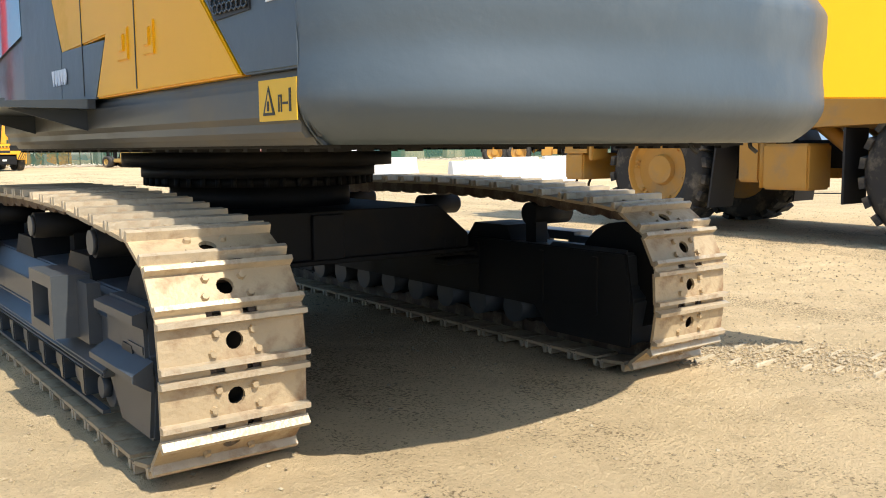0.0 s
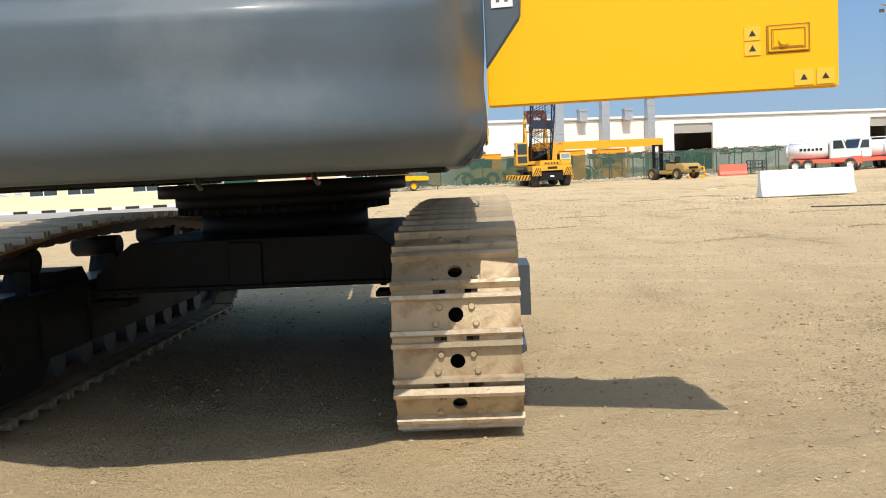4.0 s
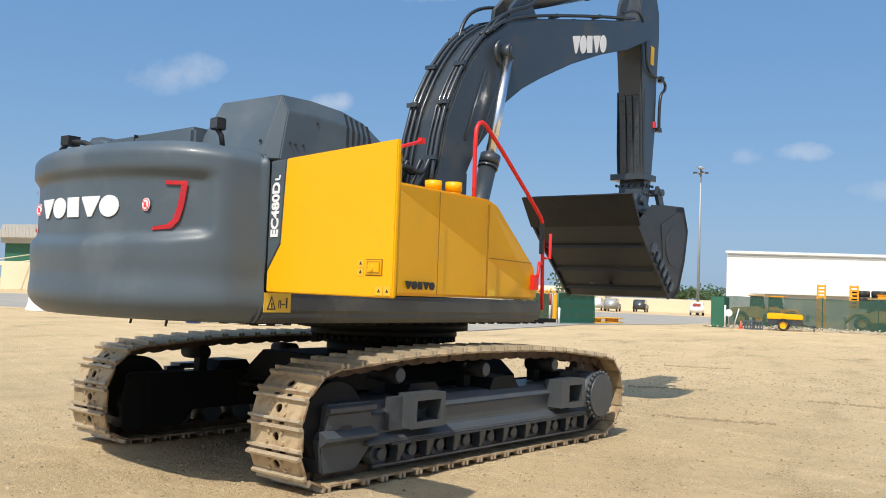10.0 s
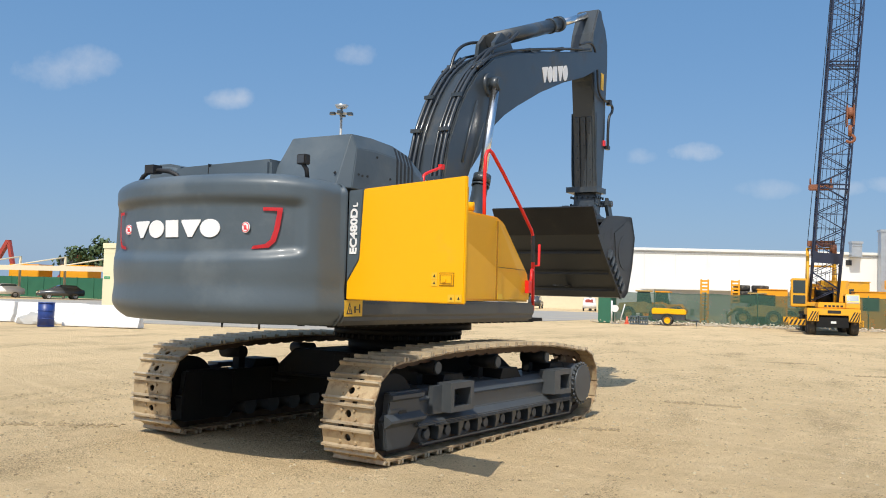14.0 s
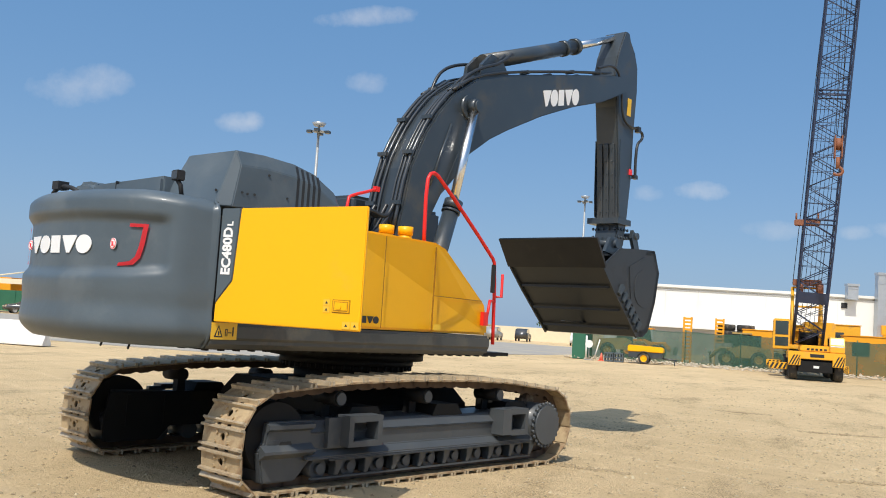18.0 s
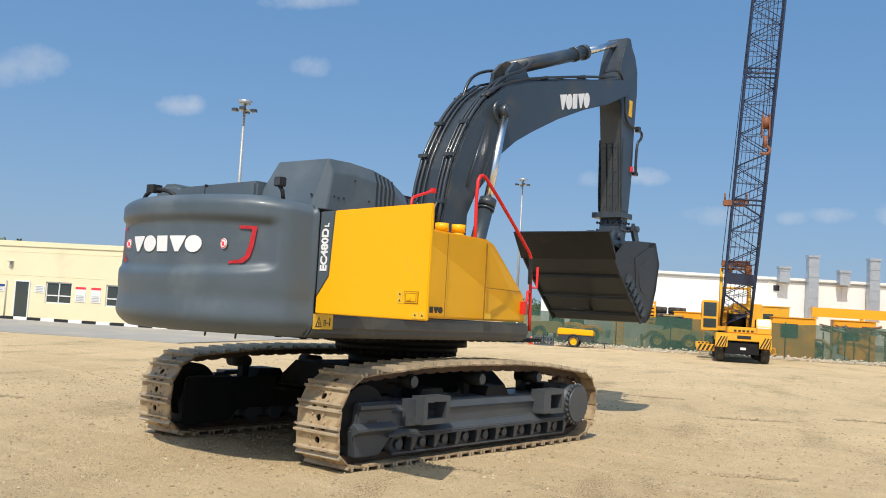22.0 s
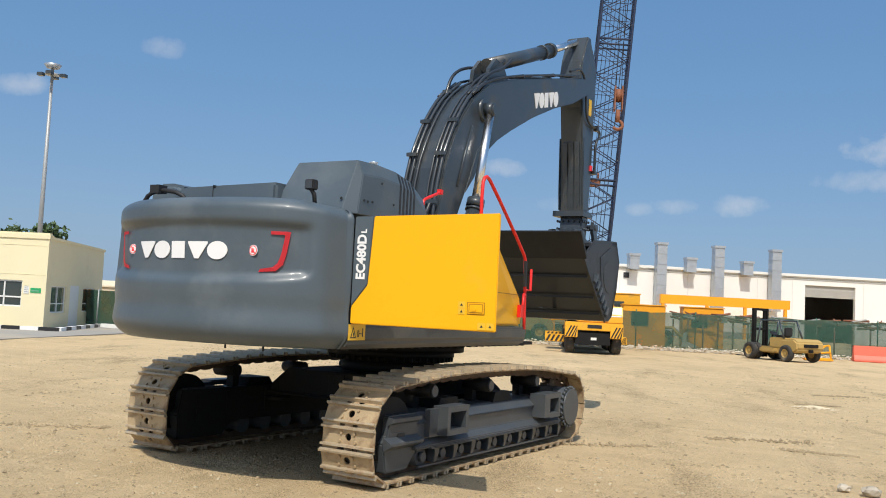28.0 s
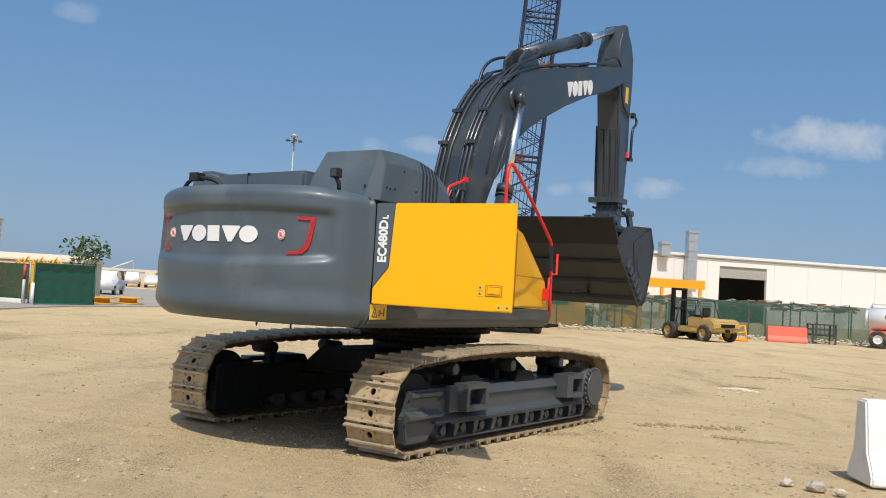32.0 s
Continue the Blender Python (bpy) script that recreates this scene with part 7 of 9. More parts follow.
# slewing house
bm = bmesh.new()
cyl(bm, (0, 4.4, 1.16), (0, 4.4, 1.5), 1.1, seg=24)
part("slew_ring", bm, UNDER, crane)
bm = bmesh.new()
panel(bm, -1.2, 1.25, 3.6, 8.2, 1.5, 1.75, 0.03)
panel(bm, -0.35, 1.25, 5.0, 8.2, 1.75, 3.05, 0.06)
panel(bm, -1.2, -0.35, 5.6, 8.2, 1.75, 2.8, 0.06)
part("crane_house", bm, CRANE_Y, crane)
bm = bmesh.new()
panel(bm, -1.3, 1.3, 8.2, 9.2, 1.45, 2.7, 0.08)
part("counterweight", bm, CRANE_Y, crane)
bm = bmesh.new()
panel(bm, -1.98, -1.12, 3.3, 4.9, 1.45, 3.1, 0.06)
ocab = part("operator_cab", bm, CRANE_Y, crane, "yellow crane operator's cab")
for pts, nrm in (([(-1.88, 3.29, 2.25), (-1.22, 3.29, 2.25), (-1.22, 3.29, 2.98), (-1.88, 3.29, 2.98)], (0, -1, 0)), ([(-1.88, 3.29, 1.65), (-1.22, 3.29, 1.65), (-1.22, 3.29, 2.12), (-1.88, 3.29, 2.12)], (0, -1, 0)),
                 ([(-1.99, 3.45, 2.2), (-1.99, 4.0, 2.2), (-1.99, 4.0, 2.95), (-1.99, 3.45, 2.95)], (-1, 0, 0)), ([(-1.99, 4.15, 2.2), (-1.99, 4.75, 2.2), (-1.99, 4.75, 2.95), (-1.99, 4.15, 2.95)], (-1, 0, 0))):
    bm = bmesh.new()
    flat(bm, pts, thick=0.012, normal=nrm)
    part("cab_window", bm, WINDOW, ocab)
bm = bmesh.new()
for s in (-0.95, 0.55):
    tube(bm, [(s, 4.8, 1.7), (s, 6.4, 5.0)], 0.09, seg=6)
    tube(bm, [(s, 7.6, 1.7), (s, 6.4, 5.0)], 0.07, seg=6)
for z in (2.8, 3.9, 5.0):
    y = 4.8 + (z - 1.7) / 3.3 * 1.6
    tube(bm, [(-0.95, y, z), (0.55, y, z)], 0.06, seg=6)
part("gantry", bm, CRANE_Y, crane, "yellow steel A-frame gantry")
bm = bmesh.new()
for s in (-0.75, 0.3):
    cyl(bm, (s, 6.2, 4.9), (s + 0.35, 6.2, 4.9), 0.38, seg=18)
panel(bm, -0.95, 0.55, 6.0, 6.5, 5.1, 5.45, 0.03)
part("sheave_block", bm, RUST, crane)
bm = bmesh.new()
cyl(bm, (-0.55, 5.0, 2.05), (0.3, 5.0, 2.05), 0.42, seg=20)
for x in (-0.6, 0.32):
    cyl(bm, (x, 5.0, 2.05), (x + 0.05, 5.0, 2.05), 0.6, seg=20)
part("winch_drum", bm, UNDER, crane)
# outriggers
for y in (1.3, 8.6):
    for s in (-1, 1):
        bm = bmesh.new()
        panel(bm, min(s * 1.3, s * (2.2 if s < 0 else 1.6)), max(s * 1.3, s * (2.2 if s < 0 else 1.6)), y - 0.16, y + 0.16, 0.45, 0.80, 0.02)
        og = part("outrigger", bm, CRANE_Y, crane)
        bm = bmesh.new()
        a, b = (s * 1.32, s * (2.18 if s < 0 else 1.58))
        chevrons(bm, min(a, b), max(a, b), y - 0.165, 0.48, 0.77, 4)
        part("warning_stripes", bm, INK, og)
# boom: four chords with lacing
BOOM_FOOT = Vector((-0.22, 3.9, 1.75))
BOOM_WAY = Vector((0.0585, -0.13, 1.0)).normalized()
across = Vector((1, 0, 0))
across = (across - BOOM_WAY * across.dot(BOOM_WAY)).normalized()
depth = BOOM_WAY.cross(across)


def boom_at(s, u, v):
    half = 0.74 + 0.04 * min(1, s / 8)
    thick = 0.25 + 0.5 * min(1.0, s / 5.0)
    return BOOM_FOOT + BOOM_WAY * s + across * (u * half) + depth * (v * thick)


BOOM_LEN = 33.0
for u in (-1, 1):
    for v in (-1, 1):
        bm = bmesh.new()
        tube(bm, [boom_at(s, u, v) for s in (0, 2.5, 5, 12, 20, BOOM_LEN)], 0.055, seg=7)
        part("boom_chord", bm, CRANE_BLUE, crane)
bay = 0.85
n_bays = int(BOOM_LEN / bay)
for face in range(4):
    bm = bmesh.new()
    for k in range(n_bays):
        s0, s1 = k * bay, (k + 1) * bay
        e = 1 if k % 2 else -1
        a, b = [((e, -1), (-e, -1)), ((e, 1), (-e, 1)), ((-1, e), (-1, -e)), ((1, e), (1, -e))][face]
        tube(bm, [boom_at(s0, *a), boom_at(s1, *b)], 0.026, seg=5)
        if face < 2:
            tube(bm, [boom_at(s0 + bay / 2, -a[0], a[1]), boom_at(s1 + bay / 2, -b[0], b[1])], 0.020, seg=4)
            tube(bm, [boom_at(s1, -1, a[1]), boom_at(s1, 1, a[1])], 0.018, seg=4)
        if face < 2 and k % 8 == 7:
            tube(bm, [boom_at(s1, -1, a[1]), boom_at(s1, 1, a[1])], 0.05, seg=5)
            tube(bm, [boom_at(s1 - 0.25, -1, a[1]), boom_at(s1 - 0.25, 1, a[1])], 0.045, seg=5)
    tagged(part("boom_lacing", bm, CRANE_BLUE, crane), kind="stuff")
bm = bmesh.new()
flat(bm, [boom_at(2.3, -0.95, -1.02), boom_at(2.3, 0.95, -1.02), boom_at(2.9, 0.95, -1.02), boom_at(2.9, -0.95, -1.02)], thick=0.03, normal=(0, -1, 0))
part("boom_plate", bm, CRANE_BLUE, crane)
bm = bmesh.new()
panel(bm, -0.35, 0.35, -0.25, 0.25, -0.2, 0.5, 0.03)
ob = part("boom_head", bm, CRANE_BLUE, crane, m=Matrix.Translation(boom_at(BOOM_LEN, 0, 0)))
head = boom_at(BOOM_LEN, 0.0, -1.4)
for dx in (-0.12, 0.12):
    bm = bmesh.new()
    tube(bm, [(0.62 + dx, head.y, 11.9), head + Vector((0.62 - head.x + dx + 0.3, 0, 0))], 0.014, seg=5)
    part("hoist_rope", bm, INK, crane)
for k in range(5):
    bm = bmesh.new()
    tube(bm, [boom_at(1.0, -0.9 + 0.3 * k, 0.2), boom_at(BOOM_LEN, -0.3 + 0.2 * k, 0.0)], 0.014, seg=5)
    part("luffing_rope", bm, INK, crane)
for s in (-1, 1):
    bm = bmesh.new()
    tube(bm, [Vector((s * 0.75 - 0.2, 6.4, 5.2)), boom_at(BOOM_LEN, s * 0.8, 0.8)], 0.02, seg=5)
    part("pendant_rope", bm, INK, crane)
bm = bmesh.new()
hx, hy = 0.62, head.y
for s in (-1, 1):
    panel(bm, hx + s * 0.16 - 0.03, hx + s * 0.16 + 0.03, hy - 0.32, hy + 0.32, 10.95, 12.05, 0.02)
cyl(bm, (hx - 0.13, hy, 11.65), (hx + 0.13, hy, 11.65), 0.30, seg=20)
cyl(bm, (hx, hy, 10.45), (hx, hy, 11.0), 0.10, seg=12)
tube(bm, [(hx, hy, 10.55), (hx + 0.22, hy, 10.4), (hx + 0.22, hy, 10.2), (hx, hy, 10.1), (hx - 0.2, hy, 10.2)], 0.07, turns=1)
part("hook_block", bm, RUST, crane, "rust-red steel hook block")
bm = bmesh.new()
panel(bm, -1.1, 0.2, 3.15, 3.35, 8.15, 8.5, 0.05)
for x in (-1.0, 0.1):
    tube(bm, [(x, 3.25, 8.5), (x, 3.25, 8.85)], 0.05)
part("spreader_beam", bm, RUST, crane, "rusty spreader beam hung on the boom")


# ---- forklift ----
fork = empty("forklift", pose(20.45, 60.7, 0, 0, 0, 30), "faded yellow forklift truck with dusty tyres", "forklift")
for s in (-1, 1):
    wheel(fork, s * 0.84, -0.05, 0.40, 0.40, 0.26, TAN_Y, s, rim=0.5)
    wheel(fork, s * 0.62, 2.25, 0.42, 0.42, 0.26, TAN_Y, s, rim=0.5)
    wheel(fork, s * 0.93, 2.25, 0.42, 0.42, 0.26, TAN_Y, s, rim=0.5)
bm = bmesh.new()
prism(bm, [(-0.75, 0.62), (-0.50, 0.45), (0.35, 0.45), (0.35, 1.05), (-0.45, 1.12), (-0.72, 0.95)], -0.86, 0.86)
soften(bm, 0.07, 3)
part("counterweight", bm, TAN_Y, fork)
for x0, x1, z0, z1 in ((-0.45, 0.45, 0.72, 0.88), (-0.14, 0.14, 0.48, 0.62)):
    bm = bmesh.new()
    panel(bm, x0, x1, -0.78, -0.70, z0, z1, 0.02)
    part("counterweight_recess", bm, UNDER, fork)
bm = bmesh.new()
panel(bm, -0.60, 0.60, 0.35, 1.35, 0.62, 1.13, 0.05)
panel(bm, -0.62, 0.62, 0.35, 2.45, 0.36, 0.66, 0.04)
panel(bm, -0.86, 0.86, 0.75, 1.75, 0.40, 0.62, 0.04)
part("chassis", bm, TAN_Y, fork)
bm = bmesh.new()
panel(bm, -0.25, 0.25, 0.75, 1.3, 1.13, 1.25, 0.04)
panel(bm, -0.25, 0.25, 0.65, 0.77, 1.2, 1.62, 0.04)
part("seat", bm, BLACK, fork)
bm = bmesh.new()
tube(bm, [(-0.05, 1.95, 0.7), (0, 1.7, 1.3)], 0.035)
cyl(bm, (0, 1.69, 1.29), (0, 1.66, 1.33), 0.19, seg=18)
part("steering_wheel", bm, BLACK, fork)
for s in (-1, 1):
    bm = bmesh.new()
    tube(bm, [(s * 0.58, 0.38, 1.1), (s * 0.56, 0.75, 1.95)], 0.04)
    part("guard_post", bm, GREY_DARK, fork)
    bm = bmesh.new()
    tube(bm, [(s * 0.60, 2.2, 0.65), (s * 0.56, 1.95, 1.95)], 0.04)
    part("guard_post", bm, GREY_DARK, fork)
bm = bmesh.new()
for s in (-1, 1):
    tube(bm, [(s * 0.56, 0.75, 1.95), (s * 0.56, 1.95, 1.95)], 0.04)
for k in range(7):
    y = 0.75 + k * 0.2
    tube(bm, [(-0.56, y, 1.95), (0.56, y, 1.95)], 0.022)
part("overhead_guard", bm, GREY_DARK, fork)
for s in (-1, 1):
    bm = bmesh.new()
    panel(bm, s * 0.42 - 0.06, s * 0.42 + 0.06, 2.55, 2.72, 0.1, 2.52, 0.01)
    panel(bm, s * 0.30 - 0.05, s * 0.30 + 0.05, 2.60, 2.75, 0.1, 2.45, 0.01)
    part("mast_rail", bm, UNDER, fork)
bm = bmesh.new()
for z in (0.5, 1.5, 2.48):
    box(bm, -0.48, 0.48, 2.56, 2.7, z - 0.06, z + 0.06)
part("mast_crossbar", bm, UNDER, fork)
for s in (-1, 1):
    bm = bmesh.new()
    box(bm, s * 0.35 - 0.06, s * 0.35 + 0.06, 2.78, 3.9, 0.08, 0.13)
    box(bm, s * 0.35 - 0.06, s * 0.35 + 0.06, 2.76, 2.82, 0.08, 0.7)
    part("fork_tine", bm, UNDER, fork)
# frame beside the forklift
bm = bmesh.new()
for a, b in (((-0.6, 0, 0.1), (0.6, 0, 0.1)), ((-0.6, 0, 0.1), (0.4, 0.3, 0.75)), ((0.6, 0, 0.1), (0.6, 0.3, 0.8)), ((-0.5, 0.3, 0.6), (0.6, 0.3, 0.8)), ((-0.3, 0.1, 0.35), (0.6, 0.1, 0.45))):
    tube(bm, [a, b], 0.05)
panel(bm, -0.7, 0.7, -0.1, 0.5, 0.0, 0.1, 0.02)
thing("pallet_cradle", bm, ORANGE, pose(22.4, 64.2, 0.0), "yellow tubular steel cradle standing by the fence", "cradle")
# metal crate stand
cage = empty("metal_crate", pose(27.9, 66.8, 0), "open rusty steel crate on legs", "crate")
for x in (-0.62, 0.62):
    for y in (-0.4, 0.4):
        bm = bmesh.new()
        box(bm, x - 0.04, x + 0.04, y - 0.04, y + 0.04, 0, 1.08)
        part("crate_post", bm, GREY_DARK, cage)
for z in (0.5, 0.78, 1.05):
    bm = bmesh.new()
    for y in (-0.4, 0.4):
        box(bm, -0.62, 0.62, y - 0.03, y + 0.03, z - 0.03, z + 0.03)
    for x in (-0.62, 0.62):
        box(bm, x - 0.03, x + 0.03, -0.4, 0.4, z - 0.03, z + 0.03)
    part("crate_rail", bm, GREY_DARK, cage)
for k in range(5):
    bm = bmesh.new()
    box(bm, -0.5 + k * 0.24, -0.46 + k * 0.24, -0.42, -0.40, 0.5, 1.05)
    part("crate_bar", bm, GREY_DARK, cage)
bm = bmesh.new()
panel(bm, -0.6, 0.6, -0.38, 0.38, 0.44, 0.5, 0.01)
part("crate_floor", bm, GREY_DARK, cage)

# ---- by the fence end ----
comp = empty("air_compressor", pose(1.3, 65.6, 0), "yellow towable air compressor on two wheels", "compressor")
bm = bmesh.new()
prism(bm, [(-1.05, 0.72), (1.1, 0.72), (1.1, 1.0), (0.95, 1.06), (-1.0, 1.12), (-1.05, 1.05)], -0.55, 0.55, axis="y")
soften(bm, 0.05)
part("canopy", bm, YELLOW, comp)
bm = bmesh.new()
panel(bm, -1.0, 1.05, -0.5, 0.5, 0.36, 0.72, 0.03)
tube(bm, [(1.0, 0, 0.4), (1.9, 0, 0.3)], 0.05)
tube(bm, [(1.75, 0, 0.35), (1.75, 0, 0.0)], 0.04)
part("undercarriage", bm, GREY_DARK, comp)
for y in (-0.55, 0.55):
    w_ = wheel(comp, 0, 0, 0, 0.33, 0.2, YELLOW, 1 if y > 0 else 1, rim=0.6)
    w_.matrix_local = pose(-0.05, y, 0.33, 0, 0, -90)
    bm = bmesh.new()
    arc = [(-0.05 + 0.4 * math.cos(radians(a)), 0.33 + 0.4 * math.sin(radians(a))) for a in range(10, 171, 16)]
    prism(bm, arc + [(-0.05 + (p + 0.05) * 1.12, 0.33 + (q - 0.33) * 1.12) for p, q in arc[::-1]], y - 0.13, y + 0.13, axis="y")
    part("mudguard", bm, GREY_DARK, comp)
board = empty("round_sign", pose(-2.1, 64.9, 0), "white round sign on a light steel stand", "sign")
bm = bmesh.new()
cyl(bm, (0, 0.0, 1.0), (0, 0.03, 1.0), 0.24, seg=24)
part("sign_disc", bm, FRAME_W, board)
bm = bmesh.new()
tube(bm, [(0, 0.06, 0), (0, 0.06, 1.2)], 0.025)
tube(bm, [(-0.3, 0.06, 0.02), (0.3, 0.06, 0.02)], 0.025)
tube(bm, [(0, 0.06, 0.5), (0, 0.5, 0.0)], 0.02)
part("stand", bm, POLE, board)
bm = bmesh.new()
cyl(bm, (0, 0, 0.03), (0, 0, 0.5), 0.14, 0.03, seg=16)
box(bm, -0.18, 0.18, -0.18, 0.18, 0, 0.035)
thing("traffic_cone", bm, PLAST_R, pose(-1.35, 65.2, 0), "faded orange traffic cone beside the crates", "cone")
for i, x in enumerate((-1.15, -0.55)):
    bm = bmesh.new()
    for dx in (0, 0.18, 0.36, 0.5):
        box(bm, x + dx, x + dx + 0.05, -0.3, 0.3, 0, 0.55)
    for z in (0.0, 0.22, 0.48):
        box(bm, x, x + 0.55, -0.32, -0.28, z, z + 0.08)
        box(bm, x, x + 0.55, 0.28, 0.32, z, z + 0.08)
    thing("slatted_crate", bm, GREY, pose(0, 65.3, 0), "grey slatted crate by the fence", "crate", "slatted crates")
bm = bmesh.new()
tube(bm, [(0, 0, 0), (0.35, -0.1, 1.3)], 0.04)
thing("white_post", bm, FRAME_W, pose(-1.85, 65.4, 0), "leaning white painted post", "post")
bm = bmesh.new()
panel(bm, -3.45, -2.6, 66.5, 69.2, 0.0, 2.05, 0.02)
thing("green_cabinet", bm, GREEN, Matrix.Identity(4), "dark green sheet-metal cabinet at the fence end", "cabinet")
bm = bmesh.new()
cyl(bm, (-2.5, 66.3, 0), (-2.5, 66.3, 1.5), 0.06, seg=10)
thing("gate_post", bm, FRAME_W, Matrix.Identity(4), "white painted gate post", "post")


# ---- machines stored behind the fence ----
def stored_machine(x, y, turn, mat, label):
    root = empty("wheel_loader", pose(x, y, 0, 0, 0, turn), label, "loader", "stored machines")
    for yy in (-0.95, 0.95):
        for xx in (-1.0, 1.1):
            w_ = wheel(root, 0, 0, 0, 0.55, 0.4, mat, 1, rim=0.5)
            w_.matrix_local = pose(xx, yy, 0.55, 0, 0, 90 if yy > 0 else -90)
    bm = bmesh.new()
    prism(bm, [(-1.8, 0.6), (1.2, 0.6), (1.2, 1.1), (0.2, 1.5), (-1.7, 1.35), (-1.85, 1.0)], -0.7, 0.7, axis="y")
    soften(bm, 0.05)
    part("body", bm, mat, root)
    bm = bmesh.new()
    prism(bm, [(-0.4, 1.3), (0.75, 1.3), (0.6, 2.25), (-0.35, 2.25)], -0.55, 0.55, axis="y")
    part("cab", bm, WINDOW, root)
    bm = bmesh.new()
    panel(bm, -0.5, 0.8, -0.65, 0.65, 2.25, 2.36, 0.02)
    part("cab_roof", bm, mat, root)
    for yy in (-0.5, 0.5):
        bm = bmesh.new()
        tube(bm, [(0.6, yy, 1.2), (1.6, yy, 1.25), (2.3, yy, 0.5)], 0.1, seg=6)
        part("lift_arm", bm, mat, root)
    bm = bmesh.new()
    prism(bm, [(2.2, 0.1), (3.1, 0.1), (3.1, 0.16), (2.45, 0.4), (2.5, 1.0), (2.3, 0.95)], -1.15, 1.15, axis="y")
    part("bucket", bm, SHUTTER, root)


stored_machine(-1.6, 76.5, 5, TAN_Y, "tan wheel loader stored behind the fence")
stored_machine(-0.5, 80.5, -4, ORANGE, "orange-roofed wheel loader stored behind the fence")
stored_machine(7.0, 75.0, 178, TAN_Y, "dusty tan loader behind the shade cloth")
stored_machine(14.8, 74.6, -10, TAN_Y, "tan loader with a high cab behind the cloth")
stored_machine(10.5, 79.5, 170, TAN_Y, "tan loader parked behind the crane")
for x in (3.1, 5.3):
    st = empty("access_ladder", pose(x, 75.8, 0), "yellow steel access ladder standing upright", "ladder", "access ladders")
    for s in (-1, 1):
        bm = bmesh.new()
        box(bm, s * 0.26 - 0.06, s * 0.26 + 0.06, -0.2, 0.2, 0, 3.28)
        part("stile", bm, ORANGE, st)
    for k in range(12):
        bm = bmesh.new()
        box(bm, -0.24, 0.24, -0.19, 0.10, 0.22 + k * 0.26, 0.37 + k * 0.26)
        part("rung", bm, ORANGE, st)
for k in range(6):
    bm = bmesh.new()
    prof = [(0.33, -0.2), (0.55, -0.22), (0.62, -0.15), (0.62, 0.15), (0.55, 0.22), (0.33, 0.2)]
    rg = [[bm.verts.new((q * math.cos(2 * math.pi * i / 24), q * math.sin(2 * math.pi * i / 24), o)) for q, o in prof] for i in range(24)]
    for i in range(24):
        for j in range(6):
            bm.faces.new((rg[i][j], rg[(i + 1) % 24][j], rg[(i + 1) % 24][(j + 1) % 6], rg[i][(j + 1) % 6])).smooth = True
    thing("stacked_tyre", bm, TYRE, pose(5.75 + 1.3 * (k // 3), 76.4, 1.6 + 0.22 + 0.44 * (k % 3)), "black tyre lying on a stack", "tyre", "stacked tyres")
bm = bmesh.new()
panel(bm, -1.4, 1.4, -0.8, 0.8, 0, 1.6, 0.03)
thing("tool_container", bm, SHUTTER, pose(6.4, 76.4, 0), "grey steel tool container under the tyres", "container")
for x, y, w, d, h, mat, lab in ((7.9, 76.4, 2.1, 1.6, 2.6, ORANGE, "orange-yellow site cabin behind the fence"), (14.4, 73.6, 2.6, 1.8, 2.55, ORANGE, "orange-yellow cabin beside the crane"), (18.6, 77.0, 2.6, 1.6, 2.6, ORANGE, "low orange cabin behind the cloth"),
                                (13.2, 77.5, 2.6, 2.2, 3.3, CRANE_Y, "tall yellow cabin behind the crane"), (22.3, 73.5, 2.4, 1.4, 1.7, SHUTTER, "grey machine block behind the shade cloth"), (40.0, 75.0, 4.0, 1.6, 1.6, SHUTTER, "low grey crates behind the shade cloth")):
    bm = bmesh.new()
    panel(bm, -w / 2, w / 2, -d / 2, d / 2, 0, h, 0.04)
    box(bm, -w / 2 - 0.05, w / 2 + 0.05, -d / 2 - 0.05, d / 2 + 0.05, h, h + 0.06)
    cab_ = thing("site_cabin", bm, mat, pose(x, y, 0), lab, "cabin", "stored cabins")
    bm = bmesh.new()
    box(bm, -w * 0.3, w * 0.1, -d / 2 - 0.02, -d / 2 + 0.01, h * 0.5, h * 0.85)
    part("cabin_window", bm, WINDOW, cab_)
# long low shed in front of the hall
shed = empty("low_shed", pose(0.5, 112.0, 0), "long low grey shed before the warehouse", "building")
bm = bmesh.new()
box(bm, -8.0, 16, 0, 5, 0, 2.9)
part("shed_wall", bm, SHUTTER, shed)
bm = bmesh.new()
prism(bm, [(-0.4, 2.9), (5.4, 3.5), (5.4, 3.6), (-0.4, 3.05)], -8.4, 16.4)
part("shed_roof", bm, TRIM_W, shed)
rs = random.Random(31)
for x0, x1 in ((16.5, 24.0), (24.3, 33.0)):
    bm = bmesh.new()
    for k in range(60):
        x, y, z = rs.uniform(x0, x1), rs.uniform(74, 76), rs.uniform(1.75, 2.25)
        a = rs.uniform(0, 3.14)
        d = Vector((math.cos(a), math.sin(a) * 0.4, rs.uniform(-0.2, 0.2))) * rs.uniform(0.3, 0.8)
        tube(bm, [Vector((x, y, z)) - d, Vector((x, y, z)) + d], rs.uniform(0.03, 0.08), seg=5, slot=rs.choice((0, 0, 1)))
    for k in range(9):
        x = x0 + (x1 - x0) * k / 8
        cyl(bm, (x, 75, 0), (x, 75, 1.8), 0.05, seg=6)
    thing("scrap_rack", bm, [RUST, SHUTTER], Matrix.Identity(4), "rack heaped with rusty bars and planks", "scrap", "scrap racks", kind="stuff")


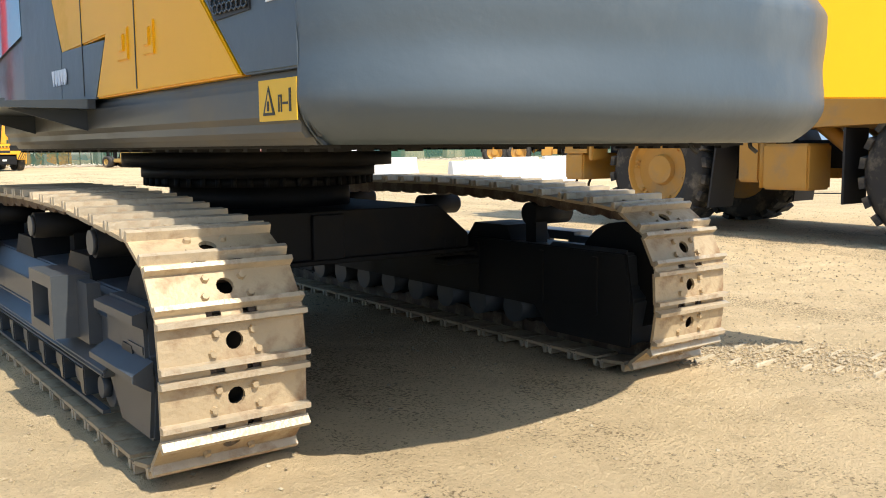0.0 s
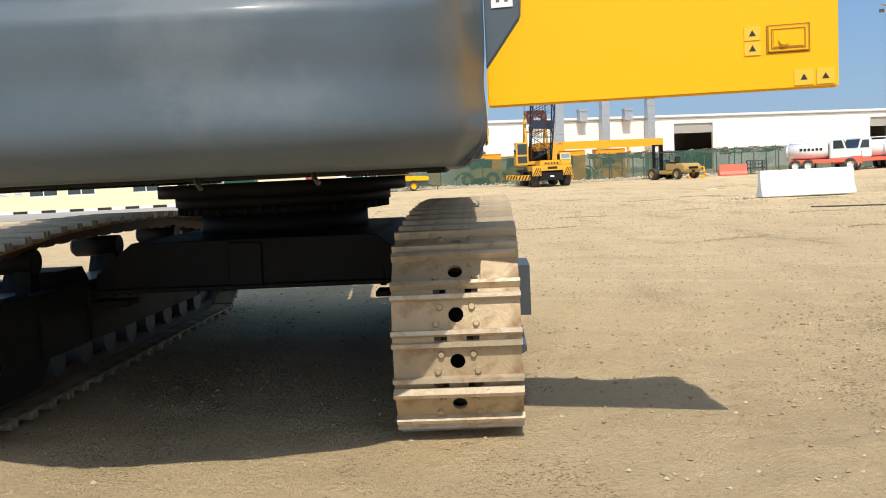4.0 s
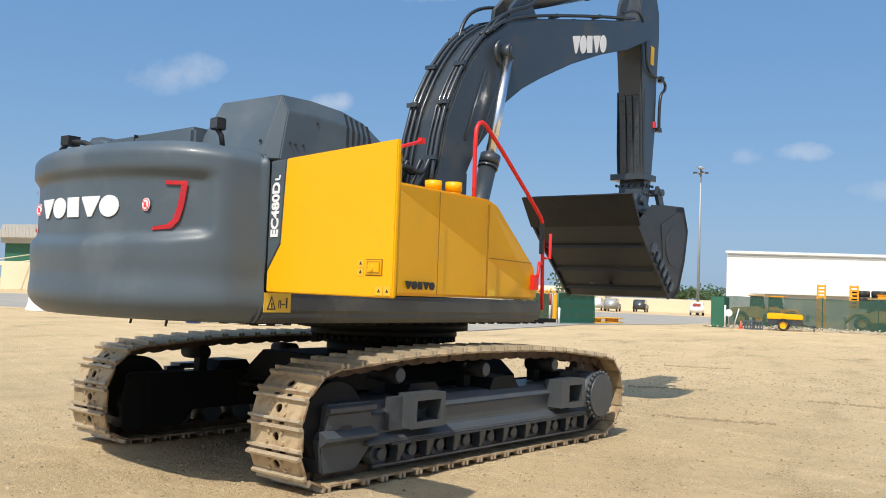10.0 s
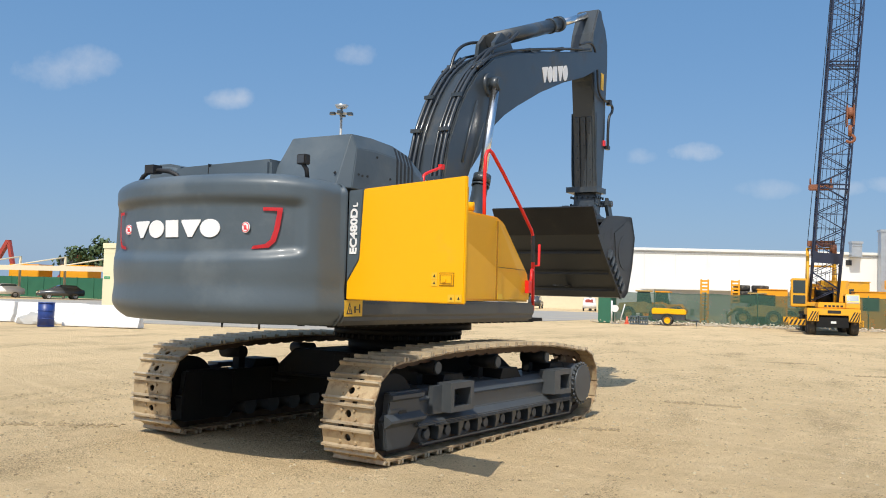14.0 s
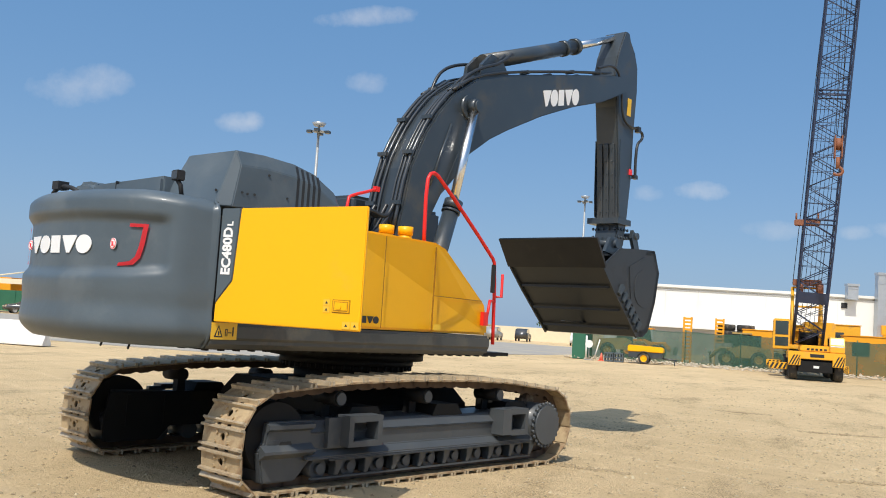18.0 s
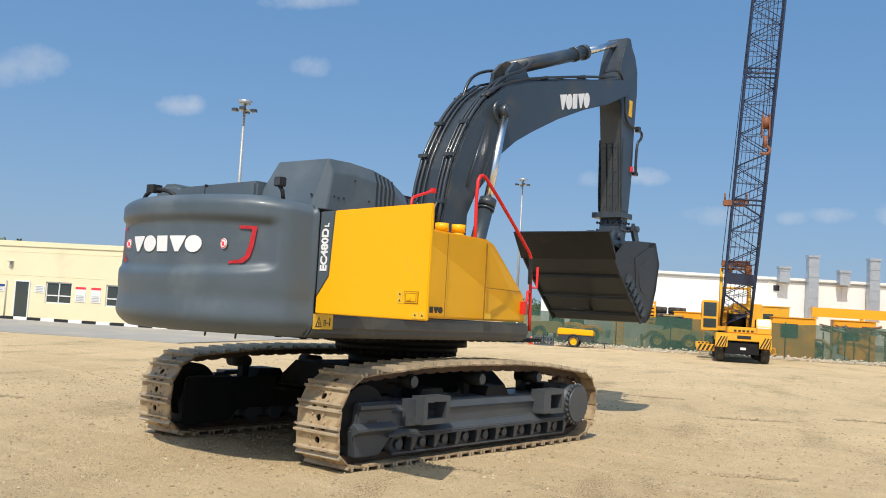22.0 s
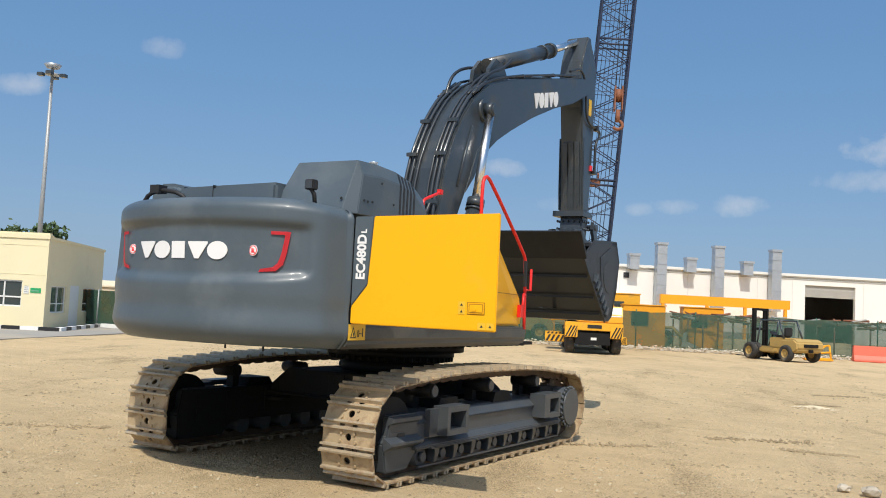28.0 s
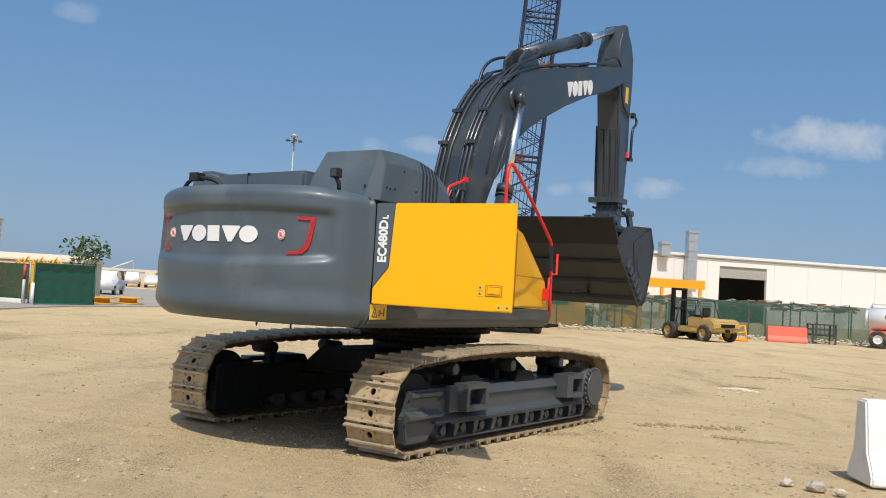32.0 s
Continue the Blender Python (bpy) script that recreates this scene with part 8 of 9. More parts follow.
# ---- tankers and trucks before the fence ----
def tank_truck(m, label, tank_len, tall):
    root = empty("tank_truck", m, label, "tank truck", "tank trucks")
    r = tall
    for s in (-1, 1):
        for x in (1.2, -tank_len + 0.4, -tank_len + 1.3):
            w_ = wheel(root, 0, 0, 0, 0.46, 0.3, FRAME_W, 1, rim=0.5)
            w_.matrix_local = pose(x, s * 0.9, 0.46, 0, 0, 90 if s > 0 else -90)
    bm = bmesh.new()
    prof = [(r * 1.15 * math.cos(2 * math.pi * k / 24), 0.92 + r + r * math.sin(2 * math.pi * k / 24)) for k in range(24)]
    prism(bm, prof, -tank_len - 0.1, -0.3)
    prism(bm, [(p * 0.8, 0.92 + r + (q - 0.92 - r) * 0.8) for p, q in prof], -tank_len - 0.28, -tank_len - 0.1)
    for f in bm.faces:
        f.smooth = len(f.verts) == 4
    part("tank", bm, CAR_W, root)
    bm = bmesh.new()
    for k in range(6):
        box(bm, -tank_len + 0.7 + k * 0.28, -tank_len + 0.88 + k * 0.28, -r * 1.16 - 0.01, -r * 1.12, 0.95 + r, 1.15 + r)
    part("tank_marks", bm, INK, root, "dark bars of lettering on the tank")
    bm = bmesh.new()
    tube(bm, [(-tank_len, -0.3, 0.92 + 2 * r), (-tank_len, -0.3, 1.1 + 2 * r), (-0.5, -0.3, 1.1 + 2 * r), (-0.5, -0.3, 0.92 + 2 * r)], 0.03)
    tube(bm, [(-tank_len, 0.3, 0.92 + 2 * r), (-tank_len, 0.3, 1.1 + 2 * r), (-0.5, 0.3, 1.1 + 2 * r), (-0.5, 0.3, 0.92 + 2 * r)], 0.03)
    part("top_rail", bm, FRAME_W, root)
    bm = bmesh.new()
    panel(bm, -tank_len, 1.8, -0.95, 0.95, 0.62, 0.92, 0.03)
    part("chassis", bm, PLAST_R, root, "faded red chassis skirt")
    bm = bmesh.new()
    prism(bm, [(-0.2, 0.92), (1.9, 0.92), (1.95, 1.45), (0.95, 1.6), (0.7, 2.4), (-0.2, 2.4)], -0.95, 0.95, axis="y")
    soften(bm, 0.06)
    cab_ = part("cab", bm, CAR_W, root)
    bm = bmesh.new()
    prism(bm, [(1.3, 0.5), (1.98, 0.5), (2.0, 1.05), (1.25, 1.05)], -1.0, 1.0, axis="y")
    part("bumper", bm, PLAST_R, root)
    bm = bmesh.new()
    flat(bm, [(0.94, -0.85, 1.65), (0.94, 0.85, 1.65), (0.73, 0.85, 2.3), (0.73, -0.85, 2.3)], thick=0.02, normal=(0.95, 0, 0.3))
    part("windscreen", bm, WINDOW, cab_)
    for s in (-1, 1):
        bm = bmesh.new()
        prism(bm, [(0.05, 1.65), (0.82, 1.65), (0.62, 2.25), (0.05, 2.25)], s * 0.955 - 0.01, s * 0.955 + 0.01, axis="y")
        part("side_window", bm, WINDOW, cab_)
    bm = bmesh.new()
    for k in range(5):
        box(bm, 1.93, 1.97, -0.45, 0.45, 1.0 + k * 0.08, 1.04 + k * 0.08)
    part("grille", bm, GREY_DARK, root)


tank_truck(pose(32.9, 64.6, 0, 0, 0, -28), "white tank truck with a red chassis by the fence", 3.0, 0.62)
tank_truck(pose(35.9, 66.2, 0, 0, 0, 188), "white water tanker with red fenders", 3.4, 0.66)
tank_truck(pose(41.2, 65.4, 0, 0, 0, -8), "white tanker with red trim parked in the row", 3.6, 0.6)


def car(m, body_mat, label, kind="saloon"):
    """A parked car, forward along x."""
    root = empty("parked_car", m, label, "car", "parked cars")
    for x in (-1.3, 1.35):
        for s in (-1, 1):
            w_ = wheel(root, 0, 0, 0, 0.32, 0.2, POLE, 1, rim=0.62)
            w_.matrix_local = pose(x, s * 0.76, 0.32, 0, 0, 90 if s > 0 else -90)
    up = {"saloon": [(-2.25, 0.98), (-1.95, 1.05), (-1.35, 1.48), (0.05, 1.52), (1.05, 1.02), (2.05, 0.88), (2.25, 0.62)],
          "suv": [(-2.2, 1.05), (-2.1, 1.25), (-1.8, 1.72), (0.2, 1.75), (0.9, 1.15), (2.05, 1.0), (2.2, 0.7)],
          "pickup": [(-2.6, 1.02), (-2.55, 1.05), (-0.75, 1.05), (-0.6, 1.7), (0.45, 1.72), (1.05, 1.15), (2.15, 1.0), (2.4, 0.7)]}[kind]
    bm = bmesh.new()
    x0, x1 = up[0][0], up[-1][0]
    pts = [(x0, 0.35), (x1, 0.35)] + up[::-1]
    sub = prism(bm, pts, -0.84, 0.84, axis="y")
    for v in bm.verts:
        if v.co.z > 1.12:
            v.co.y *= 0.84
    soften(bm, 0.06, 2)
    for f in bm.faces:
        f.smooth = True
    body = part("body", bm, body_mat, root)
    top = max(z for _, z in up)
    xs = [x for x, z in up if z > top - 0.06]
    a, b = min(xs), max(xs)
    lo = 1.02 if kind == "saloon" else 1.18
    for s in (-1, 1):
        bm = bmesh.new()
        prism(bm, [(a - 0.35 if kind != "pickup" else a, lo), (b + 0.55, lo), (b, top - 0.08), (a + 0.05, top - 0.08)], s * 0.765, s * 0.79, axis="y")
        part("side_window", bm, WINDOW, body)
    bm = bmesh.new()
    flat(bm, [(b + 0.70, -0.68, lo + 0.02), (b + 0.70, 0.68, lo + 0.02), (b + 0.12, 0.6, top - 0.06), (b + 0.12, -0.6, top - 0.06)], thick=0.03, normal=(0.5, 0, 0.8))
    part("windscreen", bm, WINDOW, body)
    for s in (-1, 1):
        bm = bmesh.new()
        panel(bm, x1 - 0.12, x1 + 0.02, s * 0.6 - 0.16, s * 0.6 + 0.16, 0.62, 0.76, 0.02)
        part("headlamp", bm, LAMP_GLASS, body)
    bm = bmesh.new()
    panel(bm, x1 - 0.05, x1 + 0.03, -0.4, 0.4, 0.42, 0.6, 0.02)
    part("grille", bm, CAR_D, body)
    return root


def car_at(x, y, turn, mat, label, kind="saloon"):
    return car(pose(x, y, 0, 0, 0, turn), mat, label, kind)


SILVER = material("silver_car_paint", (0.42, 0.42, 0.40), 0.3, metal=0.4, vary=0.03, coat=0.5)
car_at(-75.0, 82.4, -125, SILVER, "silver hatchback parked under the canopy", "saloon")
car_at(-70.3, 82.2, -130, CAR_W, "white saloon parked under the canopy")
car_at(-62.4, 82.2, -125, CAR_D, "dark saloon parked under the canopy")
car_at(-36.5, 124.5, -20, CAR_W, "white pickup parked on the road", "pickup")
car_at(-33.6, 124.0, 108, CAR_D, "dark off-road car seen from behind", "suv")
car_at(-31.2, 122.5, 108, CAR_W, "white car seen from behind", "suv")
car_at(-28.6, 122.0, 106, CAR_W, "white car parked beside the wall", "saloon")
car_at(-27.6, 127.5, 95, CAR_W, "white van parked far down the road", "suv")
car_at(-24.6, 124.0, 95, SILVER, "grey off-road car far down the road", "suv")
car_at(-22.1, 130.0, 95, CAR_D, "dark jeep far down the road", "suv")
car_at(-13.0, 121.0, 100, CAR_W, "white pickup loaded with red parts", "pickup")
bm = bmesh.new()
for k in range(6):
    panel(bm, -0.5 + 0.3 * (k % 3), -0.25 + 0.3 * (k % 3), -0.6 + 0.5 * (k // 3), -0.2 + 0.5 * (k // 3), 0, 0.3 + 0.1 * (k % 2), 0.02)
thing("red_load", bm, TENT_R, pose(-12.7, 119.5, 1.1), "red machine parts stacked on the pickup bed", "cargo")
car_at(-17.8, 81.5, 100, CAR_W, "white pickup parked beyond the gate", "pickup")
car_at(42.3, 66.0, 0, CAR_W, "white crew-cab truck beside the tankers", "pickup")

# red-framed notice on a tripod
sign = empty("site_notice", pose(20.32, 31.2, 0), "red-framed notice board on a red stand", "sign")
bm = bmesh.new()
for a, b, c, d in ((-0.56, 0.56, 1.68, 1.77), (-0.56, 0.56, 1.0, 1.09), (-0.56, -0.47, 1.09, 1.68), (0.47, 0.56, 1.09, 1.68)):
    box(bm, a, b, -0.03, 0.03, c, d)
part("sign_frame", bm, PLAST_R, sign)
bm = bmesh.new()
for k in range(5):
    box(bm, -0.1 + 0.11 * k, -0.05 + 0.11 * k, -0.01, 0.01, 1.25, 1.55)
box(bm, -0.12, 0.45, -0.01, 0.01, 1.22, 1.26)
box(bm, -0.12, 0.45, -0.01, 0.01, 1.53, 1.57)
part("sign_rack", bm, FRAME_W, sign)
bm = bmesh.new()
tube(bm, [(0, 0, 0.25), (0, 0, 1.05)], 0.03)
for a in (90, 210, 330):
    tube(bm, [(0, 0, 0.28), (0.34 * math.cos(radians(a)), 0.34 * math.sin(radians(a)), 0.0)], 0.025)
part("stand", bm, PLAST_R, sign)

# hose on the sand
bm = bmesh.new()
path = [(11.0, 19.5), (13.2, 18.6), (15.1, 17.6), (16.9, 14.9), (17.4, 12.2), (18.2, 9.5), (20, 6)]
tube(bm, [(x, y, rutted(x, y) - 0.005) for x, y in path], 0.018, seg=6, turns=3)
thing("ground_hose", bm, HOSE, Matrix.Identity(4), "thin dark hose lying across the sand", "hose")

# things far right behind the barriers
for x, y, w, h, mat, lab in ((63.5, 85.5, 3.0, 0.95, CREAM, "cream concrete block before the fence"), (70.5, 86.0, 3.0, 1.0, CREAM, "cream concrete block by the fence corner"), (58.0, 86.0, 1.6, 1.5, BLUE, "blue plastic crate stack"), (52.5, 85.0, 3.2, 1.1, ORANGE, "low yellow steel cage")):
    bm = bmesh.new()
    panel(bm, -w / 2, w / 2, -0.5, 0.5, 0, h, 0.04)
    for k in range(4):
        box(bm, -w / 2 + 0.1 + k * w * 0.25, -w / 2 + 0.16 + k * w * 0.25, -0.53, -0.5, 0.05, h - 0.05)
    thing("storage_block", bm, mat, pose(x, y, 0), lab, "block", "blocks by the fence")
far_fence = empty("far_fence", pose(50, 90, 0), "tall green sheeted fence beyond the trucks", "fence")
for k in range(16):
    bm = bmesh.new()
    box(bm, k * 3.2, k * 3.2 + 3.14, 0.2 + 0.03 * (k % 2), 0.24 + 0.03 * (k % 2), 0.1, 2.5)
    part("fence_sheet", bm, GREEN if k % 3 else CLOTH, far_fence)
    bm = bmesh.new()
    cyl(bm, (k * 3.2, 0.15, 0), (k * 3.2, 0.15, 2.6), 0.05, seg=8)
    part("fence_post", bm, GREEN, far_fence)


# ---- trees ----
def tree(x, y, h, spread, n, label, seed, leaf=0.14):
    rt = random.Random(seed)
    root = empty("tree", pose(x, y, 0), label, "tree", "trees")
    bm = bmesh.new()
    cyl(bm, (0, 0, 0), (0.1, 0, h * 0.45), 0.09 * h / 4, 0.05 * h / 4, seg=8)
    tips = []
    for k in range(9):
        a = k * 2.4 + rt.uniform(-0.4, 0.4)
        e = Vector((math.cos(a) * spread * rt.uniform(0.4, 1), math.sin(a) * spread * rt.uniform(0.4, 1), h * rt.uniform(0.55, 1.0)))
        tube(bm, [(0.05, 0, h * rt.uniform(0.25, 0.42)), e * 0.6 + Vector((0, 0, h * 0.14)), e], 0.02 * h / 4, seg=5)
        tips.append(e)
    part("trunk", bm, BARK, root)
    verts, faces = [], []
    for _ in range(n):
        c = rt.choice(tips).lerp(Vector((0, 0, h * 0.6)), max(0, rt.gauss(0.15, 0.25))) + Vector((rt.gauss(0, 1), rt.gauss(0, 1), rt.gauss(0, 0.8))) * spread * 0.17
        d = Vector((rt.gauss(0, 1), rt.gauss(0, 1), rt.gauss(0, 1))).normalized() * leaf * rt.uniform(0.6, 1.4)
        e = d.orthogonal().normalized() * leaf * 0.5
        k = len(verts)
        verts += [c - d, c + e, c + d, c - e]
        faces.append((k, k + 1, k + 2, k + 3))
    me = bpy.data.meshes.new("crown")
    me.from_pydata(verts, [], faces)
    me.materials.append(LEAF)
    ob = new("crown", me)
    ob.parent = root


tree(-14.9, 70.5, 3.8, 1.6, 230, "young tree with a thin open crown", 3, 0.16)
tree(-34.3, 80.5, 6.6, 2.6, 2600, "dense dark green tree behind the office", 61, 0.24)
tree(-31.6, 82.0, 6.3, 2.3, 2200, "dense dark green tree behind the office", 62, 0.24)
for k, (x, y, h, sp) in enumerate(((-71, 96, 7.2, 2.6), (-67.5, 97, 6.6, 2.3), (-74.5, 98, 5.4, 2.2), (-16, 150, 4.2, 3.0), (-21, 152, 3.4, 3.2), (-11, 151, 3.6, 2.8))):
    tree(x, y, h, sp, 700, "dark green tree behind the canopy" if x < -60 else "low dark tree far behind the wall", 20 + k, 0.3)
rt = random.Random(8)
verts, faces = [], []
for clump in range(60):
    cx, cy = 95 + clump * 0.9, 138 - clump * 0.28 + rt.uniform(-2, 2)
    hh, rr = rt.uniform(4.2, 6.8), rt.uniform(1.6, 2.8)
    for _ in range(170):
        v = Vector((rt.gauss(0, 1), rt.gauss(0, 1), rt.gauss(0, 1))).normalized() * rt.uniform(0.6, 1.0)
        c = Vector((cx + v.x * rr, cy + v.y * rr, hh * 0.55 + v.z * hh * 0.45))
        d = Vector((rt.gauss(0, 1), rt.gauss(0, 1), rt.gauss(0, 1))).normalized() * 0.5
        e = d.orthogonal().normalized() * 0.35
        k = len(verts)
        verts += [c - d, c + e, c + d, c - e]
        faces.append((k, k + 1, k + 2, k + 3))
me = bpy.data.meshes.new("far_woods")
me.from_pydata(verts, [], faces)
me.materials.append(LEAF)
tagged(new("far_woods", me), "belt of dark green trees beyond the yard", "trees", kind="stuff")

# ---- green gate, bollard and cable reels by the office ----
gate = empty("green_gate", pose(-10.95, 56.2, 0, 0, 0, 68), "dark green padded gate panel standing open", "gate")
bm = bmesh.new()
n, mrow = 24, 12
grid = []
for i in range(n + 1):
    line = []
    for j in range(mrow + 1):
        u, w = 3.6 * i / n, 1.78 * j / mrow
        dent = 0.06 * (math.sin(math.pi * (u / 3.6) * 4) ** 2 * math.sin(math.pi * (w / 1.78) * 3) ** 2)
        line.append(bm.verts.new((u, 0.05 + dent, 0.06 + w)))
    grid.append(line)
for i in range(n):
    for j in range(mrow):
        bm.faces.new((grid[i][j], grid[i][j + 1], grid[i + 1][j + 1], grid[i + 1][j])).smooth = True
part("gate_sheet", bm, TEAL, gate)
bm = bmesh.new()
for a, b in (((0, 0, 0.05), (3.6, 0, 0.05)), ((0, 0, 1.86), (3.6, 0, 1.86)), ((0, 0, 0.0), (0, 0, 1.9)), ((3.6, 0, 0), (3.6, 0, 1.9))):
    tube(bm, [a, b], 0.03)
part("gate_frame", bm, GREEN, gate)
bm = bmesh.new()
cyl(bm, (-11.6, 56.6, 0), (-11.6, 56.6, 1.75), 0.07, seg=10)
cyl(bm, (-11.6, 56.6, 1.1), (-11.6, 56.6, 1.76), 0.075, seg=10, slot=1)
thing("gate_post", bm, [FRAME_W, TENT_R], Matrix.Identity(4), "white and red painted gate post", "post")
bm = bmesh.new()
cyl(bm, (0, 0, 0), (0, 0, 0.95), 0.07, seg=12)
cyl(bm, (0, 0, 0.95), (0, 0, 1.0), 0.07, 0.03, seg=12)
thing("bollard", bm, CONC_W, pose(-10.7, 55.6, 0), "white painted bollard beside the gate", "bollard")
screen = empty("screen_fence", pose(-11.7, 57.3, 0, 0, 0, 160), "green shade-cloth screen beside the office", "fence")
for k in range(4):
    bm = bmesh.new()
    cyl(bm, (k * 2.2, 0, 0), (k * 2.2, 0, 1.85), 0.04, seg=8)
    part("fence_post", bm, POLE, screen)
    if k < 3:
        bm = bmesh.new()
        box(bm, k * 2.2 + 0.05, k * 2.2 + 2.15, -0.02, 0.0, 0.1, 1.8)
        part("shade_cloth", bm, CLOTH, screen)
bm = bmesh.new()
panel(bm, -0.8, 0.8, -0.15, 0.15, 0.0, 0.2, 0.02)
thing("kerb_block", bm, CONC_W, pose(-12.3, 57.0, 0, 0, 0, 160), "white painted kerb block before the screen", "kerb")
for x, y in ((-10.2, 61.8), (-9.6, 64.0)):
    bm = bmesh.new()
    for z in (0.02, 0.3):
        cyl(bm, (0, 0, z), (0, 0, z + 0.06), 0.75, seg=24)
    cyl(bm, (0, 0, 0.05), (0, 0, 0.34), 0.45, seg=20)
    thing("cable_reel", bm, CRANE_Y, pose(x, y, 0), "yellow flat cable reel lying on the ground", "reel", "cable reels")
# machines and sheds behind the screen
bm = bmesh.new()
panel(bm, -4.5, 2.2, -1.5, 1.5, 0, 2.05, 0.05)
prism(bm, [(-1.6, 2.05), (1.6, 2.05), (1.6, 2.15), (0, 2.5), (-1.6, 2.15)], -4.6, 2.3)
thing("site_shed", bm, CANVAS, pose(-17.0, 71.5, 0), "cream low-roofed shed behind the screen", "shed")
bm = bmesh.new()
for k in range(10):
    x = -1.2 + k * 0.27
    tube(bm, [(x, 0, 1.7), (x + 0.25, 0.1, 2.0 + 0.12 * (k % 3)), (x + 0.5, 0, 1.7)], 0.06, seg=6)
panel(bm, -1.6, 1.8, -0.4, 0.4, 0.0, 1.75, 0.05)
thing("yellow_machine", bm, CRANE_Y, pose(-16.0, 66.5, 0), "yellow machine with coiled hoses on top", "machine")
bm = bmesh.new()
panel(bm, -2.0, 2.0, -0.5, 0.5, 0, 1.8, 0.03)
thing("yellow_machine", bm, ORANGE, pose(-19.2, 66.8, 0), "orange machine body behind the screen", "machine")

# ---- long pale wall and the covered parking ----
bm = bmesh.new()
box(bm, -36.0, -9.6, 139.8, 140.1, 0, 2.0)
thing("boundary_wall", bm, CANVAS, Matrix.Identity(4), "long low cream boundary wall", "wall", kind="structure")
carport = empty("car_canopy", pose(-66.0, 83, 0), "long cream canopy on white posts over parked cars", "canopy")
bm = bmesh.new()
prism(bm, [(-2.6, 2.95), (2.6, 3.45), (2.6, 3.6), (-2.6, 3.45)], -24, 21)
part("canopy_roof", bm, CANVAS, carport)
for k in range(8):
    x = -23.5 + k * 6.2
    bm = bmesh.new()
    box(bm, x - 0.1, x + 0.1, 2.2, 2.4, 0, 4.6)
    part("canopy_post", bm, CANVAS, carport)
    bm = bmesh.new()
    tube(bm, [(x, 2.2, 4.55), (x - 3.0, -2.4, 3.4)], 0.07, seg=6)
    part("canopy_stay", bm, CANVAS, carport)
bm = bmesh.new()
box(bm, -92, -52, 91.0, 91.2, 0, 2.4)
for k in range(17):
    box(bm, -92 + k * 2.4, -91.9 + k * 2.4, 90.94, 91.0, 0, 2.45)
thing("green_hoarding", bm, GREEN, Matrix.Identity(4), "dark green hoarding behind the parked cars", "hoarding", kind="structure")
far_canopy = empty("car_canopy", pose(-36, 131, 0), "low cream canopy at the end of the road", "canopy")
bm = bmesh.new()
prism(bm, [(-2.0, 1.8), (2.0, 1.9), (2.0, 2.1), (-2.0, 2.05)], -9, 9)
part("canopy_roof", bm, CANVAS, far_canopy)
for k in range(5):
    bm = bmesh.new()
    box(bm, -8.6 + k * 4.2, -8.4 + k * 4.2, 1.5, 1.7, 0, 2.0)
    part("canopy_post", bm, CANVAS, far_canopy)
bm = bmesh.new()
tube(bm, [(-0.6, -1.8, 2.0), (1.5, 0, 3.2), (1.6, 0, 2.0)], 0.09, seg=6)
part("canopy_stay", bm, CANVAS, far_canopy)


def folded_arm(x, y, z, turn):
    """A red digger arm folded over a machine."""
    root = empty("red_digger", pose(x, y, 0, 0, 0, turn), "red digger with its arm folded high", "digger", "red diggers")
    bm = bmesh.new()
    panel(bm, -1.6, 1.6, -1.2, 1.2, 0.9, 2.4, 0.1)
    part("body", bm, TENT_R, root)
    bm = bmesh.new()
    panel(bm, -1.9, 1.9, -1.5, -0.9, 0, 0.9, 0.2)
    panel(bm, -1.9, 1.9, 0.9, 1.5, 0, 0.9, 0.2)
    part("tracks", bm, UNDER, root)
    bm = bmesh.new()
    prism(bm, [(-1.4, 1.8), (-0.7, 1.8), (2.6, z - 0.3), (2.7, z), (2.2, z)], -0.25, 0.25, axis="y")
    part("boom", bm, TENT_R, root)
    bm = bmesh.new()
    prism(bm, [(2.3, z - 0.05), (2.75, z - 0.1), (3.9, 2.6), (3.4, 2.4)], -0.2, 0.2, axis="y")
    part("stick", bm, TENT_R, root)


for x, z in ((-85.2, 7.0), (-88.6, 6.6), (-91.6, 6.3), (-95.5, 6.0), (-74.0, 5.2), (-66.0, 4.8)):
    folded_arm(x, 95.5, z, 0)
for x, w in ((-77.0, 4.5), (-69.5, 4.0)):
    bm = bmesh.new()
    panel(bm, -w / 2, w / 2, -1.2, 1.2, 0, 3.9, 0.05)
    thing("yellow_container", bm, ORANGE, pose(x, 93.4, 0), "yellow container top above the hoarding", "container", "yellow containers")

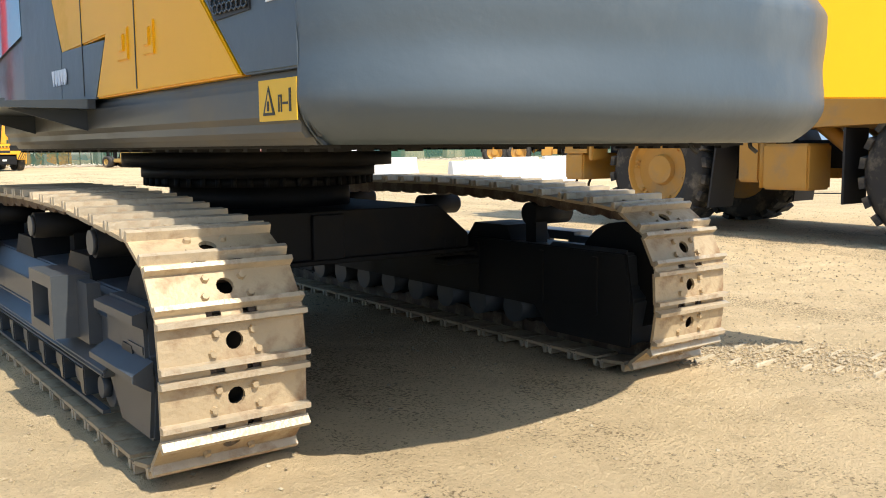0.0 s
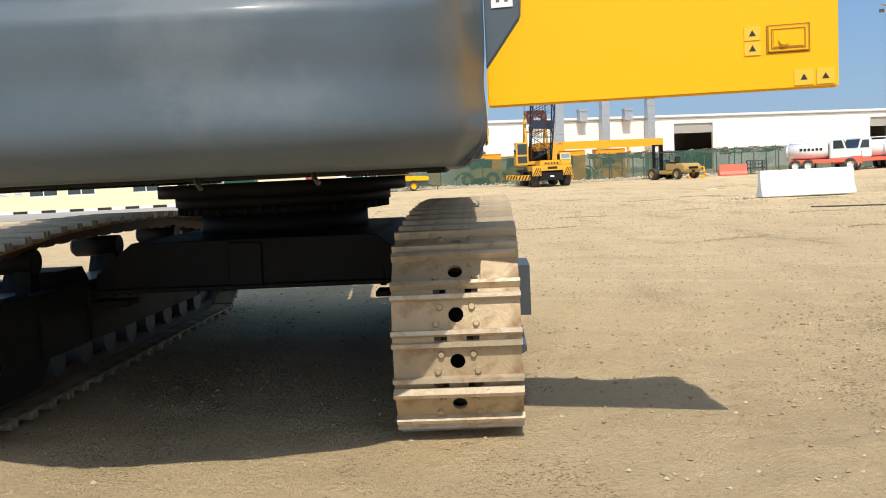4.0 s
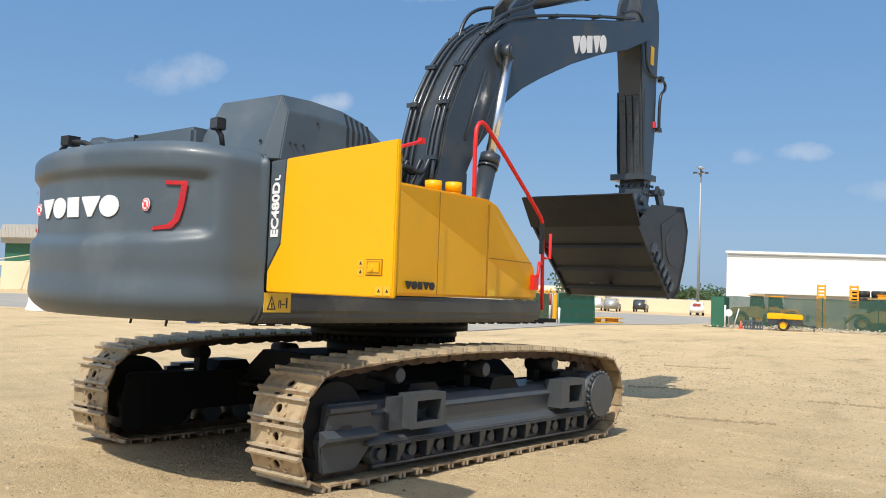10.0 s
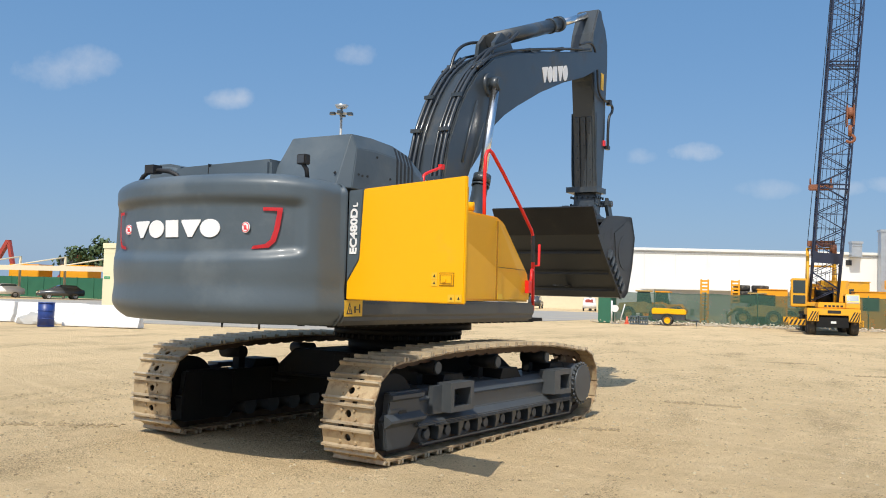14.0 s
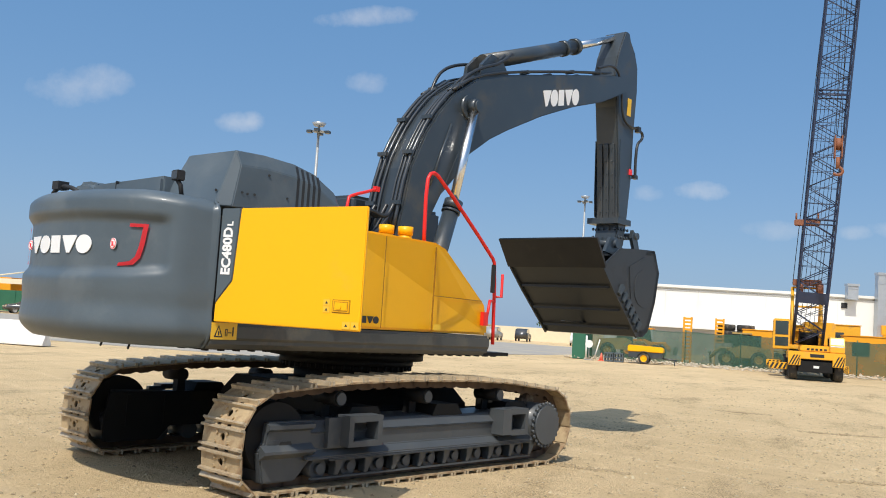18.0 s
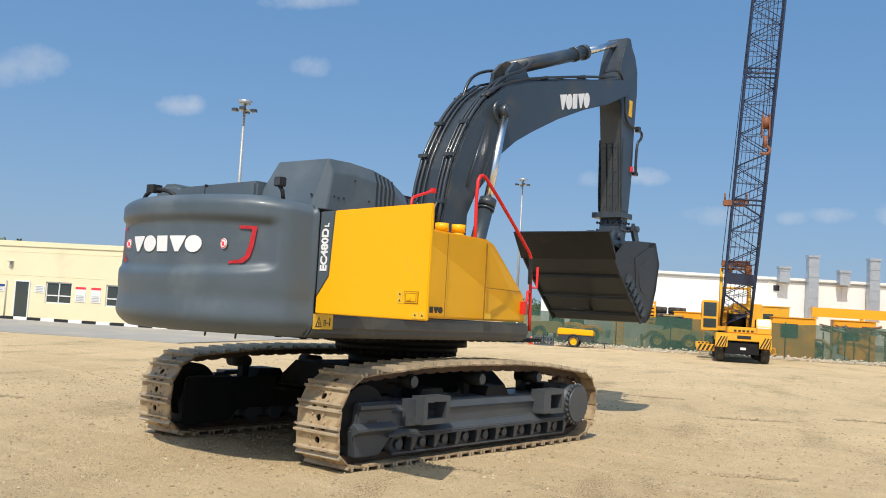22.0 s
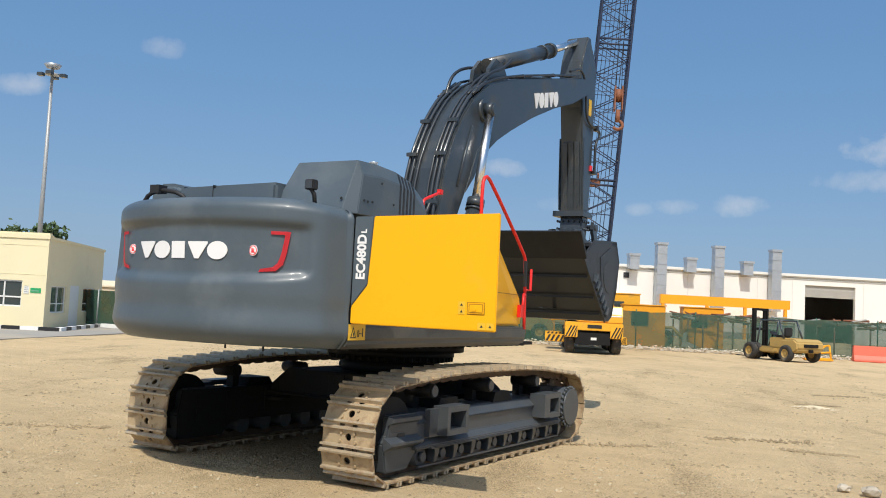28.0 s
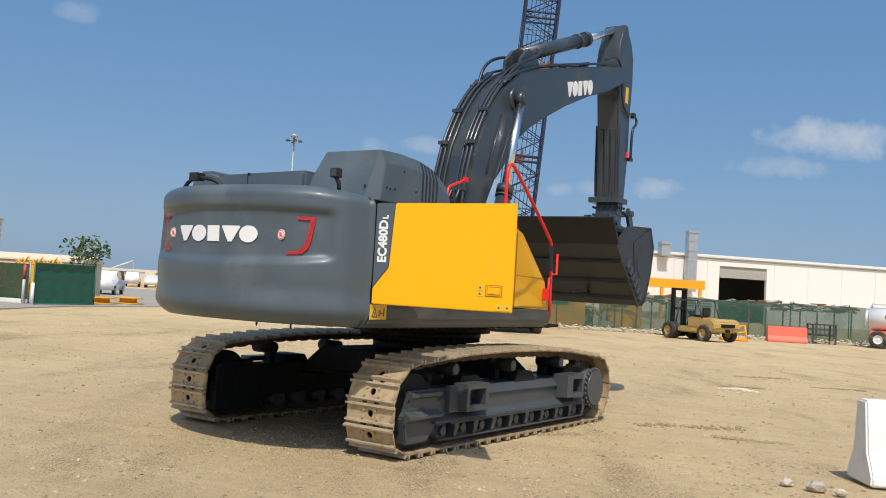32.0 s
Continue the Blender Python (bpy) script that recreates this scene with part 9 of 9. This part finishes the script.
# far pavilion and small lattice crane
pav = empty("grey_pavilion", pose(-87.2, 84.5, 0), "grey-roofed pavilion with cream and green walls", "building")
bm = bmesh.new()
box(bm, -8, 0.4, 0.8, 8, 0, 3.6)
part("pavilion_wall", bm, CANVAS, pav)
bm = bmesh.new()
box(bm, -7.8, 0.2, 1.0, 7.8, 3.6, 5.9)
part("clerestory", bm, GREEN, pav, "dark green upper wall")
bm = bmesh.new()
panel(bm, -8.5, 1.2, -0.4, 8.8, 5.9, 8.3, 0.7)
for k in range(14):
    box(bm, -8.2 + k * 0.62, -8.12 + k * 0.62, -0.43, -0.38, 6.4, 7.9)
part("pavilion_roof", bm, SHUTTER, pav)
jib = empty("lattice_crane", pose(-105, 105, 0), "distant grey lattice crane with a hanging hook", "crane")
bm = bmesh.new()
panel(bm, -2, 2, -2, 2, 0, 3.2, 0.1)
part("crane_base", bm, SHUTTER, jib)
bm = bmesh.new()
foot = Vector((-3.2, 0, 3))
tip = Vector((4.6, 0, 16.4))
way = (tip - foot).normalized()
sidew = way.orthogonal().normalized()
side2 = way.cross(sidew)
for a, b in ((1, 1), (1, -1), (-1, 1), (-1, -1)):
    tube(bm, [foot + (sidew * a + side2 * b) * 0.6, foot + way * 15.5 + (sidew * a + side2 * b) * 0.6], 0.07, seg=5)
for k in range(13):
    for sg in (-1, 1):
        e = 1 if k % 2 else -1
        tube(bm, [foot + way * (1.2 * k) + (sidew * e + side2 * sg) * 0.6, foot + way * (1.2 * k + 1.2) + (-sidew * e + side2 * sg) * 0.6], 0.04, seg=4)
        tube(bm, [foot + way * (1.2 * k) + (sidew * sg + side2 * e) * 0.6, foot + way * (1.2 * k + 1.2) + (sidew * sg - side2 * e) * 0.6], 0.04, seg=4)
part("jib", bm, GREY, jib)
bm = bmesh.new()
tube(bm, [tip, (tip.x, tip.y, 7.6)], 0.06, seg=5)
cyl(bm, (tip.x, tip.y, 11.9), (tip.x, tip.y, 13.0), 0.35, seg=10)
part("hook_line", bm, INK, jib)
bm = bmesh.new()
prism(bm, [(-1.6, 2.5), (1.2, 2.5), (1.2, 3.6), (0.9, 4.8), (-1.6, 4.8)], -1.1, 1.1, axis="y")
thing("dark_truck_cab", bm, CAR_D, pose(-72.4, 96.0, 0), "dark truck cab showing above the canopy", "truck")


motions()
